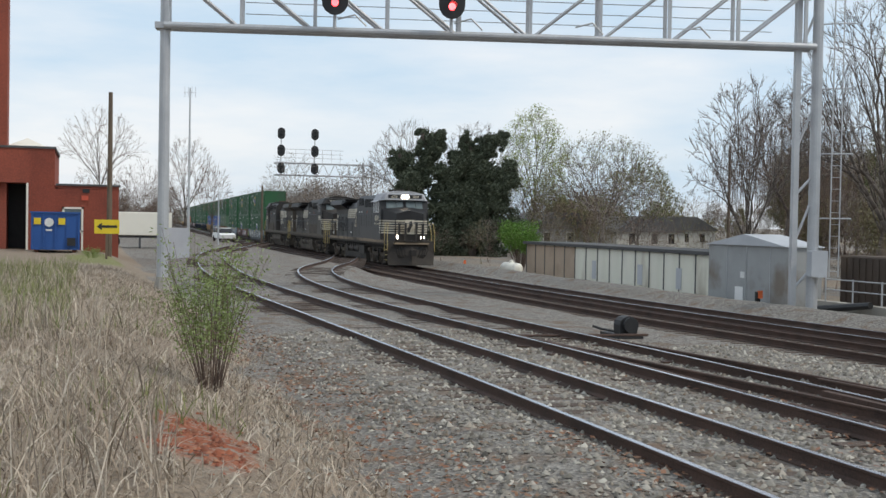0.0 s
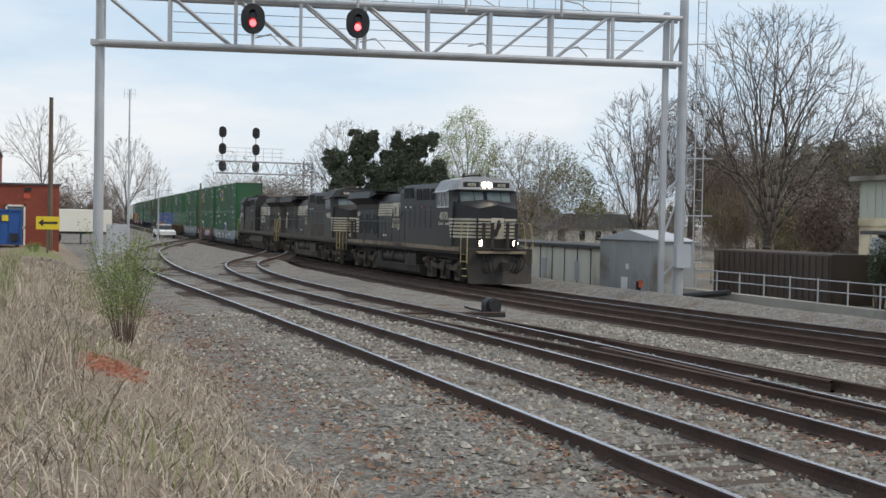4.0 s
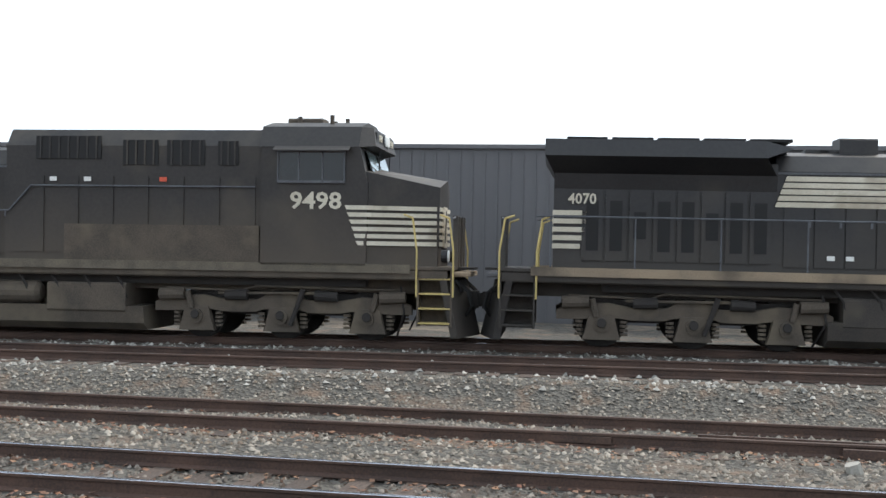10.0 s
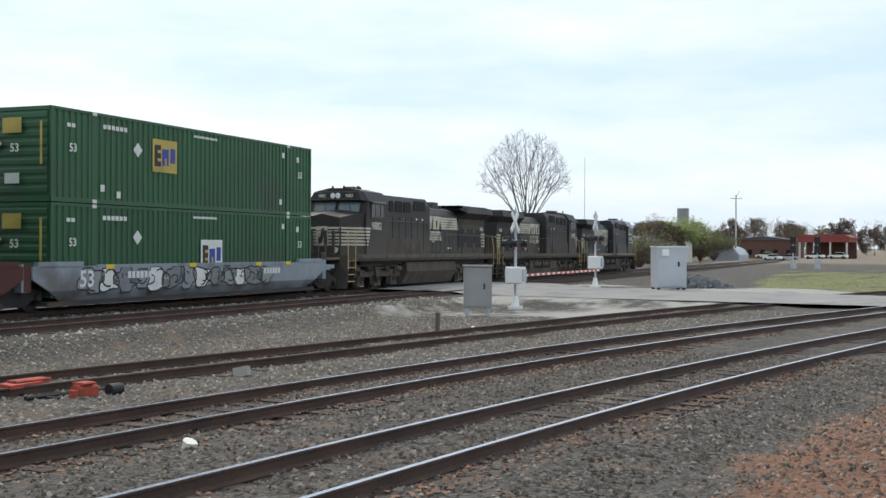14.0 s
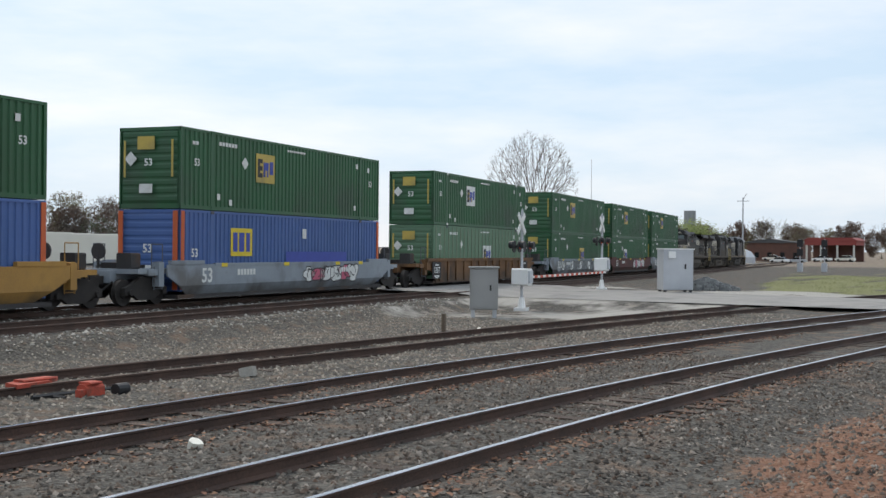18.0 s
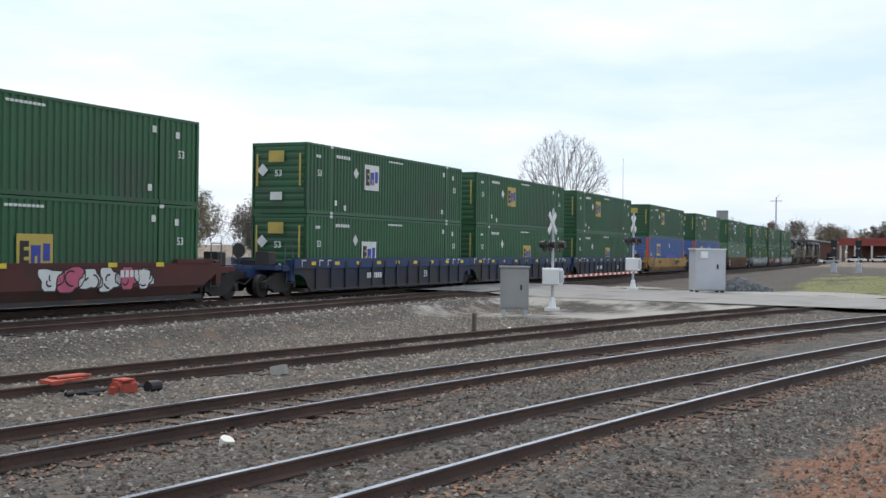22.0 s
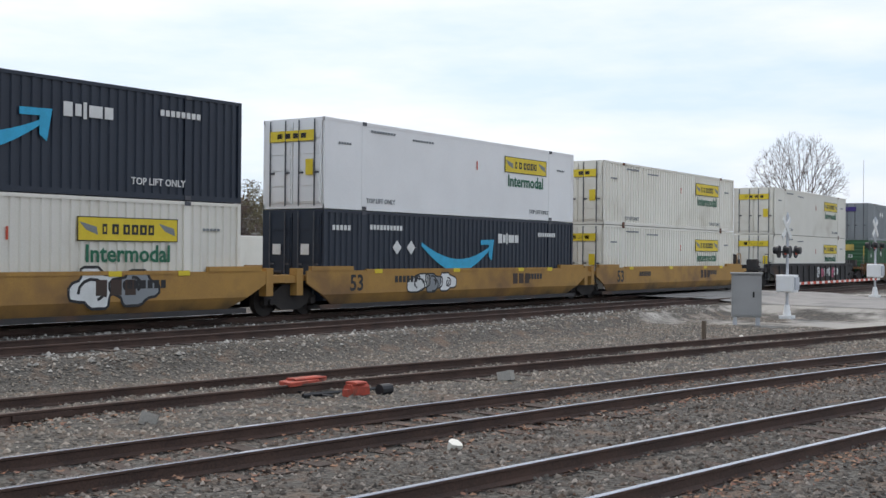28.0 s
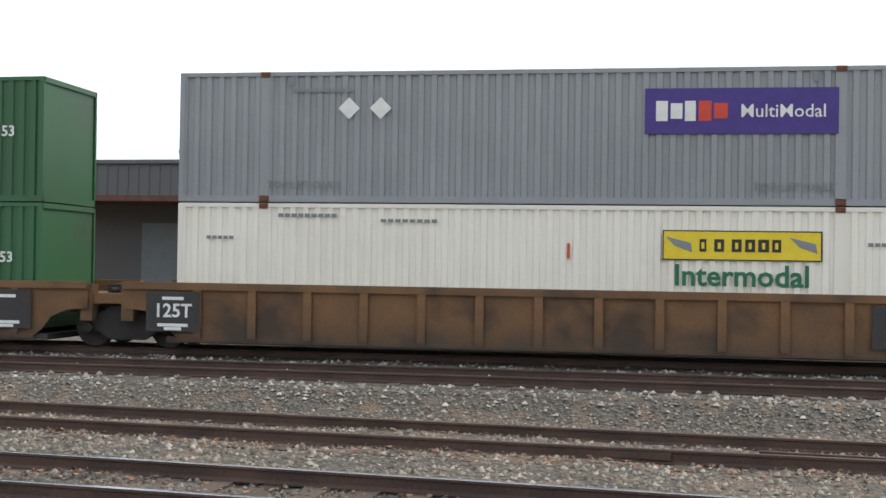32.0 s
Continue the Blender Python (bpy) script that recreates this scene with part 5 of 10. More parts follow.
def container(kind, mat, off, z, seed=0):
    rng = random.Random(seed)
    label = LABELS[mat]
    if kind == "hexagon":
        label = "green shipping container with a white hexagon emblem"
    if kind == "purplesign":
        label = "grey shipping container with a purple sign"
    if kind == "shield_white":
        label = "white shipping container with a shield emblem"
    root = thing("shipping_container", label, "container", "containers on the train")
    plain = kind == "smooth" or mat == "palegreen"
    part("shell", shared(("shell", mat, plain), lambda: corrugated(mat, plain)), mat, root)
    edge = "green" if mat == "green" else mat
    part("corner_frame", shared(("frame", edge), lambda: container_frame(edge)), edge, root)
    cast = "rust" if mat in ("white", "cgrey") and rng.random() < 0.6 else "greyrail" if mat != "green" else "letter" if rng.random() < 0.3 else "green"
    for cx in (-6.1, 6.1):
        for cz in (0.005, 2.745):
            part("corner_casting", shared(("cast", cast), lambda: Mesh().box(-0.1, 0.1, -0.06, 0.055, 0, 0.115).data("corner_casting", cast)), cast, root, at=Matrix.Translation((cx, -1.26, cz)))
    if kind in ("longsign", "smooth", "hexagon", "curve", "purplesign", "shield_white"):
        for dy in (0.0, 1.22):
            d = part("door", shared(("door", mat), lambda: DOOR_LEAF.data("door", mat)), mat, root, at=Matrix.Translation((0, dy, 0)))
            for y in (-0.95, -0.3):
                part("lock_rod", shared("rods", lambda: LOCK_ROD.data("lock_rod", "greyrail")), "greyrail", d, at=Matrix.Translation((0, y, 0)))
    else:
        part("end_wall", shared(("ribs", mat), lambda: END_WALL.data("end_wall", mat)), mat, root)
    light, dark = "letter", "mark"
    if mat == "palegreen":
        for k in range(26):
            part("side_post", shared("postp", lambda: Mesh().box(-0.035, 0.035, -0.022, 0, 0.12, CH - 0.08).data("side_post", "palepost")), "palepost", root, at=Matrix.Translation((-7.7 + k * 0.616, -CW / 2 + 0.004, 0)))
    if kind == "squaresign":
        sx = 4.2 if seed == 211 else -2.4 if z > 2 else rng.choice((-2.6, 0.5))
        s = panel(root, "sign", sx, 1.75 if z > 2 else 1.25, 1.4, 1.12, "dullyellow" if rng.random() < 0.75 else "letter", label="square yellow sign")
        for x, zz, w, h, m in ((-0.42, 0.0, 0.34, 0.72, "black"), (0.02, -0.04, 0.36, 0.56, "deepblue"), (0.44, 0.04, 0.26, 0.5, "deepblue"), (-0.34, 0.14, 0.2, 0.1, "dullyellow"), (-0.34, -0.14, 0.2, 0.1, "dullyellow"), (0.02, -0.2, 0.1, 0.26, "dullyellow")):
            part("emblem_bar", shared(("eb", w, h), lambda: Mesh().box(-w / 2, w / 2, -0.02 - (0.006 if m == "dullyellow" else 0), 0, -h / 2, h / 2).data("emblem_bar", m)), m, s, at=Matrix.Translation((x, -0.004, zz)))
        end_panel(root, "end_sign", 0.1, 2.3, 0.72, 0.46, "dullyellow")
        end_panel(root, "end_plate", 0.1, 0.7, 0.55, 0.32, light)
        for y in (-1.0, 1.0):
            end_panel(root, "reflector_tape", y, 1.75, 0.08, 1.3, "dullyellow")
        part("diamond", shared("dia", lambda: Mesh().prism([(-0.24, 0), (0, -0.24), (0.24, 0), (0, 0.24)], -0.01, 0.0, "y").data("diamond", "letter")), "letter", root, at=Matrix.Translation((-3.9, -CW / 2 - 0.004, 1.85)))
        part("diamond", shared("diaend", lambda: Mesh().prism([(-0.26, 0), (0, -0.26), (0.26, 0), (0, 0.26)], -0.01, 0.0).data("diamond", "letter")), "letter", root, at=Matrix.Translation((-8.16, 0.75, 1.75)))
        bars(root, -5.6, 2.45, 6, 0.16, 0.14, 0.05, light)
        bars(root, -7.3, 2.35, 2, 0.16, 0.12, 0.05, light)
        bars(root, -0.6, 2.6, 9, 0.14, 0.08, 0.03, light)
        for x in (-7.1, 7.1):
            side_words(root, "53", 0.36, light, x, 1.55)
        writing("53", 0.36, light, root, pose(-8.17, 0.0, 1.5, 90, 0, -90))
        for x, zz in ((-5.7, 0.5), (5.5, 0.5), (-4.9, 0.32), (6.9, 2.3), (5.7, 2.4)):
            panel(root, "marking", x, zz, 0.2, 0.22, light, 0.006)
    elif kind == "square_blue":
        for x in (-7.95, 7.95):
            panel(root, "corner_band", x, CH / 2, 0.2, CH - 0.1, "orange", 0.02)
        for y in (-1.15, 1.15):
            end_panel(root, "corner_band", y, CH / 2, 0.2, CH - 0.1, "orange")
        s = panel(root, "sign", -4.1, 1.75, 1.5, 1.05, "yellow", label="square yellow sign")
        for i, w in enumerate((0.3, 0.36, 0.26)):
            part("emblem_bar", shared(("ebb", w), lambda: Mesh().box(-w / 2, w / 2, -0.02, 0, -0.36, 0.36).data("emblem_bar", "deepblue")), "deepblue", s, at=Matrix.Translation((-0.46 + i * 0.45, -0.004, 0)))
        panel(root, "blue_patch", 2.0, 0.95, 5.4, 0.9, "deepblue", 0.006)
        panel(root, "marking", 0.8, 2.15, 0.32, 0.4, light)
        for x in (-7.2,):
            side_words(root, "53", 0.42, light, x, 1.2)
        writing("53", 0.42, light, root, pose(-8.17, 0.0, 1.35, 90, 0, -90))
        end_panel(root, "end_plate", 0.0, 0.7, 0.5, 0.4, light)
    elif kind in ("longsign", "smooth", "shield_white") and kind != "shield_white":
        zz = 2.1 if z > 2 else 2.05
        s = panel(root, "sign", 4.15, zz, 3.2, 0.62, "yellow", label="long yellow sign with dark lettering")
        part("sign_border", shared("jbb", lambda: Mesh().box(-1.6, 1.6, -0.016, 0, -0.31, -0.285).box(-1.6, 1.6, -0.016, 0, 0.285, 0.31).box(-1.6, -1.575, -0.016, 0, -0.3, 0.3).box(1.575, 1.6, -0.016, 0, -0.3, 0.3).data("sign_border", "black")), "black", s)
        for i, (x, w) in enumerate(((-0.78, 0.14), (-0.45, 0.2), (-0.1, 0.2), (0.17, 0.2), (0.44, 0.22), (0.7, 0.18))):
            part("lettering_bar", shared(("jbl", w), lambda: Mesh().box(-w / 2, w / 2, -0.02, 0, -0.13, 0.13).data("lettering_bar", "black")), "black", s, at=Matrix.Translation((x, 0, 0)))
            part("lettering_gap", shared("jbg", lambda: Mesh().box(-0.03, 0.03, -0.024, 0, -0.07, 0.06).data("lettering_gap", "yellow")), "yellow", s, at=Matrix.Translation((x, 0, 0)))
        for sx in (-1.25, 1.25):
            part("sign_wing", shared("jbw", lambda: Mesh().prism([(-0.3, 0.18), (0.22, 0.05), (0.26, -0.15), (-0.1, -0.02)], -0.018, 0, "y").data("sign_wing", "mark")), "mark", s, at=Matrix.Translation((sx, 0, 0)))
        side_words(root, "Intermodal", 0.62, "signgreen", 4.15, zz - 0.83)
        bars(root, -5.7, 2.6, 9, 0.12, 0.08, 0.03, dark)
        bars(root, -3.4, 2.5, 8, 0.12, 0.07, 0.04, dark)
        bars(root, -7.35, 2.1, 5, 0.1, 0.07, 0.03, dark)
        bars(root, 6.7, 2.1, 5, 0.1, 0.07, 0.03, dark)
        for x in (-5.2, 5.2):
            side_words(root, "TOP LIFT ONLY", 0.22, dark, x, 0.25)
        panel(root, "marking", 0.6, 1.9, 0.06, 0.32, "orangered")
        end_panel(root, "end_sign", 0.0, 2.3, 1.9, 0.34, "yellow")
        for i in range(4):
            end_panel(root, "end_lettering", -0.5 + i * 0.33, 2.3, 0.22, 0.16, "black")
        end_panel(root, "end_plate", -0.75, 1.3, 0.3, 0.5, "yellow")
    elif kind == "curve":
        n, sm, strip = 22, Mesh(), []
        for i in range(n + 1):
            a = i / n
            c, th = 2.08 - 1.0 * math.sin(math.pi * (0.08 + 0.80 * a)), 0.06 + 0.17 * math.sin(math.pi * a)
            strip += [(-2.6 + 4.4 * a, y, z_) for z_ in (c - th, c + th) for y in (-0.012, 0.0)]
        sm.poly(strip, [q for i in range(n) for q in ((4 * i, 4 * i + 4, 4 * i + 6, 4 * i + 2), (4 * i + 2, 4 * i + 6, 4 * i + 7, 4 * i + 3), (4 * i, 4 * i + 1, 4 * i + 5, 4 * i + 4))])
        part("curve_emblem", shared("smile", lambda: sm.data("curve_emblem", "sky")), "sky", root, at=Matrix.Translation((-0.3, -CW / 2 - 0.004, 0)))
        head = Mesh().poly([(x, y, z_) for y in (-0.014, 0.0) for x, z_ in ((1.2, 2.02), (2.1, 2.05), (1.95, 1.25), (1.75, 1.4), (1.75, 1.86), (1.2, 1.84))], [(0, 5, 4, 3, 2, 1), (6, 7, 8, 9, 10, 11)])
        part("arrow_head", shared("smile_head", lambda: head.data("arrow_head", "sky")), "sky", root, at=Matrix.Translation((-0.3, -CW / 2 - 0.004, 0)))
        for i, (w, h) in enumerate(((0.26, 0.36), (0.18, 0.3), (0.1, 0.42), (0.4, 0.3), (0.26, 0.3))):
            panel(root, "lettering_bar", 2.25 + (0, 0.3, 0.5, 0.82, 1.22)[i], 2.1, w, h, light, 0.01)
        for x in (-4.3, -3.5):
            part("diamond", shared("dia", lambda: Mesh().prism([(-0.24, 0), (0, -0.24), (0.24, 0), (0, 0.24)], -0.01, 0.0, "y").data("diamond", "letter")), "letter", root, at=Matrix.Translation((x, -CW / 2 - 0.004, 1.7)))
        bars(root, -7.6, 2.3, 5, 0.13, 0.16, 0.06, light)
        bars(root, -5.7, 2.35, 10, 0.13, 0.16, 0.05, light)
        bars(root, 5.2, 2.3, 8, 0.13, 0.16, 0.05, light)
        side_words(root, "TOP LIFT ONLY", 0.26, light, 5.1, 0.35)
        for y in (-0.6, 0.6):
            end_panel(root, "end_plate", y, 1.6, 0.34, 0.34, light)
    elif kind == "hexagon":
        ring = [(0.62 * math.cos(a), 0.74 * math.sin(a)) for a in [math.pi / 2 + k * math.pi / 3 for k in range(6)]]
        hx = part("hexagon_emblem", shared("hex", lambda: Mesh().prism(ring, -0.014, 0, "y").data("hexagon_emblem", "letter")), "letter", root, at=Matrix.Translation((-0.2, -CW / 2 - 0.004, 1.42)))
        for bx, bz, w, h in ((-0.28, 0.0, 0.1, 0.62), (-0.09, 0.0, 0.07, 0.62), (0.09, 0.0, 0.07, 0.62), (0.28, 0.0, 0.1, 0.62), (0.0, 0.0, 0.3, 0.08)):
            part("emblem_bar", shared(("hb", w, h), lambda: Mesh().box(-w / 2, w / 2, -0.024, 0, -h / 2, h / 2).data("emblem_bar", "fpink")), "fpink", hx, at=Matrix.Translation((bx, 0, bz)))
        bars(root, 1.0, 1.62, 3, 0.28, 0.34, 0.06, light)
        bars(root, 0.85, 1.15, 5, 0.26, 0.3, 0.05, light)
        for x in (-7.2, 7.2):
            side_words(root, "53", 0.34, light, x, 1.5)
        bars(root, 1.6, 2.55, 8, 0.16, 0.09, 0.03, light)
        bars(root, 4.8, 2.5, 7, 0.13, 0.12, 0.04, light)
        for x, zz in ((-5.6, 0.6), (5.6, 0.6), (-6.6, 2.4), (6.7, 2.3)):
            panel(root, "marking", x, zz, 0.26, 0.22, light, 0.006)
        for y, zz in ((-0.5, 1.6), (0.4, 1.4), (0.5, 2.1)):
            end_panel(root, "end_plate", y, zz, 0.28, 0.3, "yellow" if zz < 1.5 else light)
    elif kind == "purplesign":
        s = panel(root, "sign", 4.1, 1.95, 3.9, 0.95, "purple", label="purple sign with white and orange lettering")
        for i, (x, w, h, m) in enumerate(((-1.6, 0.24, 0.42, "letter"), (-1.3, 0.24, 0.32, "letter"), (-1.02, 0.22, 0.42, "letter"), (-0.72, 0.26, 0.42, "signred"), (-0.4, 0.28, 0.32, "signred"))):
            part("lettering_bar", shared(("fb", w, h, m), lambda: Mesh().box(-w / 2, w / 2, -0.022, 0, -h / 2, h / 2).data("lettering_bar", m)), m, s, at=Matrix.Translation((x, 0, 0)))
        writing("MultiModal", 0.38, "letter", s, pose(0.85, -0.016, -0.13, 90, 0, 0))
        for x in (-4.2, -3.5):
            part("diamond", shared("dia", lambda: Mesh().prism([(-0.24, 0), (0, -0.24), (0.24, 0), (0, 0.24)], -0.01, 0.0, "y").data("diamond", "letter")), "letter", root, at=Matrix.Translation((x, -CW / 2 - 0.004, 2.05)))
        for x in (-5.2, 5.2):
            side_words(root, "TOP LIFT ONLY", 0.24, dark, x, 0.3)
        bars(root, -5.4, 2.45, 9, 0.12, 0.09, 0.03, dark)
        for x in (-5.5, 5.6):
            panel(root, "marking", x, 2.65, 0.12, 0.2, dark)
        end_panel(root, "end_sign", 0.2, 2.4, 1.2, 0.34, "purple")
    elif kind == "shield_white":
        sh = Mesh().prism([(-0.6, 0.75), (0, 0.85), (0.6, 0.75), (0.65, 0.1), (0.36, -0.55), (0, -0.85), (-0.36, -0.55), (-0.65, 0.1)], -0.014, 0, "y")
        s = part("shield_emblem", shared("shield", lambda: sh.data("shield_emblem", "navy")), "navy", root, at=Matrix.Translation((-2.0, -CW / 2 - 0.004, 1.62)))
        part("shield_flash", shared("flash", lambda: Mesh().prism([(-0.4, 0.5), (0.1, 0.5), (-0.2, 0.0), (0.2, 0.05), (-0.3, -0.5), (-0.15, -0.1), (-0.45, -0.05)], -0.022, 0, "y").data("shield_flash", "yellow")), "yellow", s)
        for i, w in enumerate((0.5, 0.62, 0.24, 0.5, 0.56)):
            x = -1.0 + (0.0, 0.58, 1.26, 1.58, 2.12)[i]
            part("lettering_bar", shared(("slant", w), lambda: Mesh().prism([(0, 0), (w, 0), (w + 0.2, 0.66), (0.2, 0.66)], -0.01, 0, "y").data("lettering_bar", "navy")), "navy", root, at=Matrix.Translation((x, -CW / 2 - 0.004, 1.55)))
        bars(root, -0.95, 1.33, 10, 0.18, 0.2, 0.1, "cgrey", "lettering_bar")
        bars(root, 3.4, 2.4, 8, 0.12, 0.1, 0.05, "cgrey")
        for x, zz in ((-5.6, 0.9), (5.6, 0.7)):
            panel(root, "marking", x, zz, 0.3, 0.3, "cgrey")
        bars(root, 6.7, 0.9, 3, 0.14, 0.2, 0.05, "cgrey")
    elif kind == "plain_amber":
        bars(root, -4.7, 1.05, 8, 0.2, 0.24, 0.04, "mark", "lettering_bar")
        part("diamond", shared("dia", lambda: Mesh().prism([(-0.24, 0), (0, -0.24), (0.24, 0), (0, 0.24)], -0.01, 0.0, "y").data("diamond", "letter")), "letter", root, at=Matrix.Translation((0.15, -CW / 2 - 0.004, 1.7)))
        for i in range(8):
            panel(root, "marking", -7 + i * 2, 2.6, 0.3, 0.06, "letter", 0.006)
    elif kind == "square_orange":
        panel(root, "red_patch", 1.5, 0.9, 3.6, 1.3, "signred", 0.006)
        s = panel(root, "sign", 1.4, 0.85, 1.3, 0.95, "yellow", label="square yellow sign", lift=0.008)
        for i, w in enumerate((0.24, 0.32, 0.22)):
            part("emblem_bar", shared(("eo", w), lambda: Mesh().box(-w / 2, w / 2, -0.02, 0, -0.3, 0.3).data("emblem_bar", "deepblue")), "deepblue", s, at=Matrix.Translation((-0.4 + i * 0.38, -0.004, 0)))
        bars(root, 5.0, 2.2, 6, 0.2, 0.24, 0.05, light)
        panel(root, "marking", 1.1, 2.35, 1.4, 0.1, light)
    part_at = root
    rides(root, off - CL / 2)
    STACK.append((root, z))
    return root


STACK = []


def freight_truck(parent, x):
    tr = thing("truck", "", "")
    tr.parent, tr.matrix_basis = parent, Matrix.Translation((x, 0, 0))

    def bogie_frame(s):
        m = Mesh()
        y = s * 1.0
        m.prism([(-1.15, 0.35), (-1.15, 0.6), (-0.75, 0.72), (-0.35, 0.95), (0.35, 0.95), (0.75, 0.72), (1.15, 0.6), (1.15, 0.35), (0.7, 0.36), (0.4, 0.18), (-0.4, 0.18), (-0.7, 0.36)], y - 0.08, y + 0.08, "y")
        for cx in (-0.16, 0.0, 0.16):
            m.rod((cx, y, 0.28), (cx, y, 0.6), 0.075, 0.075, 8)
        for cx in (-0.9, 0.9):
            m.rod((cx, y, 0.44), (cx, y + s * 0.17, 0.44), 0.12, 0.1, 10)
        return m.data("side_frame", "truck")

    for s in (-1, 1):
        part("side_frame", shared(("truckframe", s), lambda: bogie_frame(s)), "truck", tr)
    part("bolster", shared("truckbolster", lambda: Mesh().box(-0.22, 0.22, -0.95, 0.95, 0.5, 0.85).data("bolster", "truck")), "truck", tr)
    for xx in (-0.9, 0.9):
        for y, a in ((-0.76, 0), (0.76, 180)):
            part("wheel", WHEEL_SMALL, "truck", tr, at=pose(xx, y, 0.44, 0, 0, a))
    return tr


WELL_LABELS = {"wellyellow": "yellow-orange well car with smooth sides", "wellbrown": "rusty brown well car with ribbed sides", "wellred": "dark red well car covered in graffiti", "wellgrey": "pale grey well car with graffiti", "wellblue": "dark blue well car with ribbed sides", "welldark": "dark grimy well car with ribbed sides"}


def ribbon(mesh, pts, w, y):
    """A flat painted stroke along points (x, z), one strip with mitred joints."""
    n, out = len(pts), []
    shut = pts[0] == pts[-1]
    for k in range(n):
        xa, za = pts[k - 1] if k else pts[-2 if shut else 0]
        xb, zb = pts[k + 1] if k < n - 1 else pts[1 if shut else n - 1]
        ln = math.hypot(xb - xa, zb - za) or 1
        ux, uz = -(zb - za) / ln * w / 2, (xb - xa) / ln * w / 2
        out += [(pts[k][0] + ux, y, pts[k][1] + uz), (pts[k][0] - ux, y, pts[k][1] - uz)]
    mesh.poly(out, [(2 * k, 2 * k + 1, 2 * k + 3, 2 * k + 2) for k in range(n - 1)])


def graffiti(root, seed, mats, x0, n, size, z=0.9):
    """Sprayed signs nobody can read: a swollen fill, an outline and loose strokes for each."""
    rng = random.Random(seed)
    for i in range(n):
        w, hh = size * rng.uniform(0.8, 1.15), size * rng.uniform(0.72, 0.98)
        ring = []
        legs = rng.choice((2, 3, 3, 4))
        turn_ = rng.uniform(0, 3)
        for k in range(26):
            a = 2 * math.pi * k / 26
            r = 0.82 + 0.20 * math.sin(legs * a + turn_) + rng.uniform(-0.05, 0.05)
            ring.append((max(-0.62 * w, min(0.62 * w, 0.62 * w * r * math.cos(a) * 1.15)), max(-0.46 * hh, min(0.46 * hh, 0.5 * hh * r * math.sin(a) * 1.2))))
        at = Matrix.Translation((x0 + i * size * 0.92, -1.4235, z + rng.uniform(-0.03, 0.03)))
        if len(mats) > 1:
            fill = Mesh().poly([(x, 0.0, zz) for x, zz in ring] + [(0, 0, 0)], [(k, (k + 1) % 26, 26) for k in range(26)])
            g = part("graffiti_fill", fill, mats[i % (len(mats) - 1)], root, at=at)
            edge = Mesh()
            ribbon(edge, ring + ring[:1], size * 0.055, -0.003)
            part("graffiti_outline", edge, mats[-1], g)
        else:
            g = root
        strokes = Mesh()
        for k in range(rng.choice((2, 3))):
            a, c = rng.uniform(0, 6.28), (rng.uniform(-0.15, 0.15) * w, rng.uniform(-0.12, 0.12) * hh)
            sweep_, rad = rng.uniform(1.0, 3.6), rng.uniform(0.14, 0.34) * hh
            ribbon(strokes, [(c[0] + rad * math.cos(a + sweep_ * q / 7) * 1.2, c[1] + rad * math.sin(a + sweep_ * q / 7)) for q in range(8)], size * 0.06, -0.006)
        part("graffiti_stroke", strokes, mats[-1], g, at=None if g is not root else at)


def sprayed_word(root):
    """Thin pale blue sprayed signs: an arrow and five hooked shapes."""
    shapes = [[(-0.3, -0.1), (0.3, 0.12), (0.14, 0.2), (0.3, 0.12), (0.22, -0.04)], [(0.2, -0.22), (0.16, 0.22), (-0.2, 0.2), (-0.18, 0.0), (0.16, 0.0), (-0.2, -0.22)], [(-0.2, 0.0), (0.0, 0.22), (0.2, 0.0), (0.0, -0.22), (-0.2, 0.0)], [(-0.24, 0.2), (0.24, 0.22), (0.0, 0.2), (-0.02, -0.24)], [(-0.2, 0.02), (0.02, 0.22), (0.2, 0.0), (0.0, -0.22), (-0.2, 0.02)], [(0.2, -0.22), (0.18, 0.22), (-0.2, 0.18), (-0.16, 0.0), (0.18, -0.02), (-0.22, -0.22)]]
    for k, s in enumerate(shapes):
        m = Mesh()
        ribbon(m, [(x * 1.3, z * 1.3) for x, z in s], 0.13, 0.0)
        part("sprayed_sign", m, "bluesheet", root, at=Matrix.Translation((-1.75 + k * 1.0, -1.4235, 0.92)))


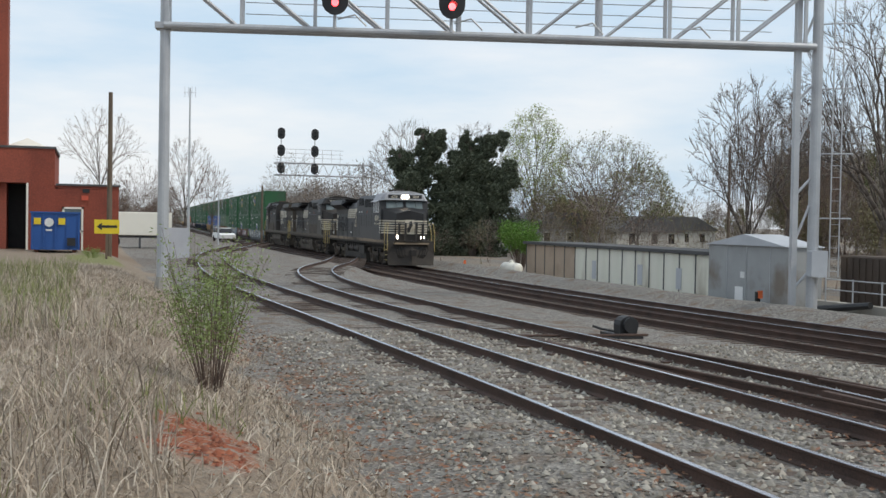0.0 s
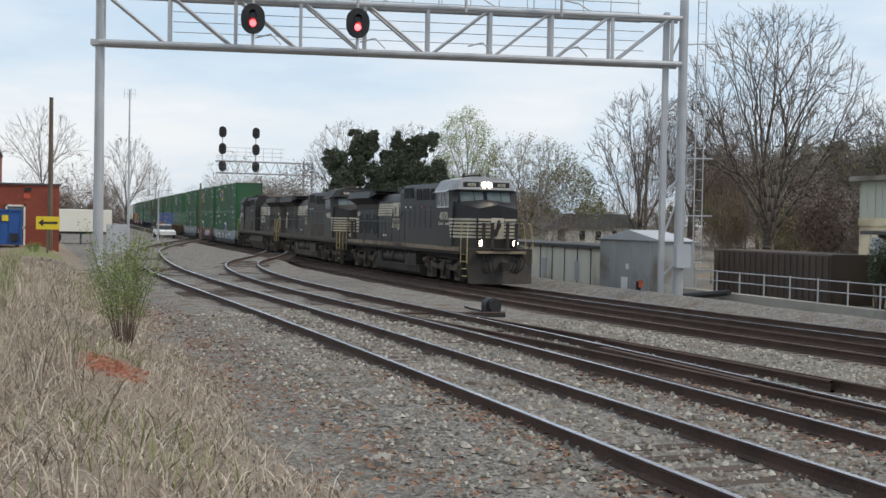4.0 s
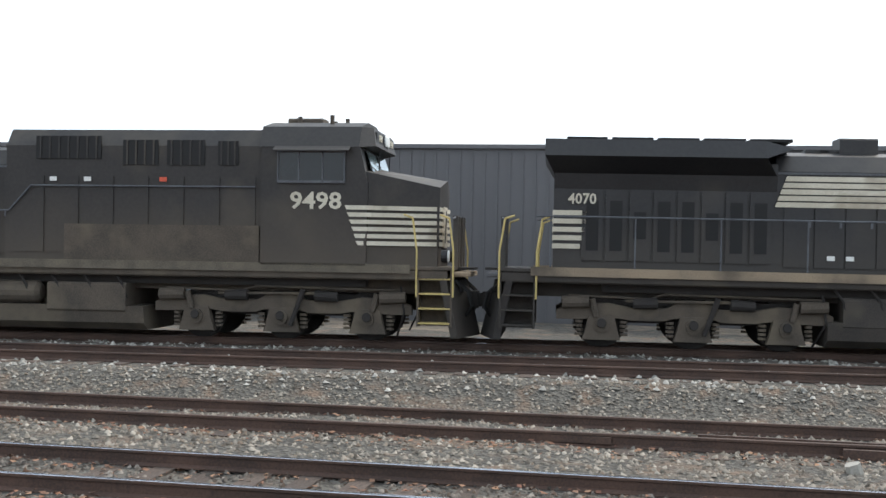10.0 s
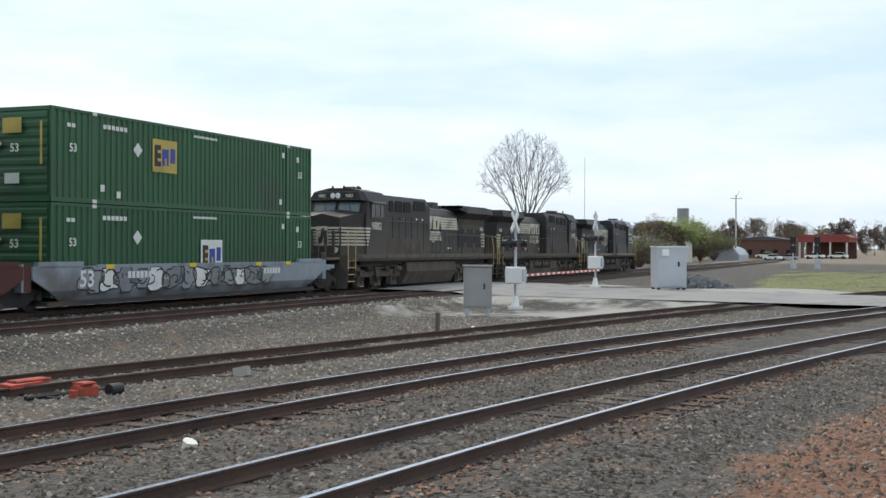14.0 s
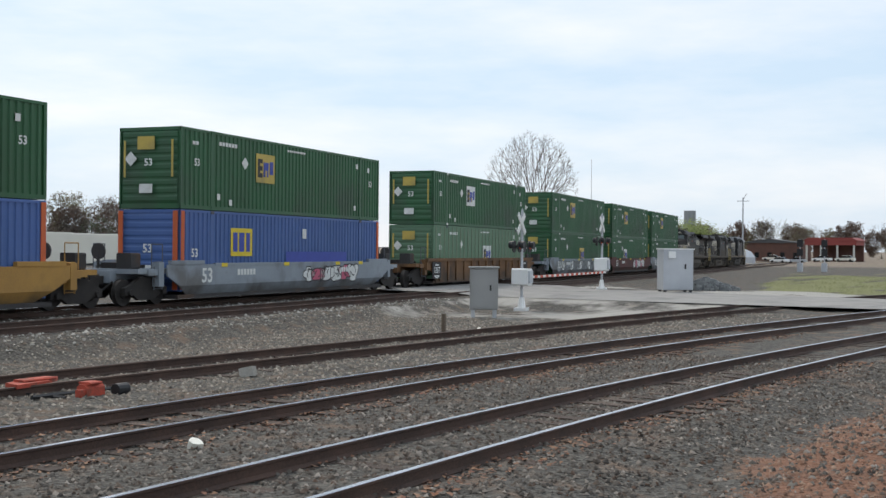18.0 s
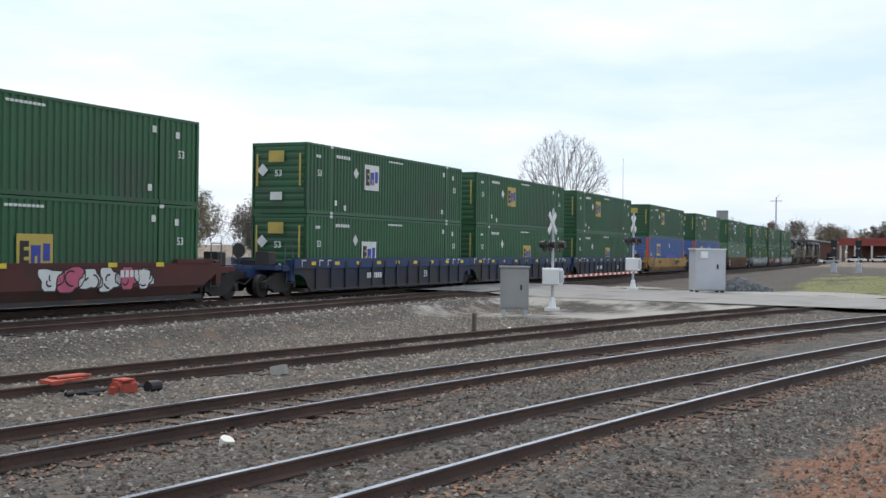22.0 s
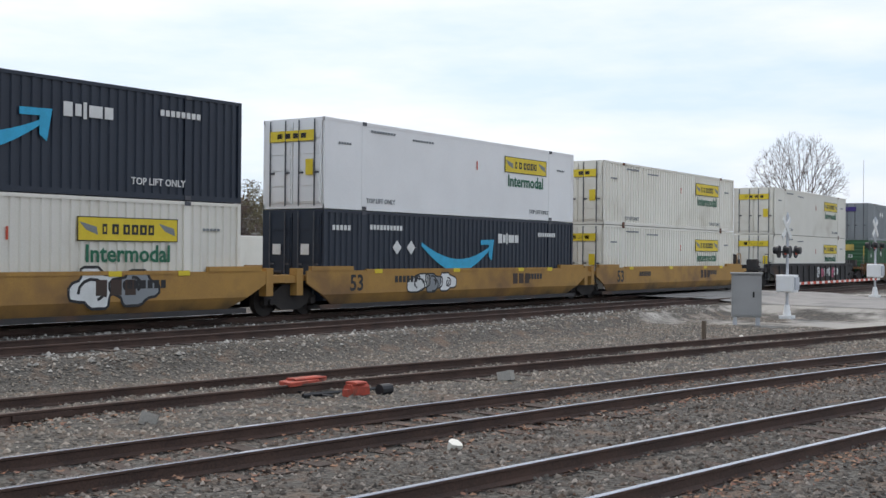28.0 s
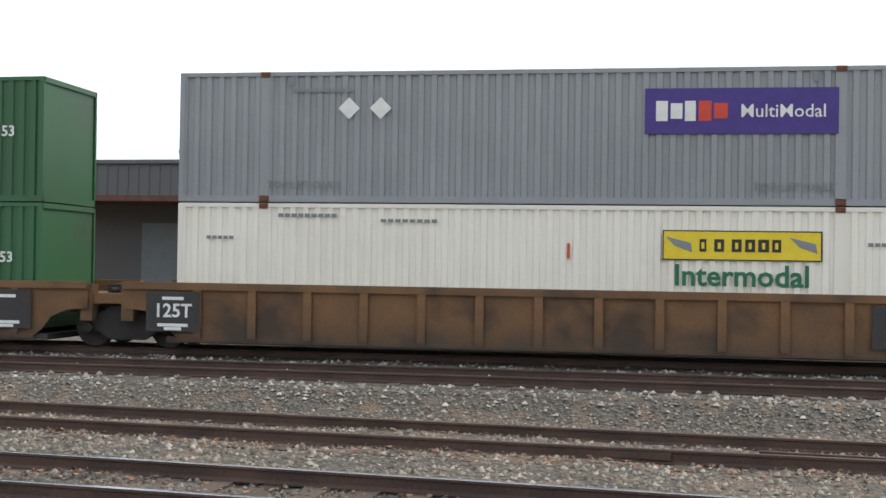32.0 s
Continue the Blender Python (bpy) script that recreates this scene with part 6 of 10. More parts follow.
def well_car(mat, off, ends, seed=0, tag=None):
    """A well car under one stack; off: the front of its containers; ends: which ends carry a truck of their own and a coupler."""
    root = thing("well_car", WELL_LABELS[mat], "rail car", "well cars of the train")
    smooth = mat in ("wellyellow", "wellred", "wellgrey")
    hx = CL / 2

    for s in (-1, 1):
        y0, y1 = sorted((s * 1.36, s * 1.42))
        if smooth:
            wall = lambda: Mesh().prism([(-hx - 0.9, 0.98), (-hx - 0.2, 0.62), (hx + 0.2, 0.62), (hx + 0.9, 0.98), (hx + 0.9, 1.36), (-hx - 0.9, 1.36)], y0, y1, "y")
            sills = [("top_sill", -hx + 2.0, hx - 2.0, 1.34, 1.44, 1.3, 1.4), ("end_sill", -hx - 0.7, -hx + 1.3, 1.3, 1.45, 1.36, 1.5), ("end_sill", hx - 1.3, hx + 0.7, 1.3, 1.45, 1.36, 1.5)]
        else:
            wall = lambda: Mesh().prism([(-hx + 0.1, 0.26), (hx - 0.1, 0.26), (hx + 0.1, 0.42), (hx + 0.32, 0.7), (hx + 0.7, 0.86), (hx + 1.2, 0.9), (hx + 1.2, 1.36), (-hx - 1.2, 1.36), (-hx - 1.2, 0.9), (-hx - 0.7, 0.86), (-hx - 0.32, 0.7), (-hx - 0.1, 0.42)], y0, y1, "y")
            sills = [("top_sill", -hx - 1.2, hx + 1.2, 1.33, 1.5, 1.34, 1.5) if mat != "wellblue" else ("top_sill", -hx - 1.2, hx + 1.2, 1.33, 1.47, 1.1, 1.5), ("bottom_sill", -hx + 0.1, hx - 0.1, 1.34, 1.45, 0.2, 0.28)]
        low = "wellnavy" if mat == "wellblue" else mat
        part("side_wall", shared(("wall", mat, s), lambda: wall().data("side_wall", low)), low, root)
        for k, (nm, xa, xb, ya, yb, za, zb) in enumerate(sills):
            part(nm, shared((nm, mat, s, k), lambda: Mesh().box(xa, xb, s * ya, s * yb, za, zb).data(nm, mat)), mat, root)
    if smooth:
        for s in (-1, 1):
            lower = lambda: Mesh().poly([(-hx - 0.2, s * 1.42, 0.62), (hx + 0.2, s * 1.42, 0.62), (hx - 0.6, s * 1.22, 0.22), (-hx + 0.6, s * 1.22, 0.22), (-hx - 0.2, s * 1.36, 0.62), (hx + 0.2, s * 1.36, 0.62), (hx - 0.6, s * 1.16, 0.22), (-hx + 0.6, s * 1.16, 0.22)], [(0, 3, 2, 1), (4, 5, 6, 7), (0, 1, 5, 4), (3, 7, 6, 2), (0, 4, 7, 3), (1, 2, 6, 5)])
            part("lower_wall", shared(("lower", mat, s), lambda: lower().data("lower_wall", mat)), mat, root)
    part("well_floor", shared(("floor", mat), lambda: Mesh().box(-hx - 0.2, hx + 0.2, -1.35, 1.35, 0.16, 0.3).data("well_floor", "welldark")), "welldark", root)
    if not smooth:
        for i in range(13):
            x = -hx + 0.55 + i * (CL - 1.1) / 12
            part("rib", shared(("rib", mat), lambda: Mesh().box(-0.055, 0.055, -0.075, 0, 0.28, 1.36).box(-0.09, 0.09, -0.08, -0.055, 0.28, 1.36).data("rib", "wellnavy" if mat == "wellblue" else mat)), mat, root, at=Matrix.Translation((x, -1.415, 0)))
        if mat == "wellblue":
            for k in range(9):
                x = -hx + 0.3 + k * 1.95
                part("reflector", shared("refl", lambda: Mesh().box(-0.2, 0.2, -0.006, 0, -0.07, 0.07).data("reflector", "yellow")), "yellow", root, at=Matrix.Translation((x, -1.472, 1.3)))
            for k, x in enumerate((-hx - 0.5, -hx + 0.9, -hx + 1.6, hx - 2.1, hx - 1.3, hx - 0.6)):
                part("marking", shared("tick", lambda: Mesh().box(-0.16, 0.16, -0.006, 0, 0.1, 0.14).box(-0.16, -0.12, -0.006, 0, -0.12, 0.1).data("marking", "letter")), "letter", root, at=Matrix.Translation((x, -1.472, 1.3)))
            for k in range(7):
                part("marking", shared("stock", lambda: Mesh().box(-0.08, 0.08, -0.006, 0, -0.12, 0.12).data("marking", "letter")), "letter", root, at=Matrix.Translation((-2.9 + k * 0.21, -1.426, 0.75)))
            writing("53", 0.42, "letter", root, pose(3.3, -1.426, 0.6, 90, 0, 0))
        for x in (-hx + 0.0, hx - 0.75) if mat == "wellbrown" else ():
            pl = part("capacity_plate", shared("cap", lambda: Mesh().box(-0.62, 0.62, -0.012, 0, 0.42, 1.3).data("capacity_plate", "welldark")), "welldark", root, "dark data plate", Matrix.Translation((x, -1.50, 0)))
            for k, (w, zz) in enumerate(((0.5, 1.15), (0.7, 0.56), (0.4, 0.48))):
                part("marking", shared(("capm", w), lambda: Mesh().box(-w / 2, w / 2, -0.02, 0, -0.035, 0.035).data("marking", "letter")), "letter", pl, at=Matrix.Translation((0, 0, zz)))
            if x < 0:
                writing("125T", 0.42, "letter", pl, pose(0, -0.016, 0.74, 90, 0, 0))
    else:
        ink = "black" if mat == "wellyellow" else "letter"
        for x, w in ((-hx + 3.6, 0.16), (hx - 4.0, 0.16)):
            for i in range(6):
                part("marking", shared(("wm", w, ink), lambda: Mesh().box(-w / 2, w / 2, -0.006, 0, -0.11, 0.11).data("marking", ink)), ink, root, at=Matrix.Translation((x + i * 0.22, -1.425, 1.05)))
        writing("53", 0.72, "black" if mat == "wellyellow" else "letter", root, pose(-hx + 1.5, -1.428, 0.72, 90, 0, 0))
        for k in range(3 if mat == "wellyellow" else 0):
            part("marking", shared("rm", lambda: Mesh().box(-0.17, 0.17, -0.006, 0, -0.2, 0.2).data("marking", "wellred")), "wellred", root, at=Matrix.Translation((3.2 + k * 0.45, -1.425, 0.98)))
        for x in (-hx + 2.6, -0.9, 3.6, hx - 2.2):
            part("reflector", shared("refl", lambda: Mesh().box(-0.2, 0.2, -0.006, 0, -0.07, 0.07).data("reflector", "yellow")), "yellow", root, at=Matrix.Translation((x, -1.445, 1.33)))
    for s, has in ((1, ends[0]), (-1, ends[1])):
        e = s * (hx + 1.25)
        deck = Mesh().box(s * (hx + 0.2), s * (hx + 2.3), -1.25, 1.25, 1.06, 1.22).box(s * (hx + 0.2), s * (hx + 2.6), -0.35, 0.35, 0.75, 1.15)
        part("end_platform", deck, mat, root)
        for y in (-1.2, 1.2):
            part("end_post", Mesh().box(s * (hx + 1.0), s * (hx + 1.28), y - 0.15, y + 0.15, 0.62, 1.44).box(s * (hx + 1.28), s * (hx + 1.8), y - 0.1, y + 0.1, 1.0, 1.2), mat, root)
        part("draft_gear", Mesh().box(s * (hx + 1.4), s * (hx + 2.0), -0.5, 0.5, 1.2, 1.42).rod((s * (hx + 1.5), -0.9, 1.3), (s * (hx + 1.5), 0.9, 1.3), 0.06, 0.06, 8), "truck", root)
        if has:
            freight_truck(root, e + s * 0.35)
            part("coupler", Mesh().box(s * (hx + 2.4), s * (hx + 3.55), -0.1, 0.1, 0.72, 0.98).box(s * (hx + 3.2), s * (hx + 3.65), -0.2, 0.18, 0.66, 1.04), "truck", root)
            for y in (-1.2, 1.2):
                br = Mesh().path([(s * (hx + 0.9), y, 1.22), (s * (hx + 0.9), y, 2.05), (s * (hx + 1.5), y, 2.05), (s * (hx + 1.5), y, 1.22)], 0.02)
                for k in range(4):
                    br.path([(s * (hx + 0.9), y, 0.55 + k * 0.3), (s * (hx + 1.35), y, 0.55 + k * 0.3)], 0.02)
                br.path([(s * (hx + 0.9), y, 0.5), (s * (hx + 0.9), y, 1.3)], 0.02).path([(s * (hx + 1.35), y, 0.5), (s * (hx + 1.35), y, 1.3)], 0.02)
                part("end_ladder", br, "greyrail" if mat != "wellyellow" else "wellyellow", root)
            part("valve_box", Mesh().box(s * (hx + 1.7), s * (hx + 2.2), -0.9, -0.3, 1.22, 1.75, 0.04), "welldark", root)
            part("hand_brake", Mesh().rod((s * (hx + 2.0), 0.6, 1.22), (s * (hx + 2.0), 0.6, 2.0), 0.05).rod((s * (hx + 1.95), 0.6, 1.8), (s * (hx + 2.02), 0.6, 1.8), 0.28, 0.28, 14), "welldark", root)
            part("air_hose", Mesh().path([(s * (hx + 2.6), -0.45, 0.8), (s * (hx + 3.1), -0.4, 0.5), (s * (hx + 3.5), -0.3, 0.62)], 0.03), "rubber", root)
        elif s < 0:
            freight_truck(root, e)
    if tag == "blocks":
        graffiti(root, seed, ["coolwhite", "letter", "black"], -5.2, 4, 1.15)
    elif tag == "throw":
        graffiti(root, seed, ["letter", "fpink", "letter", "black"], 1.0, 6, 0.9)
    elif tag == "wide":
        graffiti(root, seed, ["letter", "coolwhite", "letter", "fpink"], -5.1, 9, 1.12)
    elif tag == "scrawl":
        graffiti(root, seed, ["cgrey", "letter", "mark", "black"], -6.4, 13, 0.95)
    elif tag == "bubble":
        graffiti(root, seed, ["letter", "cgrey", "coolwhite", "black"], -3.2, 3, 0.95)
    elif tag == "bubble_fore":
        graffiti(root, seed, ["letter", "cgrey", "coolwhite", "black"], 3.0, 2, 1.35, 0.98)
    elif tag == "blueletters":
        sprayed_word(root)
    return rides(root, off - CL / 2)


# front of the stack, car, end trucks (front, rear), graffiti, lower box, upper box
CONSIST = [
    (-68.2, "wellgrey", (1, 0), "scrawl", ("squaresign", "green"), ("squaresign", "green")),
    (-86.5, "wellred", (0, 0), "throw", ("squaresign", "green"), ("squaresign", "green")),
    (-105.8, "wellgrey", (0, 1), "scrawl", ("squaresign", "green"), ("squaresign", "green")),
    (-128.5, "wellbrown", (1, 1), None, ("squaresign", "palegreen"), ("squaresign", "green")),
    (-151.6, "wellgrey", (1, 1), "throw", ("square_blue", "blue"), ("squaresign", "green")),
    (-174.4, "wellyellow", (1, 1), None, ("square_blue", "blue"), ("squaresign", "green")),
    (-197.6, "wellblue", (1, 0), None, ("squaresign", "green"), ("squaresign", "green")),
    (-216.9, "wellblue", (0, 0), None, ("squaresign", "green"), ("squaresign", "green")),
    (-235.2, "wellblue", (0, 1), None, ("squaresign", "green"), ("squaresign", "green")),
    (-258.7, "wellred", (1, 0), "throw", ("squaresign", "green"), ("squaresign", "green")),
    (-277.7, "wellred", (0, 0), "blocks", ("squaresign", "green"), ("squaresign", "green")),
    (-296.9, "wellred", (0, 1), "wide", ("square_orange", "orange"), ("squaresign", "green")),
    (-318.7, "wellbrown", (1, 1), None, ("squaresign", "green"), ("purplesign", "cgrey")),
    (-341.5, "welldark", (1, 1), "throw", ("smooth", "white"), ("smooth", "white")),
    (-364.8, "wellyellow", (1, 0), None, ("longsign", "white"), ("longsign", "white")),
    (-383.9, "wellyellow", (0, 0), "bubble", ("curve", "navy"), ("smooth", "coolwhite")),
    (-403.6, "wellyellow", (0, 1), "bubble_fore", ("longsign", "white"), ("curve", "navy")),
    (-427.2, "wellyellow", (1, 1), None, ("hexagon", "green"), ("hexagon", "green")),
    (-450.4, "wellbrown", (1, 0), None, ("longsign", "white"), ("longsign", "white")),
    (-468.75, "wellbrown", (0, 0), None, ("longsign", "rusty"), ("longsign", "white")),
    (-488.25, "wellbrown", (0, 1), "blueletters", ("plain_amber", "amber"), ("shield_white", "coolwhite")),
    (-510.9, "wellbrown", (1, 0), None, ("longsign", "white"), ("purplesign", "cgrey")),
    (-530.3, "wellbrown", (0, 1), None, ("hexagon", "green"), ("hexagon", "green")),
]
for n, (off, car, ends, tag, low, high) in enumerate(CONSIST):
    well_car(car, off, ends, n, tag)
    container(*low, off, 0.42, 100 + n)
    container(*high, off, 0.42 + CH + 0.03, 200 + n)


# ---- trees, woods and scrub ----
TWIG = {"dim": island_material("twigs_dim", [(0.095, 0.08, 0.07), (0.165, 0.14, 0.122)]), "grey": island_material("twigs_grey", [(0.19, 0.165, 0.145), (0.29, 0.255, 0.225)]), "brown": island_material("twigs_brown", [(0.10, 0.07, 0.055), (0.19, 0.13, 0.10)]), "spring": island_material("leaves_spring", [(0.16, 0.21, 0.06), (0.30, 0.35, 0.12), (0.22, 0.25, 0.10)]), "willow": island_material("leaves_willow", [(0.22, 0.30, 0.09), (0.34, 0.42, 0.16), (0.28, 0.34, 0.12)]), "olive": island_material("leaves_olive", [(0.10, 0.105, 0.045), (0.16, 0.14, 0.07), (0.09, 0.12, 0.04), (0.14, 0.10, 0.06)]), "ivy": island_material("leaves_ivy", [(0.055, 0.07, 0.045), (0.12, 0.14, 0.09), (0.08, 0.095, 0.065)]), "bright": island_material("leaves_bright", [(0.10, 0.22, 0.03), (0.20, 0.34, 0.07)]), "pine": island_material("leaves_pine", [(0.05, 0.075, 0.042), (0.10, 0.125, 0.07)]), "bud_leaf": island_material("leaves_budding", [(0.13, 0.14, 0.06), (0.20, 0.21, 0.09), (0.16, 0.13, 0.07)]), "bud": island_material("buds", [(0.18, 0.12, 0.08), (0.21, 0.20, 0.09), (0.14, 0.11, 0.09)])}


def pieces(name, label, co, faces, per, mat, category, groups=None):
    """One joined mesh out of arrays: co (n, v, 3), faces of one piece."""
    n, v = co.shape[:2]
    f = np.asarray(faces)
    idx = (f[None] + (np.arange(n) * v)[:, None, None]).reshape(-1, f.shape[1])
    me = bpy.data.meshes.new(name)
    me.vertices.add(n * v), me.loops.add(idx.size), me.polygons.add(len(idx))
    me.vertices.foreach_set("co", co.reshape(-1).astype(np.float32))
    me.loops.foreach_set("vertex_index", idx.reshape(-1).astype(np.int32))
    me.polygons.foreach_set("loop_start", np.arange(0, idx.size, f.shape[1], dtype=np.int32))
    me.update(calc_edges=True)
    me.materials.append(mat)
    ob = new(name, me)
    return tagged(ob, label, category, kind="stuff") if label else tagged(ob, kind="stuff")


def sliver(mesh, a, b, w, rng):
    u = (b - a).cross(Vector((rng.uniform(-1, 1), rng.uniform(-1, 1), rng.uniform(-1, 1)))).normalized() * w
    mesh.poly([a - u, a + u, b + u * 0.5, b - u * 0.5], [(0, 1, 2, 3)])


def limb(a, b, bow, n, rng, wob_):
    """Points of a bowed branch from a to b: it starts along bow and swings over."""
    mid = a.lerp(b, 0.5) + bow
    pts = []
    for i in range(n + 1):
        t = i / n
        p = a * (1 - t) ** 2 + mid * (2 * t * (1 - t)) + b * t * t
        pts.append(p + Vector((rng.gauss(0, wob_), rng.gauss(0, wob_), rng.gauss(0, wob_))) * (0 < i < n))
    return pts


def crown_shape(rng, rx, z0, z1, fork, limbs=11, subs=7, twigs=6, fine=5, droop=0.0, low=-0.25, tight=1.0):
    """A rounded crown: the limbs leave the fork as a fan and divide again and again on their way to an uneven egg-shaped outline.
    Gives pieces (from, to, r0, r1, level)."""
    out = []
    c, rz = Vector((0, 0, (z0 + z1) / 2)), (z1 - z0) / 2
    size = (rx + rz) / 2
    tip = size * 0.0021

    def run(pts, r0, r1, lev):
        n = len(pts) - 1
        for i in range(n):
            out.append((pts[i], pts[i + 1], r0 + (r1 - r0) * i / n, r0 + (r1 - r0) * (i + 1) / n, lev))

    def fuzz(k):
        return Vector((rng.gauss(0, k), rng.gauss(0, k), rng.gauss(0, k)))

    def hang(p):
        q, drift = p, fuzz(0.10) * size
        drift.z = 0
        n, drop = 3, size * rng.uniform(0.10, 0.34) * droop / 0.16
        for i in range(n):
            e = q + drift * (0.8 - 0.3 * i) - Vector((0, 0, drop * (0.2 + 0.4 * i)))
            out.append((q, e, tip * 0.6, tip * 0.4, 4))
            q = e

    def tuft(pts, along):
        for m in range(twigs):
            k = rng.uniform(0.8, 3.0)
            i = min(2, int(k))
            q = pts[i].lerp(pts[i + 1], k - i)
            e = q + (along * 0.8 + fuzz(0.38) + Vector((0, 0, 0.28))).normalized() * size * rng.uniform(0.05, 0.13)
            out.append((q, e, tip * 0.8, tip * 0.5, 3))
            if droop:
                hang(e)
            for w in range(fine // 2):
                f = q.lerp(e, rng.uniform(0.3, 0.9))
                out.append((f, f + ((e - q).normalized() + fuzz(0.4) + Vector((0, 0, 0.2))).normalized() * size * rng.uniform(0.025, 0.07), tip * 0.5, tip * 0.3, 4))

    def grow(p, head, goals, whole):
        m = len(goals)
        if m == 1:
            g = goals[0]
            pts = limb(p, g, head * (g - p).length * 0.14 + Vector((0, 0, (g - p).length * 0.04)), 3, rng, size * 0.007)
            run(pts, tip * 1.2, tip * 0.7, 2)
            tuft(pts, (g - p).normalized())
            return
        cen = sum(goals, Vector()) / m
        d = cen - p
        f = 0.05 if m > whole * 0.16 else 0.30 if m > 6 else 0.42
        q = p + (d * 0.8 + head * d.length * 0.25) * f * rng.uniform(0.8, 1.2) + fuzz(size * 0.006)
        pts = limb(p, q, head * (q - p).length * 0.08, 3, rng, size * 0.006)
        run(pts, tip * m ** 0.5 * 1.1, tip * m ** 0.5, 1 if m > 5 else 2)
        a = max(goals, key=lambda g: (g - cen).length_squared)
        b = max(goals, key=lambda g: (g - a).length_squared)
        one = [g for g in goals if (g - a).length_squared <= (g - b).length_squared]
        two = [g for g in goals if (g - a).length_squared > (g - b).length_squared]
        turn = (q - p).normalized()
        for part_ in (one, two):
            if part_:
                grow(q, turn, part_, whole)

    base = Vector((0, 0, fork))
    run(limb(Vector((0, 0, -0.5)), base, Vector((rng.uniform(-0.1, 0.1), rng.uniform(-0.1, 0.1), 0)), 3, rng, 0.03), size * 0.062, size * 0.05, 0)
    n, ph, goals = int(limbs * subs * 2.6), rng.uniform(0, 6), []
    for i in range(n):
        zc = max(-0.98, min(1, 1 - (1 - low) * (i + 0.5) / n + rng.uniform(-0.04, 0.04)))
        a = i * 2.39996 + rng.uniform(-0.15, 0.15)
        s = math.sqrt(max(0, 1 - zc * zc))
        k = (rng.uniform(0.86, 0.94) if i % 3 else rng.uniform(0.5, 0.85)) * (1 + 0.05 * tight * math.sin(3 * a + ph) * math.sin(5 * zc + ph))
        goals.append(c + Vector((math.cos(a) * s * rx * k, math.sin(a) * s * rx * k, zc * rz * k)))
    grow(base, Vector((0, 0, 1)), goals, n)
    return out


def tree(name, label, at, height, width, seed=0, twig="grey", bark="bark", fork=0.22, low=-0.25, limbs=11, subs=7, twigs=6, fine=5, droop=0.0, tight=1.0, bottom=0.12, leaves=0, leaf=0.1, leafmat="spring", spread=0.25, hair=0.0095, group=""):
    """A tree with a trunk, a fan of limbs, a crown of fine twigs and, where it is in leaf, its foliage."""
    rng = random.Random(seed)
    root = thing(name, label, "tree", group, at=pose(*at, 0, 0, rng.uniform(0, 360)))
    trunk, crown = Mesh(), Mesh()
    ends = []
    for a, b, ra, rb, lev in crown_shape(rng, width / 2, height * bottom, height, height * fork, limbs, subs, twigs, fine, droop, low, tight):
        if lev <= 1:
            trunk.rod(a, b, ra, rb, 8 if lev == 0 else 5)
        elif lev == 2:
            crown.rod(a, b, max(ra, hair * 1.6), max(rb, hair), 3)
        else:
            sliver(crown, a, b, max(ra, hair * (1.0 if lev == 3 else 0.75)), rng)
            ends.append(b)
    part("trunk", trunk, bark, root, smooth=True)
    part("crown", crown, TWIG[twig], root)
    if leaves:
        fol = Mesh()
        for i in range(leaves):
            c = rng.choice(ends) + Vector((rng.gauss(0, spread), rng.gauss(0, spread), rng.gauss(0, spread)))
            u = Vector((rng.uniform(-1, 1), rng.uniform(-1, 1), rng.uniform(-1, 1))).normalized() * leaf * rng.uniform(0.6, 1.3)
            v = u.orthogonal().normalized() * leaf * 0.6
            fol.poly([c - u, c - v, c + u, c + v], [(0, 1, 2, 3)])
        part("foliage", fol, TWIG[leafmat], root)
    return root


def ivy_tree(name, label, at, stems, seed):
    """Stubby trunks smothered in ivy; stems: foot, head and thickness of each, from the tree's own foot."""
    rng = random.Random(seed)
    root = thing(name, label, "tree", at=Matrix.Translation(at))
    wood, fol = Mesh(), Mesh()
    for a, b, r in stems:
        a, b = Vector(a), Vector(b)
        pts = limb(a, b, Vector((0, rng.uniform(-0.3, 0.3), 0.2)), 5, rng, 0.12)
        for p, q in zip(pts, pts[1:]):
            wood.rod(p, q, r * 0.3, r * 0.26, 6)
        for clump in range(int(15 * (b - a).length)):
            t = rng.random()
            k = min(4, int(t * 5))
            c = pts[k].lerp(pts[k + 1], t * 5 - k) + Vector((rng.gauss(0, r * 0.5), rng.gauss(0, r * 0.5), rng.gauss(0, 0.3)))
            w = r * rng.uniform(0.3, 0.6)
            for i in range(int(170 * w + 25)):
                d = Vector((rng.gauss(0, 1), rng.gauss(0, 1), rng.gauss(0, 0.8))).normalized() * w * rng.random() ** 0.4
                u = Vector((rng.uniform(-1, 1), rng.uniform(-1, 1), rng.uniform(-1, 1))).normalized() * rng.uniform(0.08, 0.2)
                v = u.orthogonal().normalized() * 0.11
                fol.poly([c + d - u, c + d - v * 1.4, c + d + u], [(0, 1, 2)])
    part("trunk", wood, "bark", root)
    part("foliage", fol, TWIG["ivy"], root)
    return root


def far_variant(seed):
    """A far tree of one metre as arrays of slivers, four points each."""
    rng = random.Random(seed)
    quads = []
    for a, b, ra, rb, lev in crown_shape(rng, rng.uniform(0.30, 0.42), rng.uniform(0.10, 0.22), 1.0, rng.uniform(0.15, 0.3), 8, 5, 3, 2, 0.0, rng.uniform(-0.4, 0.0)):
        u = (b - a).cross(Vector((rng.uniform(-1, 1), rng.uniform(-1, 1), rng.uniform(-0.4, 0.4)))).normalized() * max(ra, 0.0017)
        quads.append([a - u * 1.2, a + u * 1.2, b])
    return np.array([[tuple(v) for v in q] for q in quads])


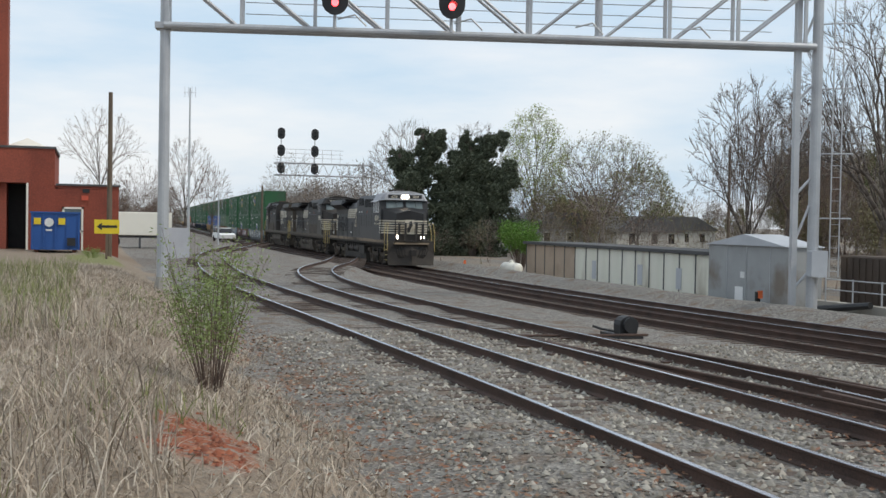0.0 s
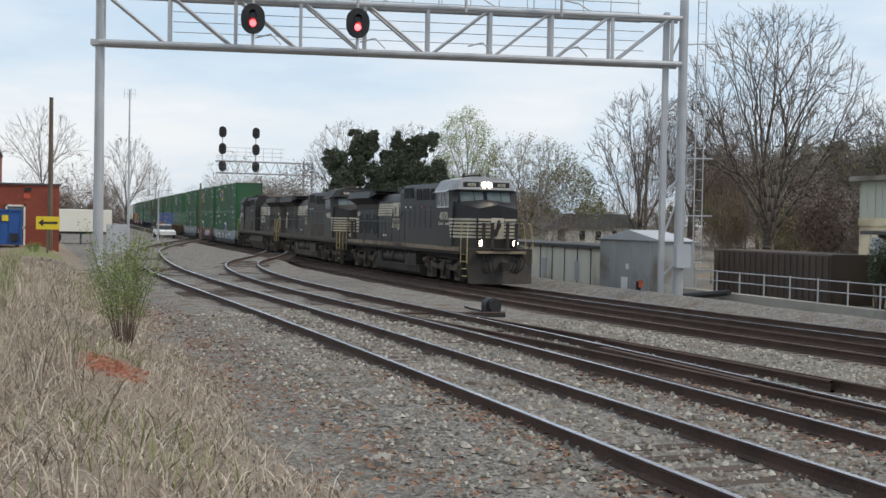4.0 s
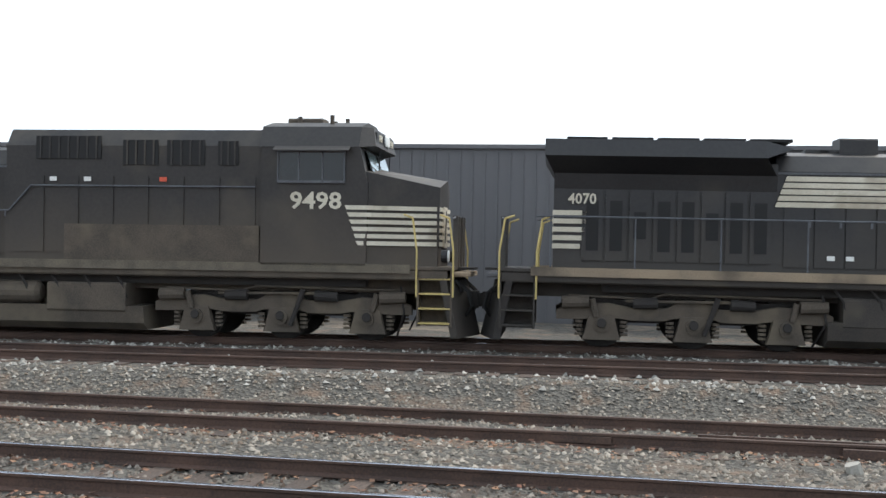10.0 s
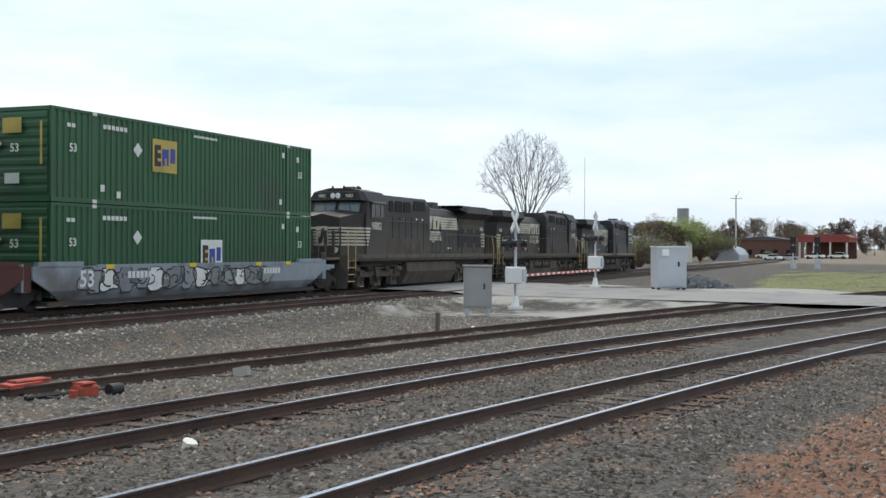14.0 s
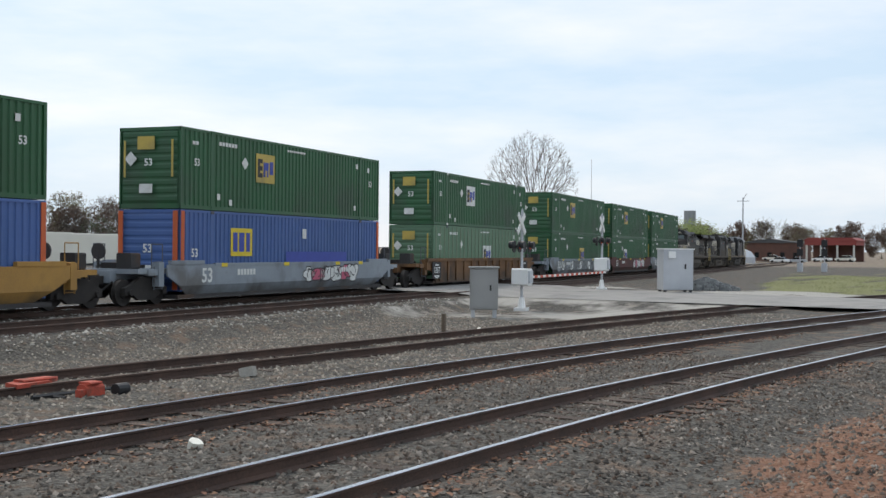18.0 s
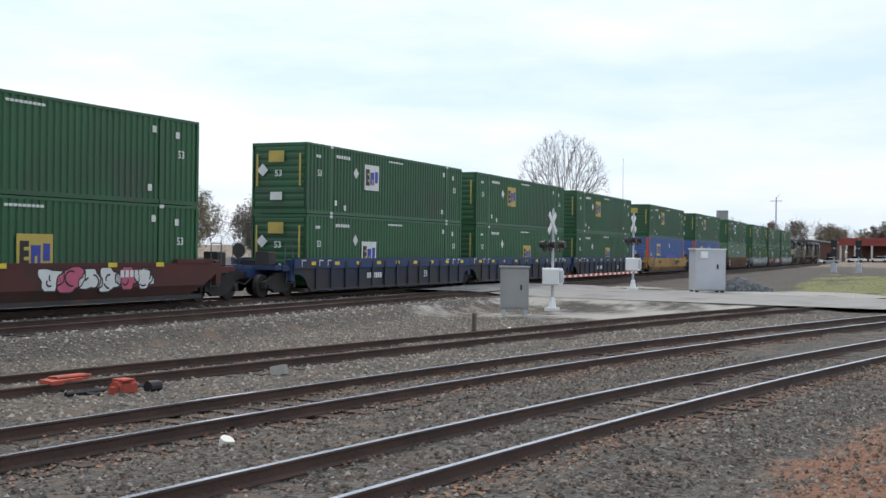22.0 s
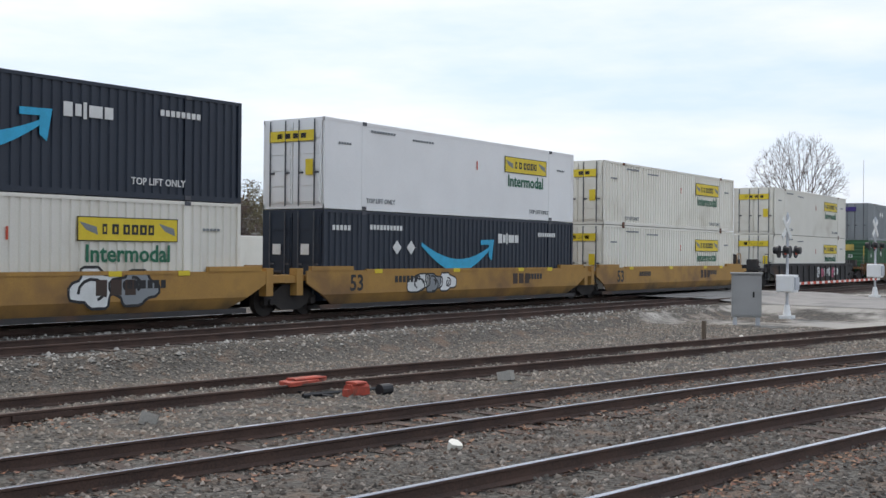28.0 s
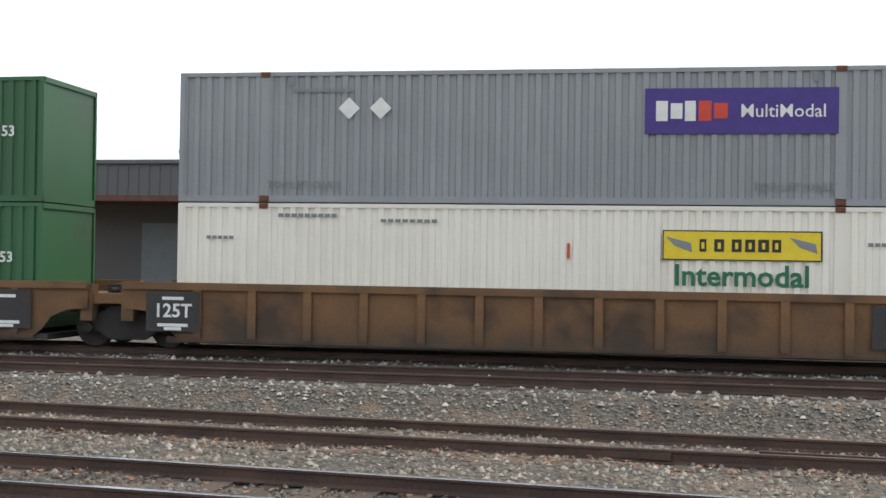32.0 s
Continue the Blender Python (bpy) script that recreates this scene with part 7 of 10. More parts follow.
FAR_TREES = [far_variant(900 + k) for k in range(7)]


def woods(name, label, line, height, n, depth=8.0, seed=0, mix=("grey", "brown", "bud"), low=0.4):
    """A belt of far trees along a line of points: one crown of many slivers for each kind of twig."""
    rng = random.Random(seed)
    root = thing(name, label, "woods", kind="stuff")
    store = {m: [] for m in mix}
    segs = [(Vector(a), Vector(b)) for a, b in zip(line, line[1:])]
    total = sum((b - a).length for a, b in segs)
    for i in range(n):
        s = rng.random() * total
        for a, b in segs:
            if s <= (b - a).length:
                break
            s -= (b - a).length
        p = a.lerp(b, min(1, s / (b - a).length)) + Vector((rng.uniform(-0.5, 0.5), rng.uniform(-0.5, 0.5), 0)) * depth
        h = height * (rng.uniform(0.7, 1.12) if rng.random() > low else rng.uniform(0.22, 0.5))
        kind = rng.choice(mix)
        q = rng.choice(FAR_TREES)
        ang, sx = rng.uniform(0, 6.28), h * rng.uniform(0.85, 1.25)
        c, s_ = math.cos(ang) * sx, math.sin(ang) * sx
        t = np.stack([q[..., 0] * c - q[..., 1] * s_ + p.x, q[..., 0] * s_ + q[..., 1] * c + p.y, q[..., 2] * h + p.z - 0.1], -1)
        store[kind].append(t)
        if kind == "pine":
            # leaf clumps round the twig ends
            e = np.repeat(t[rng.randrange(3)::(5 if kind == "bud" else 3), 2], 3 if kind == "pine" else 2, 0)
            e = e + np.random.default_rng(i).normal(0, h * 0.018, e.shape)
            m = len(e)
            r = np.random.default_rng(seed * 1000 + i)
            u, v = r.normal(0, 1, (m, 3)), r.normal(0, 1, (m, 3))
            z = h * (0.006 if kind == "bud" else 0.0075)
            store[kind].append(np.stack([e - u * z, e - v * z, e + u * z], 1))
    for k, lst in store.items():
        if lst:
            ob = pieces("crown", "", np.concatenate(lst), [(0, 1, 2)], 1, TWIG[k], "")
            ob.parent = root
    return root


def canopy(name, label, line, height, n, depth, size, mats, seed=0, specks=420, wide=0.36):
    """A belt of far crowns in one mass: each a lumpy egg of small pieces in the colour of its own kind."""
    rg = np.random.default_rng(seed)
    root = thing(name, label, "woods", kind="stuff")
    pts = np.array(line, float)
    at_ = np.concatenate([[0], np.cumsum(np.linalg.norm(np.diff(pts, axis=0), axis=1))])
    store = {m: [] for m in mats}
    for i in range(n):
        s = (i + rg.random()) / n * at_[-1]
        foot = np.array([np.interp(s, at_, pts[:, a]) for a in range(3)]) + np.append(rg.uniform(-0.5, 0.5, 2) * depth, 0)
        h = height * rg.uniform(0.62, 1.08)
        m = mats[rg.integers(len(mats))]
        k = int(specks * (1.5 if m == "pine" else 1.0))
        leafy = m in ("pine", "ivy", "olive", "bud_leaf", "spring")
        # clumps over a lumpy egg, the pieces gathered round them
        q = 60
        d = rg.normal(0, 1, (q, 3))
        d /= np.linalg.norm(d, axis=1)[:, None]
        knot = d * (0.76 + 0.14 * np.sin(d[:, :1] * 5 + i) * np.sin(d[:, 1:2] * 6 + 2 * i)) * rg.random((q, 1)) ** 0.22
        c = knot[rg.integers(0, q, k)] + np.clip(rg.normal(0, 0.075 if leafy else 0.11, (k, 3)), -0.16, 0.16)
        c = foot + c * np.array([h * wide, h * wide, h * 0.46]) + np.array([0, 0, h * 0.54])
        u = rg.normal(0, 1, (k, 3)) + np.array([0, 0, 0.6]) * (m in ("grey", "dim", "brown", "bud"))
        u /= np.linalg.norm(u, axis=1)[:, None]
        v = np.cross(u, rg.normal(0, 1, (k, 3)))
        v /= np.linalg.norm(v, axis=1)[:, None]
        thin = 0.3 if m in ("grey", "dim", "brown", "bud") else 0.7
        a, b = u * size * rg.uniform(0.6, 1.5, (k, 1)), v * size * thin * rg.uniform(0.5, 1.2, (k, 1))
        store[m].append(np.stack([c - a, c - b * 1.6, c + a], 1))
    for m, lst in store.items():
        if lst:
            ob = pieces("crown", "", np.concatenate(lst), [(0, 1, 2)], 1, TWIG[m], "")
            ob.parent = root
    return root


def shrub(name, label, at, height, width, seed, n=60, twig="brown", leaves=300, leaf=0.06, leafmat="bright", category="bush", stem=0.012, low=0.5):
    rng = random.Random(seed)
    root = thing(name, label, category, at=Matrix.Translation(at))
    stems, fol = Mesh(), Mesh()
    for i in range(n):
        a, t = rng.uniform(0, 2 * math.pi), rng.random() ** 0.6
        top = Vector((math.cos(a) * width * 0.5 * t, math.sin(a) * width * 0.5 * t, height * rng.uniform(0.6, 1.0)))
        foot = Vector((math.cos(a) * 0.08, math.sin(a) * 0.08, -0.1))
        mid = foot.lerp(top, 0.5) + Vector((rng.uniform(-0.08, 0.08), rng.uniform(-0.08, 0.08), 0.1)) * width
        stems.rod(foot, mid, stem, stem * 0.7, 4).rod(mid, top, stem * 0.7, stem * 0.35, 3)
        for k in range(leaves // n):
            h = low + (1 - low) * rng.random()
            c = (mid.lerp(top, h * 2 - 1) if h > 0.5 else foot.lerp(mid, h * 2)) + Vector((rng.gauss(0, 0.05), rng.gauss(0, 0.05), rng.gauss(0, 0.05))) * width
            u = Vector((rng.uniform(-1, 1), rng.uniform(-1, 1), rng.uniform(-0.3, 1))).normalized() * leaf
            v = u.orthogonal().normalized() * leaf * 0.35
            fol.poly([c - u, c - v, c + u, c + v], [(0, 1, 2, 3)])
    part("twigwork", stems, TWIG[twig], root)
    if leaves:
        part("foliage", fol, TWIG[leafmat], root)
    return root


def gz(x, y):
    return float(ground_z(x, y))


# ---- the signal bridge over the tracks ----
def signal_head(root, y, x, z, tall, lamps, lit, w=0.9):
    """A dark rounded backplate with hooded lamps, looking along +x."""
    head = thing("signal_head", "", "")
    head.parent = root
    ring, r = [], w / 2
    for k in range(9):
        a = math.pi * k / 8
        ring.append((y + r * math.cos(a), z + (tall / 2 - r) * 1.0 + r * math.sin(a)))
    for k in range(9):
        a = math.pi + math.pi * k / 8
        ring.append((y + r * math.cos(a), z - (tall / 2 - r) + r * math.sin(a)))
    part("backplate", Mesh().prism(ring, x, x + 0.05), "black", head)
    part("lamp_case", Mesh().box(x - 0.25, x, y - 0.17, y + 0.17, z - tall * 0.38, z + tall * 0.38, 0.04), "black", head)
    for i in range(lamps):
        zz = z + (i - (lamps - 1) / 2) * (tall * 0.27)
        hood = Mesh()
        for k in range(7):
            a0, a1 = math.pi * (k - 0.5) / 7, math.pi * (k + 0.5) / 7
            hood.poly([(x + d, y + 0.14 * math.cos(a), zz + 0.14 * math.sin(a)) for d in (0.05, 0.36) for a in (a0, a1)], [(0, 2, 3, 1)])
        part("hood", hood, "black", head)
        on = i == lit
        part("lens", Mesh().rod((x + 0.05, y, zz), (x + 0.075, y, zz), 0.125, 0.12, 14), "redlamp" if on else "darkglass", head, "glowing red lens" if on else "")


def signal_bridge():
    root = thing("signal_bridge", "galvanized truss signal bridge with eight dark signal heads", "signal bridge", at=Matrix.Translation((-106.3, 2.35, 0)) @ Matrix.Rotation(radians(-11.5), 4, "Z") @ Matrix.Diagonal((1, 0.93, 1, 1)) @ Matrix.Translation((105.0, -2.3, 0)))
    X, y0, y1, zb, zt = -105.0, 2.3, 25.3, 8.4, 10.15
    part("left_post", Mesh().rod((X, y0, -0.5), (X, y0, 10.6), 0.2, 0.17, 14), "steel", root)
    part("post_foot", Mesh().box(X - 0.4, X + 0.4, y0 - 0.4, y0 + 0.4, -0.5, -0.2).rod((X, y0, -0.2), (X, y0, 0.3), 0.32, 0.22, 12), "concrete", root)
    for z in (zb, zt):
        part("bracket", Mesh().box(X - 0.3, X + 0.3, y0 - 0.32, y0 + 0.2, z - 0.1, z + 0.1), "steel", root)
    for dx in (-0.28, 0.28):
        part("bottom_chord", Mesh().rod((X + dx, y0, zb), (X + dx, y1 + 0.3, zb), 0.11, 0.11, 10), "steel", root)
        part("top_chord", Mesh().rod((X + dx, y0, zt), (X + dx, y1 + 0.3, zt), 0.10, 0.10, 10), "steel", root)
        n = 9
        for i in range(n + 1):
            y = y0 + 0.1 + (y1 - y0 - 0.2) * i / n
            part("truss_post", Mesh().box(X + dx - 0.045, X + dx + 0.045, y - 0.06, y + 0.06, zb, zt), "steel", root)
            if i < n:
                ya, yb = (y, y + (y1 - y0) / n)
                za, zc = (zt, zb) if i < n / 2 else (zb, zt)
                part("diagonal", Mesh().rod((X + dx, ya + 0.1, za), (X + dx, yb - 0.1, zc), 0.055, 0.055, 7), "steel", root)
    for i in range(12):
        y = y0 + 1 + (y1 - y0 - 2) * i / 11
        part("cross_tie", Mesh().rod((X - 0.28, y, zb), (X + 0.28, y, zb), 0.035, 0.035, 6), "steel", root)
    part("walkway_deck", Mesh().box(X - 1.1, X - 0.35, 5.0, y1 - 1.0, zt + 0.02, zt + 0.07), "steel", root)
    for yy in np.arange(5.0, 24.4, 1.2):
        part("railing_post", Mesh().rod((X - 1.1, yy, zt), (X - 1.1, yy, zt + 1.15), 0.022, 0.022, 5), "steel", root)
    for z in (0.4, 0.78, 1.15):
        part("railing_bar", Mesh().rod((X - 1.1, 5.0, zt + z), (X - 1.1, 24.3, zt + z), 0.02, 0.02, 5), "steel", root)
        part("railing_bar", Mesh().rod((X - 0.65, 5.0, zb + 0.2 + z), (X - 0.65, 24.3, zb + 0.2 + z), 0.015, 0.015, 5), "steel", root)
    for y, heads in ((8.15, ((9.35, 1.1, 2, 0), (11.5, 1.3, 3, 0), (13.05, 0.85, 1, 0))), (12.2, ((9.35, 1.1, 2, 0), (11.5, 1.3, 3, 0), (13.05, 0.85, 1, 0))), (16.5, ((11.55, 1.3, 3, -1), (13.35, 1.3, 3, -1))), (20.4, ((11.4, 0.85, 1, -1), (13.5, 1.3, 3, -1)))):
        mast = part("mast", Mesh().rod((X + 0.7, y, zb if len(heads) == 3 else zt - 0.2), (X + 0.7, y, heads[-1][0] - 0.3), 0.06, 0.05, 8), "steel", root)
        for z, tall, lamps, lit in heads:
            signal_head(root, y, X + 0.85, z, tall, lamps, lit, 0.92 if tall > 1 else 0.88)
        for z in (zt + 1.2, zt + 2.2):
            part("platform_rail", Mesh().path([(X + 0.1, y - 1.0, z - 1.1), (X + 0.1, y - 1.0, z), (X + 0.1, y + 0.1, z)], 0.025), "steel", root)
        part("cable", Mesh().path([(X + 0.7, y + 0.1, zb + 0.3), (X + 0.75, y + 0.7, zb + 0.45), (X + 0.7, y + 1.1, zb + 0.1)], 0.03), "steel", root)
        part("cable", Mesh().path([(X + 0.7, y + 0.1, zt + 0.4), (X + 0.75, y + 0.7, zt + 0.3), (X + 0.7, y + 1.2, zt + 0.05)], 0.03), "steel", root)
    # the tower on the far side
    part("tower_post", Mesh().rod((X, y1 + 0.5, -1.0), (X, y1 + 0.5, 10.9), 0.21, 0.18, 14), "steel", root)
    part("tower_leg", Mesh().box(X - 0.12, X + 0.12, y1 - 0.35, y1 - 0.15, -1.0, 10.4), "steel", root)
    for i in range(6):
        z = 0.2 + i * 1.6
        part("tower_brace", Mesh().rod((X, y1 - 0.2, z), (X, y1 + 0.4, z + (1.4 if i % 2 else 0.6)), 0.05, 0.05, 6), "steel", root)
    for dy in (1.0, 1.35):
        part("ladder_rail", Mesh().rod((X + 0.3, y1 + dy, 0.6), (X + 0.3, y1 + dy, 11.2), 0.025, 0.025, 6), "steel", root)
    for i in range(26):
        part("ladder_rung", Mesh().rod((X + 0.3, y1 + 1.0, 0.8 + i * 0.4), (X + 0.3, y1 + 1.35, 0.8 + i * 0.4), 0.012, 0.012, 4), "steel", root)
    for z in (2.6, 4.8, 7.0, 9.2):
        part("ladder_stay", Mesh().path([(X, y1 + 0.5, z), (X + 0.3, y1 + 1.0, z), (X + 0.5, y1 + 1.7, z)], 0.025), "steel", root)
    part("relay_case", Mesh().box(X + 0.2, X + 0.6, y1 + 0.2, y1 + 0.8, 0.6, 1.5, 0.03), "alu", root)
    part("tower_foot", Mesh().box(X - 0.8, X + 0.8, y1 - 0.6, y1 + 1.3, -1.3, -0.7), "concrete", root)


signal_bridge()


def far_signal_bridge():
    root = thing("signal_bridge", "distant cantilever signal bridge with six dark heads", "signal bridge")
    X = -260.0
    for z in (9.6, 11.6):
        for dx in (-0.7, 0.7):
            part("chord", Mesh().rod((X + dx, 29.5, z), (X + dx, 46, z), 0.12, 0.12, 6), "steel", root)
    for i in range(17):
        y = 29.5 + i
        part("truss_bar", Mesh().rod((X + 0.7, y, 9.6 if i % 2 else 11.6), (X + 0.7, y + 1, 11.6 if i % 2 else 9.6), 0.06, 0.06, 5), "steel", root)
    for dy in (44.5, 46.0):
        part("post", Mesh().rod((X, dy, -1.0), (X, dy, 12), 0.22, 0.2, 8), "steel", root)
    for z in (12.5, 13.2, 13.9):
        part("railing_bar", Mesh().rod((X, 29.8, z), (X, 41, z), 0.04, 0.04, 4), "steel", root)
    for y in np.arange(30, 41, 1.5):
        part("railing_post", Mesh().rod((X, y, 11.6), (X, y, 13.9), 0.035, 0.035, 4), "steel", root)
    for y in (30.4, 36.0):
        part("mast", Mesh().rod((X + 0.9, y, 9.6), (X + 0.9, y, 16.2), 0.1, 0.09, 6), "steel", root)
        for z, t in ((10.7, 1.8), (13.6, 1.9), (16.4, 1.9)):
            signal_head(root, y, X + 1.0, z, t, 2, -1, 1.25)


far_signal_bridge()


# ---- the west side: brick depot, bin, signs, poles ----
def bricks(root, x, y0, y1, z0, z1, seed):
    """Courses of brick proud of the wall, as one joined mesh."""
    rng, m = random.Random(seed), Mesh()
    z, k = z0, 0
    while z < z1 - 0.05:
        y = y0 + (0.11 if k % 2 else 0.0)
        while y < y1 - 0.1:
            m.box(x, x + rng.uniform(0.004, 0.012), y + 0.005, min(y1, y + 0.215), z + 0.005, z + 0.068)
            y += 0.225
        z, k = z + 0.078, k + 1
    tagged(part("brickwork", m, MAT["brick"], root), kind="stuff")


def brick_depot():
    root = thing("brick_building", "red brick building with a taller bay and a dark doorway", "building")
    X = -132.0
    part("low_wall", Mesh().box(X - 9, X, -1.65, 1.6, -0.7, 3.8), "brick", root)
    part("tall_wall", Mesh().box(X - 9.2, X + 0.06, -2.98, -1.65, -0.7, 5.7), "brick", root)
    part("tall_wall", Mesh().box(X - 9.2, X + 0.06, -12.0, -2.98, 3.9, 5.7), "brick", root)
    part("back_wall", Mesh().box(X - 9.2, X - 8.9, -12.0, -2.98, -0.7, 5.7), "brick", root)
    part("side_wall", Mesh().box(X - 9.2, X, -12.3, -11.9, -0.7, 5.7), "brick", root)
    part("tower_stack", Mesh().box(X - 2.0, X - 0.4, -6.0, -4.05, 0, 16.0), "brick", root)
    part("coping", Mesh().box(X - 9.3, X + 0.12, -12.2, -1.6, 5.7, 5.82), "roofdark", root)
    part("coping", Mesh().box(X - 9.1, X + 0.08, -1.58, 1.68, 3.8, 3.9), "roofdark", root)
    part("roof", Mesh().box(X - 9, X, -12, -1.65, 5.5, 5.62).box(X - 9, X, -1.6, 1.6, 3.6, 3.7), "roofdark", root)
    part("skylight", Mesh().poly([(X - 3, -4.2, 5.82), (X - 1, -4.2, 5.82), (X - 1, -2.0, 5.82), (X - 3, -2.0, 5.82), (X - 2, -3.1, 6.35)], [(0, 1, 4), (1, 2, 4), (2, 3, 4), (3, 0, 4)]), "white", root)
    part("doorway_trim", Mesh().box(X + 0.02, X + 0.12, -3.05, -2.95, -0.5, 3.9), "white", root)
    # an added black sheet stands in for the shade inside the doorway
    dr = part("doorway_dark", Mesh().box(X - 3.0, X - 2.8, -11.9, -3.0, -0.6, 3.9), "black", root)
    wf = part("window_frame", Mesh().box(X, X + 0.09, -1.25, -1.15, 1.4, 2.68).box(X, X + 0.09, -0.3, -0.2, 0.3, 2.68).box(X, X + 0.09, -1.25, -0.2, 2.58, 2.68).box(X, X + 0.09, -1.25, -0.2, 1.35, 1.45), "white", root, "white window frame")
    part("pane", Mesh().box(X + 0.01, X + 0.03, -1.15, -0.3, 1.45, 2.58), "cglass", wf)
    part("wall_plate", Mesh().box(X + 0.0, X + 0.05, -0.3, 0.05, 3.05, 3.3), "orangered", root)
    part("vent", Mesh().box(X, X + 0.05, -0.25, 0.1, 3.45, 3.65), "black", root)
    bricks(root, X + 0.001, -1.6, 1.58, -0.5, 3.78, 1)
    bricks(root, X + 0.061, -2.95, -1.66, -0.5, 5.68, 2)


brick_depot()


def recycling_bin():
    root = thing("dumpster", "blue steel recycling dumpster with yellow and white stickers", "dumpster", at=Matrix.Translation((-129.0, -1.5, gz(-129, -1.5) - 0.05)))
    part("body", Mesh().prism([(-1.15, 0.15), (1.15, 0.15), (1.15, 1.95), (-1.15, 1.95)], -0.7, 0.7), "binblue", root)
    for y in (-1.1, -0.55, 0.0, 0.55, 1.1):
        part("rib", Mesh().box(0.7, 0.76, y - 0.04, y + 0.04, 0.15, 1.95), "binblue", root)
    part("lid", Mesh().box(-0.75, 0.78, -1.2, 1.2, 1.95, 2.03), "binblue", root)
    for y in (-0.85, 0.3):
        part("sticker", Mesh().box(0.765, 0.775, y - 0.16, y + 0.16, 1.4, 1.72), "yellow", root)
    part("emblem", Mesh().rod((0.765, -0.3, 1.5), (0.778, -0.3, 1.5), 0.22, 0.22, 14), "letter", root)
    part("lettering_bar", Mesh().box(0.765, 0.775, -0.45, -0.15, 1.08, 1.16), "letter", root)
    part("pocket", Mesh().box(0.6, 0.85, 0.55, 0.95, 0.35, 0.75), "black", root)
    for y in (-0.9, 0.9):
        part("skid", Mesh().box(-0.6, 0.6, y - 0.1, y + 0.1, -0.05, 0.15), "rust", root)


recycling_bin()


def arrow_sign():
    root = thing("arrow_sign", "yellow road sign with a black left-pointing arrow", "road sign")
    x = -124.0
    part("post", Mesh().box(x - 0.05, x, 0.82, 0.92, gz(x, 0.87) - 0.3, 2.06), "wood", root)
    s = part("panel", Mesh().box(x, x + 0.02, 0.32, 1.44, 1.42, 2.07), "yellow", root)
    part("arrow", Mesh().prism([(0.42, 1.75), (0.66, 1.93), (0.66, 1.81), (1.34, 1.81), (1.34, 1.69), (0.66, 1.69), (0.66, 1.57)], x + 0.02, x + 0.028), "black", s)


arrow_sign()


def pole(name, label, x, y, h, r=0.13, mat="wood", arm=0.0, category="pole", arms=1):
    root = thing(name, label, category)
    z = gz(x, y)
    part("shaft", Mesh().rod((x, y, z - 0.4), (x, y, z + h), r, r * 0.7, 8), mat, root)
    for i in range(arms if arm else 0):
        part("crossarm", Mesh().box(x - arm, x + arm, y - 0.06, y + 0.06, z + h - 0.35 - i * 0.7, z + h - 0.22 - i * 0.7), mat, root)
        for s in (-1, -0.5, 0.5, 1):
            part("insulator", Mesh().rod((x + s * arm * 0.92, y, z + h - 0.22 - i * 0.7), (x + s * arm * 0.92, y, z + h - 0.05 - i * 0.7), 0.05, 0.03, 6), "alu", root)
    return root


pole("utility_pole", "weathered wooden utility pole", -126.0, 1.02, 7.9, 0.14)
pole("utility_pole", "tall thin wooden pole beyond the trees", -160.0, 55.0, 10.5, 0.16)
pole("utility_pole", "reddish-brown wooden pole in front of the warehouse", -86.94, 25.5, 6.55, 0.15, "redpole")
pole("utility_pole", "wooden utility pole with a short crossarm", -230.0, 44.0, 13.0, 0.2, "wood", 1.0)
pole("utility_pole", "distant wooden pole beside the yard", -178.0, 15.8, 6.2, 0.12)
pole("utility_pole", "wooden utility pole with two crossarms", 58.0, 86.0, 8.6, 0.16, "wood", 1.3, arms=2)
ANT = thing("radio_mast", "slim grey mast with a comb antenna on top", "antenna mast")
part("shaft", Mesh().rod((-170, 8.35, -0.5), (-170, 8.35, 13.4), 0.13, 0.06, 8), "steel", ANT)
for k in range(4):
    part("element", Mesh().rod((-170, 7.9 + k * 0.3, 12.6), (-170, 7.9 + k * 0.3, 13.5), 0.02, 0.02, 4), "steel", ANT)
part("crossbar", Mesh().rod((-170, 7.8, 13.0), (-170, 8.95, 13.0), 0.02, 0.02, 4), "steel", ANT)


def lamp_post(x, y, h, seed=0):
    root = thing("street_lamp", "grey street lamp with a short arm", "street lamp")
    z = gz(x, y)
    part("shaft", Mesh().rod((x, y, z - 0.2), (x, y, z + h), 0.09, 0.06, 8), "steel", root)
    part("arm", Mesh().rod((x, y, z + h - 0.05), (x + 0.5, y + 0.9, z + h), 0.03, 0.03, 5), "steel", root)
    part("lamp_housing", Mesh().box(x + 0.35, x + 0.65, y + 0.7, y + 1.3, z + h - 0.06, z + h + 0.06), "alu", root)


lamp_post(-185, 12.5, 5.2)
lamp_post(70.5, 58.0, 9.2)


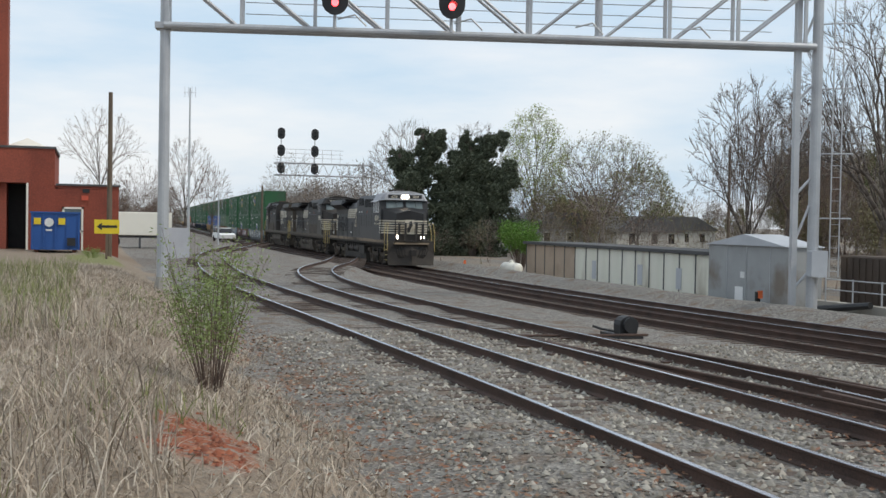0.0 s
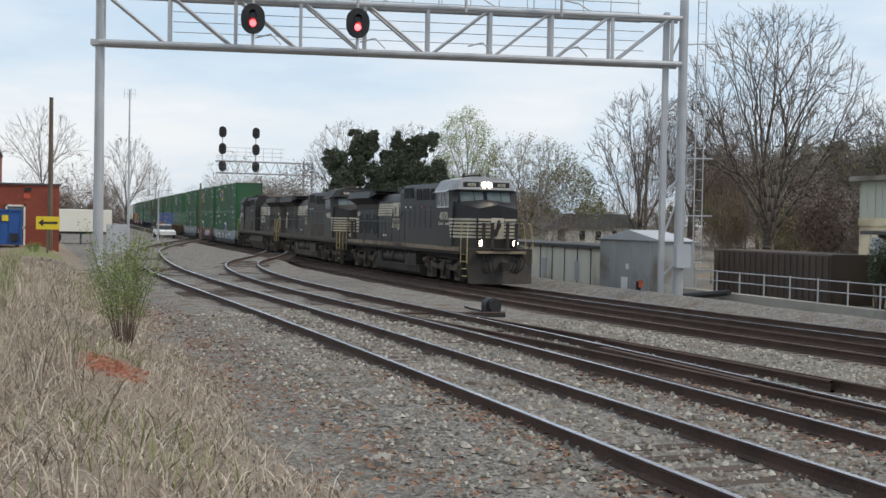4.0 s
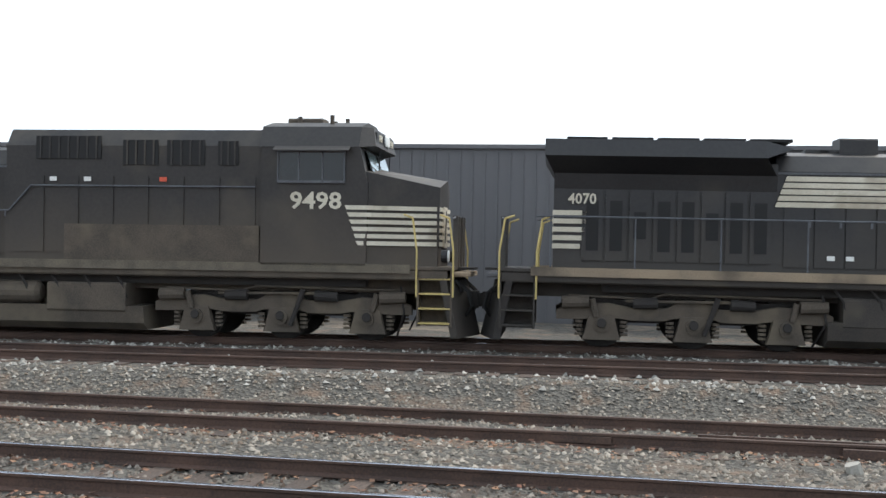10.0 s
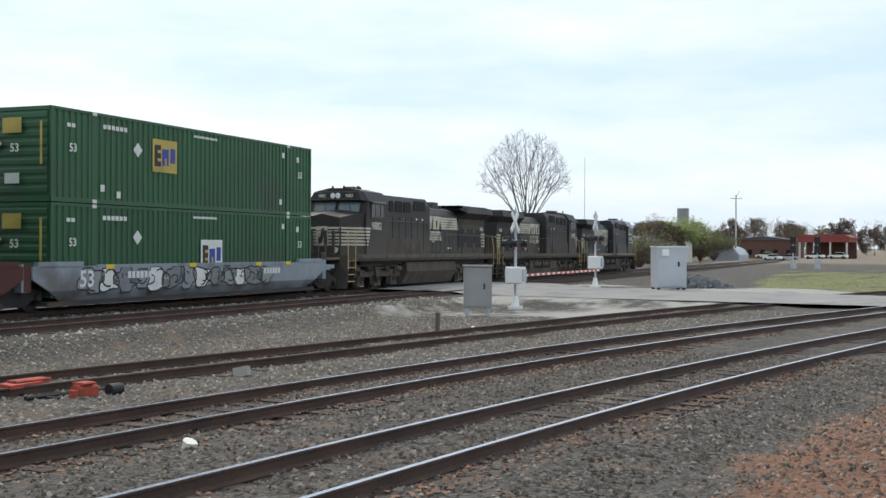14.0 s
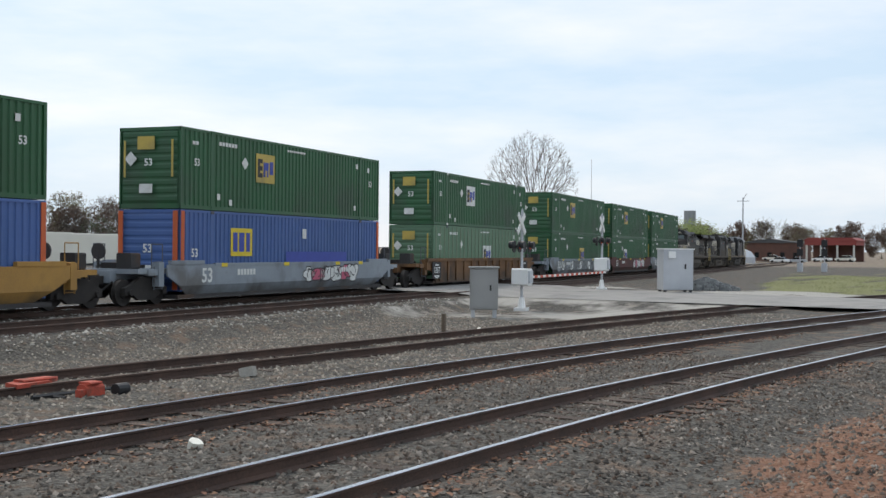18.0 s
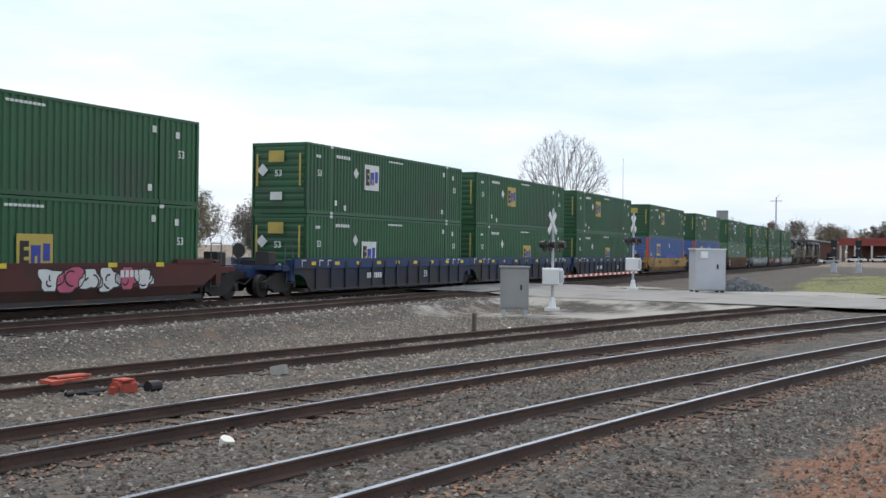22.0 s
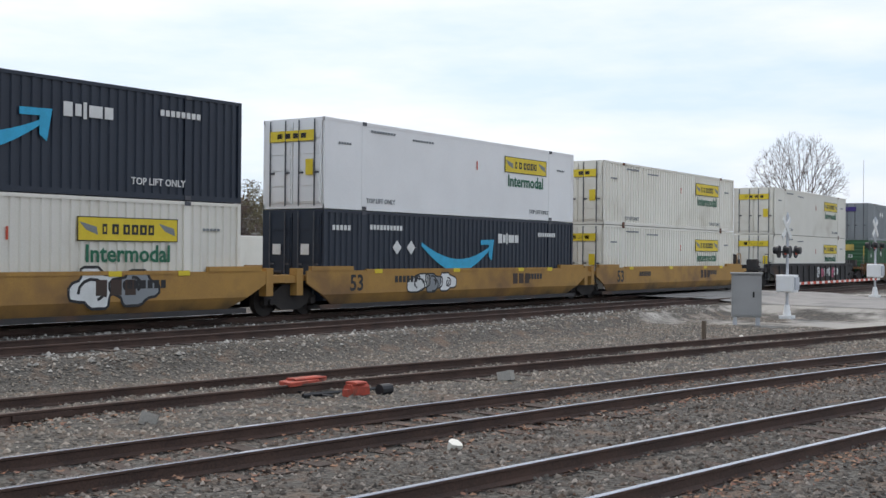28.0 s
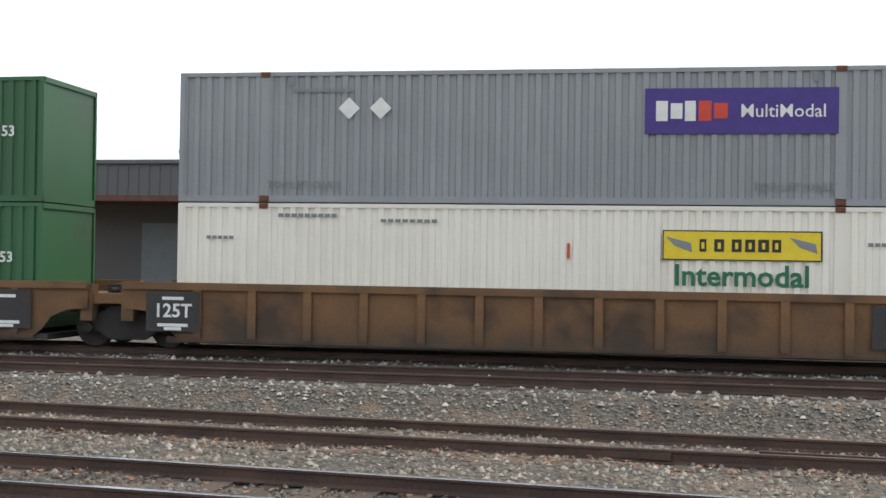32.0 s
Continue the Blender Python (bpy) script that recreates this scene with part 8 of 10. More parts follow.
def trailer(x, y, ang, L=12.0, h=2.6, label="white box trailer parked on the lot", foot=None):
    root = thing("truck_trailer", label, "trailer", at=pose(x, y, gz(x, y) if foot is None else foot, 0, 0, ang))
    part("box", Mesh().box(-L / 2, L / 2, -1.25, 1.25, 1.05, 1.05 + h, 0.04), "white", root)
    part("chassis", Mesh().box(-L / 2, L / 2, -0.9, 0.9, 0.85, 1.05), "greyrail", root)
    for sx in (-L / 2 + 1.2, -L / 2 + 2.4):
        for sy in (-1.05, 1.05):
            part("wheel", Mesh().rod((sx, sy - 0.14, 0.5), (sx, sy + 0.14, 0.5), 0.5, 0.5, 14), "rubber", root)
    for sy in (-0.8, 0.8):
        part("landing_leg", Mesh().box(L / 2 - 2.6, L / 2 - 2.45, sy - 0.07, sy + 0.07, 0, 0.9), "greyrail", root)
    return root


trailer(-167, 3.2, 88, 7.0, 1.9, "white box truck body parked beyond the depot")


def car(x, y, ang, paint, label):
    root = thing("car", label, "car", at=pose(x, y, gz(x, y), 0, 0, ang))
    part("body", Mesh().prism([(-2.2, 0.35), (2.2, 0.35), (2.25, 0.75), (1.2, 0.92), (-2.1, 0.95), (-2.25, 0.6)], -0.85, 0.85, "y"), paint, root)
    part("cabin", Mesh().prism([(-1.7, 0.93), (1.2, 0.9), (0.5, 1.42), (-1.2, 1.45)], -0.72, 0.72, "y"), "darkglass", root)
    part("roof", Mesh().box(-1.1, 0.45, -0.7, 0.7, 1.42, 1.5, 0.03), paint, root)
    for sx in (-1.4, 1.4):
        for sy in (-0.8, 0.8):
            part("wheel", Mesh().rod((sx, sy - 0.1, 0.33), (sx, sy + 0.1, 0.33), 0.33, 0.33, 12), "rubber", root)
    for sy in (-0.6, 0.6):
        part("headlight", Mesh().box(2.2, 2.27, sy - 0.15, sy + 0.15, 0.6, 0.75), "letter", root)


car(-198, 14.5, 5, "coolwhite", "white car parked beside the yard tracks")
BOX = thing("utility_cabinet", "pale grey utility cabinet on a slab", "utility cabinet")
part("body", Mesh().box(-140.6, -139.6, 4.7, 5.95, -0.3, 1.6, 0.04), "alu", BOX)
part("slab", Mesh().box(-140.9, -139.3, 4.5, 6.15, -0.6, -0.3), "concrete", BOX)

# the young bush on the bank and the tree at the depot's corner
shrub("bush", "young willowy bush with fresh green leaves on the bank", (-82.2, 1.5, gz(-82.2, 1.5)), 2.05, 1.5, 3, 60, "brown", 4200, 0.028, "willow", stem=0.006, low=0.32)
for k, (x, y, hh) in enumerate(((-75.5, -1.9, 0.7), (-77.5, -1.2, 0.6), (-120, 0.2, 0.5), (-72.8, -2.6, 0.9))):
    shrub("weed_clump", "clump of green weeds in dry grass", (x, y, gz(x, y)), hh, 1.1, 20 + k, 30, "spring", 500, 0.035, "spring", "weeds")

# ---- beyond the mains: signal house, shed, tank, walls ----
def bungalow():
    root = thing("signal_house", "grey metal signal bungalow with a pitched pale roof", "signal house")
    x0, x1, y0, y1, z0 = -111.9, -106.0, 25.5, 27.0, gz(-109, 26) - 0.1
    part("wall", Mesh().box(x0, x1, y0, y1, z0, 1.55), "bungalowgrey", root)
    part("roof", Mesh().poly([(x0 - 0.1, y0 - 0.12, 1.52), (x1 + 0.1, y0 - 0.12, 1.52), (x1 + 0.1, y1 + 0.1, 1.52), (x0 - 0.1, y1 + 0.1, 1.52), ((x0 + x1) / 2, y0 - 0.12, 1.98), ((x0 + x1) / 2, y1 + 0.1, 1.98)], [(0, 4, 5, 3), (4, 1, 2, 5), (0, 1, 4), (3, 5, 2), (0, 3, 2, 1)]), "alu", root)
    d = part("door", Mesh().box(-110.0, -108.9, y0 - 0.03, y0, z0 + 0.05, 1.1), "bungalowgrey", root)
    part("notice", Mesh().box(-109.3, -109.0, y0 - 0.045, y0 - 0.03, 0.2, 0.45), "letter", d)
    part("vent", Mesh().box(-109.7, -109.1, y0 - 0.045, y0 - 0.03, z0 + 0.2, z0 + 0.8), "coolwhite", d)
    for x in (x0 + 1.5, x0 + 3, x1 - 1.2):
        part("seam", Mesh().box(x - 0.02, x + 0.02, y0 - 0.02, y0, z0, 1.5), "steel", root)


bungalow()


def long_shed():
    root = thing("storage_shed", "long weathered cream panel shed with brown end panels", "shed")
    y, z0 = 26.5, gz(-120, 27) - 0.5
    part("body", Mesh().box(-136, -113.2, y, y + 3, z0, 0.98), "shed", root)
    part("roof", Mesh().box(-136.3, -113.0, y - 0.2, y + 3.2, 0.98, 1.14), "roofdark", root)
    n = 15
    for i in range(n):
        x = -136 + 22.8 * i / n
        part("panel", Mesh().box(x + 0.06, x + 22.8 / n - 0.06, y - 0.05, y, z0, 0.95), "shedbrown" if i < 5 else "shed", root)
        part("panel_strip", Mesh().box(x - 0.035, x + 0.035, y - 0.07, y - 0.0, z0, 0.97), "roofdark", root)
    for x in (-120.5, -126, -116.5):
        part("vent_panel", Mesh().box(x, x + 0.5, y - 0.08, y - 0.05, -0.7, 0.3), "alu", root)


long_shed()
TANK = thing("propane_tank", "white propane tank with a domed cap", "gas tank", at=Matrix.Translation((-1.4, -0.6, 0.3)))
part("drum", Mesh().tank((-131.7, 24.6, -0.72), (-129.7, 24.6, -0.72), 0.36), "white", TANK, smooth=True)
part("cap", Mesh().rod((-130.7, 24.6, -0.38), (-130.7, 24.6, -0.22), 0.16, 0.1, 12), "white", TANK)
for x in (-131.3, -130.1):
    part("saddle", Mesh().box(x - 0.1, x + 0.1, 24.35, 24.85, -1.2, -0.9), "concrete", TANK)
MK = thing("marker_stake", "orange plastic marker by the track", "marker")
part("blade", Mesh().poly([(-142.6, 24.35, -1.1), (-142.6, 24.65, -1.1), (-142.6, 24.6, -0.3), (-142.6, 24.45, -0.3), (-142.56, 24.35, -1.1), (-142.56, 24.65, -1.1), (-142.56, 24.6, -0.3), (-142.56, 24.45, -0.3)], [(0, 1, 2, 3), (7, 6, 5, 4), (0, 4, 5, 1), (1, 5, 6, 2), (3, 2, 6, 7), (0, 3, 7, 4)]), "marker", MK)
WALL = thing("retaining_wall", "low weathered concrete wall with a pipe railing", "wall")
part("wall", Mesh().box(-105.5, -91.0, 26.0, 26.5, -1.4, -0.42), "concrete", WALL)
for x in np.arange(-104.6, -92, 1.6):
    part("railing_post", Mesh().rod((x, 26.2, -0.42), (x, 26.2, 0.45), 0.03, 0.03, 6), "steel", WALL)
for z in (0.02, 0.4):
    part("railing_bar", Mesh().rod((-104.6, 26.2, z), (-92, 26.2, z), 0.022, 0.022, 6), "steel", WALL)
DC = thing("storage_box", "dark brown storage container behind the wall", "container")
part("body", Mesh().box(-107.6, -99.5, 29.0, 31.4, -1.2, 1.2, 0.05), "boxbrown", DC)
for i in range(20):
    part("rib", Mesh().box(-107.4 + i * 0.4, -107.2 + i * 0.4, 28.96, 29.0, -1.1, 1.1), "boxbrown", DC)
BUMP = thing("bumping_post", "black rail stop with an orange-topped stake", "rail stop")
part("beam", Mesh().rod((-104.5, 25.3, -0.75), (-101.2, 25.6, -0.35), 0.14, 0.12, 8), "black", BUMP)
part("stake", Mesh().box(-107.3, -107.15, 24.9, 25.05, -0.9, -0.25), "black", BUMP)
part("stake_cap", Mesh().box(-107.2, -107.05, 24.95, 25.1, -0.5, -0.2), "marker", BUMP)
SL = thing("switch_target", "small black dwarf switch target beside the ties", "switch stand", at=Matrix.Translation((-92.1, 12.0, -0.36)))
part("base", Mesh().box(-0.75, 0.3, -0.3, 0.3, -0.02, 0.07), "black", SL)
ring_ = [(-0.21, 0.07), (0.21, 0.07), (0.23, 0.3)] + [(0.23 * math.cos(a_), 0.3 + 0.2 * math.sin(a_)) for a_ in (0.5, 1.0, 1.57, 2.14, 2.64)] + [(-0.23, 0.3)]
part("target_case", Mesh().prism(ring_, -0.18, 0.16), "black", SL)
part("target_hood", Mesh().rod((0.16, 0, 0.3), (0.3, 0, 0.3), 0.17, 0.18, 14), "black", SL)
part("lever", Mesh().path([(-0.2, -0.1, 0.1), (-0.62, -0.34, 0.14), (-0.75, -0.5, 0.2)], 0.03), "black", SL)



def house(x, y, w, d, h, wall, label):
    root = thing("house", label, "house", "houses beyond the tracks")
    z = -0.9
    part("wall", Mesh().box(x - d / 2, x + d / 2, y - w / 2, y + w / 2, z, z + h), wall, root)
    part("roof", Mesh().prism([(y - w / 2 - 0.4, z + h), (y + w / 2 + 0.4, z + h), (y + w * 0.2, z + h + 1.9), (y - w * 0.2, z + h + 1.9)], x - d / 2 - 0.4, x + d / 2 + 0.4), "roofdark", root)
    for dy in (-w * 0.28, w * 0.05, w * 0.3):
        wn_ = part("window", Mesh().box(x + d / 2, x + d / 2 + 0.06, y + dy - 0.5, y + dy + 0.5, z + 0.9, z + 2.3), "white", root)
        part("pane", Mesh().box(x + d / 2 + 0.04, x + d / 2 + 0.08, y + dy - 0.4, y + dy + 0.4, z + 1.0, z + 2.2), "darkglass", wn_)


house(-193, 51.5, 8.5, 9, 2.6, "housewall", "grey house with a dark hipped roof and white windows")
house(-198, 64.5, 9, 9, 2.4, "lightwall", "pale house with a low dark roof")
house(-215, 78, 10, 9, 2.6, "lightwall", "white bungalow far beyond the tracks")

# trees on the far side of the mains
tree("bare_tree", "broad round bare tree with a fan of fine upright branches", (-112.5, 35.3, -0.9), 14.6, 10.6, 11, "dim", "bark", 0.12, -0.35, 16, 11, 5, 4, 0.0, 0.8, 0.06)
tree("bare_tree", "smaller bare tree beside the broad round one", (-115.5, 29.6, -0.9), 10.6, 6.0, 12, "dim", "bark", 0.15, -0.3, 11, 7, 6, 5)
tree("bare_tree", "rounded tree with a spreading crown in first leaf", (-173, 48.6, -0.9), 12.2, 13.5, 13, "dim", "bark", 0.2, -0.3, 12, 8, 6, 4, leaves=4200, leaf=0.10, leafmat="bud_leaf")
tree("bare_tree", "hazy grey bare tree behind the ivy", (-192, 34.0, -0.9), 14.8, 10.5, 14, "dim", "bark", 0.25, -0.2, 12, 8, 6, 5)
tree("bare_tree", "grey bare tree beside the ivy tree", (-190, 41.5, -0.9), 14.6, 10.0, 15, "dim", "bark", 0.25, -0.2, 12, 8, 6, 5)
tree("spring_tree", "tall tree coming into pale green leaf", (-186, 46.4, -0.9), 16.2, 7.5, 16, "dim", "bark", 0.15, -0.5, 11, 7, 6, 3, leaves=7000, leaf=0.11, leafmat="spring")
tree("spring_tree", "lower tree with a haze of new leaves", (-181, 56.5, -0.9), 10.0, 9.0, 17, "dim", "bark", 0.15, -0.5, 10, 7, 5, 3, leaves=4200, leaf=0.10, leafmat="bud_leaf")
ivy_tree("ivy_tree", "old trees smothered in dark ivy with stubby upright limbs", (-172, 32.8, -0.9), [((0, -3.8, 0), (0, -4.2, 8.0), 1.5), ((0, -3.8, 5), (0, -5.2, 9.4), 0.9), ((0, -3.6, 5), (0, -2.2, 10.6), 0.8), ((0, -2.4, 9), (0, -1.4, 11.4), 0.75), ((0, -2.4, 9.5), (0, -3.0, 11.4), 0.7), ((0, -1, 0), (0, -0.6, 8.2), 1.3), ((0, 0.6, 5), (0, 0.2, 9.6), 0.8), ((0, 2, 0), (0, 1.9, 9.0), 1.6), ((0, 2, 6), (0, 3.4, 11.4), 0.9), ((0, 3, 9.6), (0, 4.6, 11.4), 0.8), ((0, 2, 8), (0, 1.3, 11.4), 0.75), ((0, 3.5, 0), (0, 4.3, 8.2), 1.5), ((0, 4, 4), (0, 5.6, 8.6), 0.9), ((0, -5, 0), (0, 6, 3.0), 2.0)], 18)
shrub("bush", "bright green rounded bush beside the shed", (-139.0, 27.2, gz(-139, 27.2)), 3.4, 3.0, 5, 90, "brown", 7000, 0.075, "bright")
tree("weeping_tree", "brown tree with long drooping twigs", (-133, 43.4, -0.9), 12.4, 9.4, 19, "brown", "bark", 0.3, -0.3, 13, 9, 5, 3, 0.32, 0.9, 0.15)
tree("bare_tree", "tall bare tree behind the signal tower", (-124, 43.5, -0.9), 13.8, 7.4, 20, "grey", "bark", 0.15, -0.3, 12, 7, 4, 4)
tree("bare_tree", "dense bare tree behind the warehouse corner", (-112, 42.5, -0.9), 10.5, 8.0, 21, "dim", "bark", 0.2, -0.3, 11, 7, 6, 5)
tree("bare_tree", "wide old bare tree with thick crooked limbs", (-205, 1.4, -0.5), 15.4, 10.5, 22, "brown", "bark", 0.35, -0.1, 9, 6, 5, 4, 0.0, 1.2, 0.25)
tree("bare_tree", "rounded bare brown tree beyond the depot", (-222, 12.2, -0.5), 13.6, 8.5, 23, "brown", "bark", 0.2, -0.5, 12, 7, 6, 5)
tree("bare_tree", "bare brown tree at the yard's edge", (-228, 16.2, -0.5), 10.5, 6.0, 24, "brown", "bark", 0.2, -0.5, 10, 6, 5, 4)
tree("budding_tree", "tree with pale new leaves beside the depot", (-104.5, -8.2, gz(-104.5, -8.2)), 10.5, 6.0, 21, "dim", "bark", 0.2, leaves=3000, leaf=0.045, leafmat="spring")
woods("brown_woods", "belt of bare brown trees beyond the shed", [(-150, 40, -1), (-200, 46, -1), (-240, 66, -1), (-240, 110, -1)], 9.0, 50, 9, 31, ("brown", "bud", "grey"))
woods("brown_woods", "bare woods along the distant tracks", [(-250, 38, -1), (-330, 48, -1), (-480, 62, -1), (-650, 86, -1)], 14, 44, 18, 32, ("grey", "brown", "bud"))
woods("brown_woods", "bare trees beyond the depot yard", [(-235, -6, -0.5), (-260, 10, -0.5), (-330, 12, -0.5), (-520, 10, -0.5)], 12, 40, 12, 33, ("brown", "grey"))
woods("hill_woods", "bare treetops above the warehouses", [(-205, 92, -1), (-140, 86, -1), (-112, 84, -1)], 15.0, 44, 12, 34, ("grey", "brown", "bud", "grey"), 0.2)
woods("brown_woods", "undergrowth of bare saplings beside the tracks", [(-160, 29, -1), (-140, 31, -1), (-116, 36, -1), (-103, 38, -1)], 4.2, 44, 4, 35, ("brown", "grey", "bud"), 0.2)
woods("brown_woods", "brown scrub along the main", [(-280, 32, -1), (-225, 29.5, -1), (-180, 28, -1)], 8.5, 33, 5, 36, ("brown", "grey"))
canopy("brown_woods", "dense olive and brown trees beyond the shed", [(-180, 47, -1), (-200, 58, -1), (-235, 75, -1), (-240, 115, -1)], 8.0, 30, 8, 0.17, ("bud", "grey", "olive", "bud_leaf"), 1, 2000)
canopy("brown_woods", "dense grey trees along the distant main", [(-330, 38, -1), (-250, 34, -1), (-190, 31, -1)], 10.5, 24, 6, 0.2, ("grey", "brown", "grey"), 2, 1600)
canopy("brown_woods", "brown undergrowth behind the signal tower", [(-158, 62, -1), (-130, 54, -1), (-112, 47, -1)], 8.0, 30, 7, 0.16, ("brown", "grey", "bud"), 3, 2400)
canopy("brown_woods", "brown trees beyond the depot yard", [(-228, -8, -0.5), (-250, 8, -0.5), (-330, 13, -0.5), (-480, 11, -0.5)], 8.5, 18, 9, 0.2, ("brown", "grey"), 4, 1600)
canopy("hill_woods", "olive and grey mass of woods behind the warehouses", [(-215, 97, -1), (-150, 90, -1), (-110, 87, -1)], 15.6, 62, 10, 0.2, ("grey", "olive", "bud", "bud_leaf", "grey"), 5, 6000)
canopy("hill_woods", "dark evergreens among the woods", [(-165, 84, -1), (-128, 82, -1), (-112, 82, -1)], 13.0, 9, 5, 0.17, ("pine",), 15, 6500, 0.30)
canopy("hill_woods", "low grey-green woods behind the halls", [(-110, 88, -1), (-88, 88, -1)], 11.5, 20, 8, 0.2, ("grey", "olive", "bud", "bud_leaf"), 6, 5000)


# ---- warehouses behind the mains ----
def warehouse():
    root = thing("warehouse", "old warehouse, cream base and pale corrugated upper wall", "warehouse")
    x0, x1, xb, y, z0, zm, zt = -100.4, -55.0, -65.4, 31.0, -1.5, 2.62, 4.15
    part("lower_wall", Mesh().box(x0, xb, y, y + 14, z0, zm), "cream", root)
    part("bay_wall", Mesh().box(xb, x1, y + 3.5, y + 14, z0, zm), "darkbrick", root, "dark back wall of an open bay")
    part("bay_lintel", Mesh().box(xb, x1, y, y + 3.5, zm - 0.5, zm), "cream", root)
    part("bay_pier", Mesh().box(x1 - 0.9, x1, y, y + 3.5, z0, zm - 0.5), "concrete", root)
    part("upper_wall", Mesh().box(x0, x1, y + 0.05, y + 14, zm, zt), "palesheet", root)
    part("roof", Mesh().box(x0 - 0.3, x1 + 0.3, y - 0.25, y + 14.3, zt, zt + 0.14), "concrete", root)
    part("gutter", Mesh().box(x0 - 0.3, x1 + 0.3, y - 0.33, y - 0.2, zt - 0.05, zt + 0.1), "concrete", root)
    x = x0
    while x < x1 - 0.3:
        blue = -85.7 < x < -68.0
        part("wall_sheet", shared(("sheet", blue), lambda: Mesh().box(0.02, 0.82, -0.035, 0, 0, 1.46).box(0.0, 0.05, -0.07, 0, 0, 1.46).box(0.4, 0.43, -0.05, 0, 0, 1.46).data("wall_sheet", "bluesheet" if blue else "palesheet")), "palesheet", root, at=Matrix.Translation((x, y + 0.05, zm + 0.03)))
        x += 0.84
    for x in (-85.6, -77.2, -67.9):
        part("wall_joint", Mesh().box(x - 0.09, x + 0.09, y - 0.09, y + 0.05, zm - 0.1, zt - 0.05), "concrete", root)
    part("sill_band", Mesh().box(x0, x1, y - 0.06, y, 2.34, zm + 0.02), "cream", root)
    for i, (x, w) in enumerate(((-94.0, 1.9), (-84.0, 2.6), (-76.5, 2.2), (-71.6, 1.8), (-66.8, 2.4), (-60.0, 2.0))):
        part("roof_vent", Mesh().box(x, x + w, y + 1.2, y + 2.4, zt + 0.14, zt + 0.26).box(x + 0.1, x + w - 0.1, y + 1.1, y + 2.5, zt + 0.26, zt + 0.34), "alu" if i % 2 else "greyrail", root)
    # canopy over the dock
    can = part("canopy", Mesh().poly([(-96.8, 28.2, 2.04), (-57.5, 28.2, 2.04), (-57.5, y, 2.2), (-96.8, y, 2.2), (-96.8, 28.2, 2.16), (-57.5, 28.2, 2.16), (-57.5, y, 2.32), (-96.8, y, 2.32)], [(0, 1, 2, 3), (7, 6, 5, 4), (0, 4, 5, 1), (3, 2, 6, 7), (0, 3, 7, 4), (1, 5, 6, 2)]), "concrete", root)
    part("canopy_fascia", Mesh().box(-96.85, -57.4, 28.14, 28.2, 2.02, 2.14), "roofdark", can)
    for k in range(14):
        x = -96 + k * 2.9
        part("canopy_joist", Mesh().box(x - 0.05, x + 0.05, 28.25, y - 0.05, 1.93, 2.03), "wood", can)
    for x, m, guard in ((-95.2, "redpole", 0), (-90.2, "redpole", 0), (-87.6, "redpole", 1), (-83.2, "white", 1), (-78.9, "white", 0), (-71.1, "redpole", 0), (-66.2, "white", 1), (-61.0, "redpole", 1)):
        p = part("canopy_post", Mesh().box(x - 0.08, x + 0.08, 28.32, 28.48, -1.4, 2.0), m, root)
        if guard:
            g = Mesh()
            for dx in (-0.3, 0.3):
                g.box(x + dx - 0.03, x + dx + 0.03, 28.12, 28.18, -1.3, 0.15)
            g.box(x - 0.3, x + 0.3, 28.12, 28.18, 0.09, 0.15).box(x - 0.3, x + 0.3, 28.12, 28.18, -0.6, -0.54)
            part("yellow_guard", g, "dullyellow", p)
    part("fallen_pipe", Mesh().path([(-66.0, 28.25, 1.98), (-64.6, 28.1, 0.6), (-63.6, 28.0, -0.5), (-62.6, 27.9, -0.95)], 0.045), "white", root, "bent white downpipe hanging off its post")
    part("canopy_strut", Mesh().rod((-96.0, 28.4, 1.95), (-94.0, 28.9, 0.9), 0.05, 0.05, 6), "redpole", root)
    part("dock_house", Mesh().box(-93.8, -88.9, 28.9, y, -1.4, 1.35), "cream", root)
    part("dock_coping", Mesh().box(-93.95, -88.8, 28.8, y, 1.35, 1.5), "cream", root)
    part("dock_platform", Mesh().box(-84.5, -64, 29.6, y, -1.4, -0.55), "concrete", root)
    part("wall_opening", Mesh().box(-80.6, -79.4, y - 0.04, y - 0.01, -0.3, 0.7), "black", root)
    part("wall_sign", Mesh().box(-84.6, -83.9, y - 0.06, y - 0.01, 0.0, 0.65), "letter", root)
    ramp = Mesh()
    for z in (0.55, 0.32, -0.02):
        ramp.path([(-81.6, 28.6, z), (-76.5, 28.6, z), (-66.6, 28.4, z - 1.35)], 0.045)
    for x, z in ((-81.6, 0.55), (-79.0, 0.55), (-76.5, 0.55), (-74.0, 0.2), (-71.5, -0.13), (-69.0, -0.47), (-66.8, -0.75)):
        ramp.rod((x, 28.55, -1.4), (x, 28.55, z), 0.055, 0.055, 6)
    part("ramp_railing", ramp, "alu", root, "galvanized ramp railing")
    for x in (-97.9, -75.5, -74.0):
        part("wall_lamp", Mesh().path([(x, y, 3.4), (x, y - 0.3, 3.45), (x, y - 0.42, 3.2)], 0.05), "coolwhite", root)
    part("meter_box", Mesh().box(-99.5, -98.9, y - 0.15, y, 1.2, 1.9), "alu", root)
    part("downpipe", Mesh().rod((-93.0, y - 0.1, -1.2), (-93.0, y - 0.1, 4.1), 0.07, 0.07, 8), "palesheet", root)
    for k in range(9):
        x = -97 + k * 4.0
        part("wall_stain", Mesh().box(x, x + 0.7 + 0.3 * (k % 3), y - 0.066, y - 0.06, 2.36, 2.56), "concrete", root)


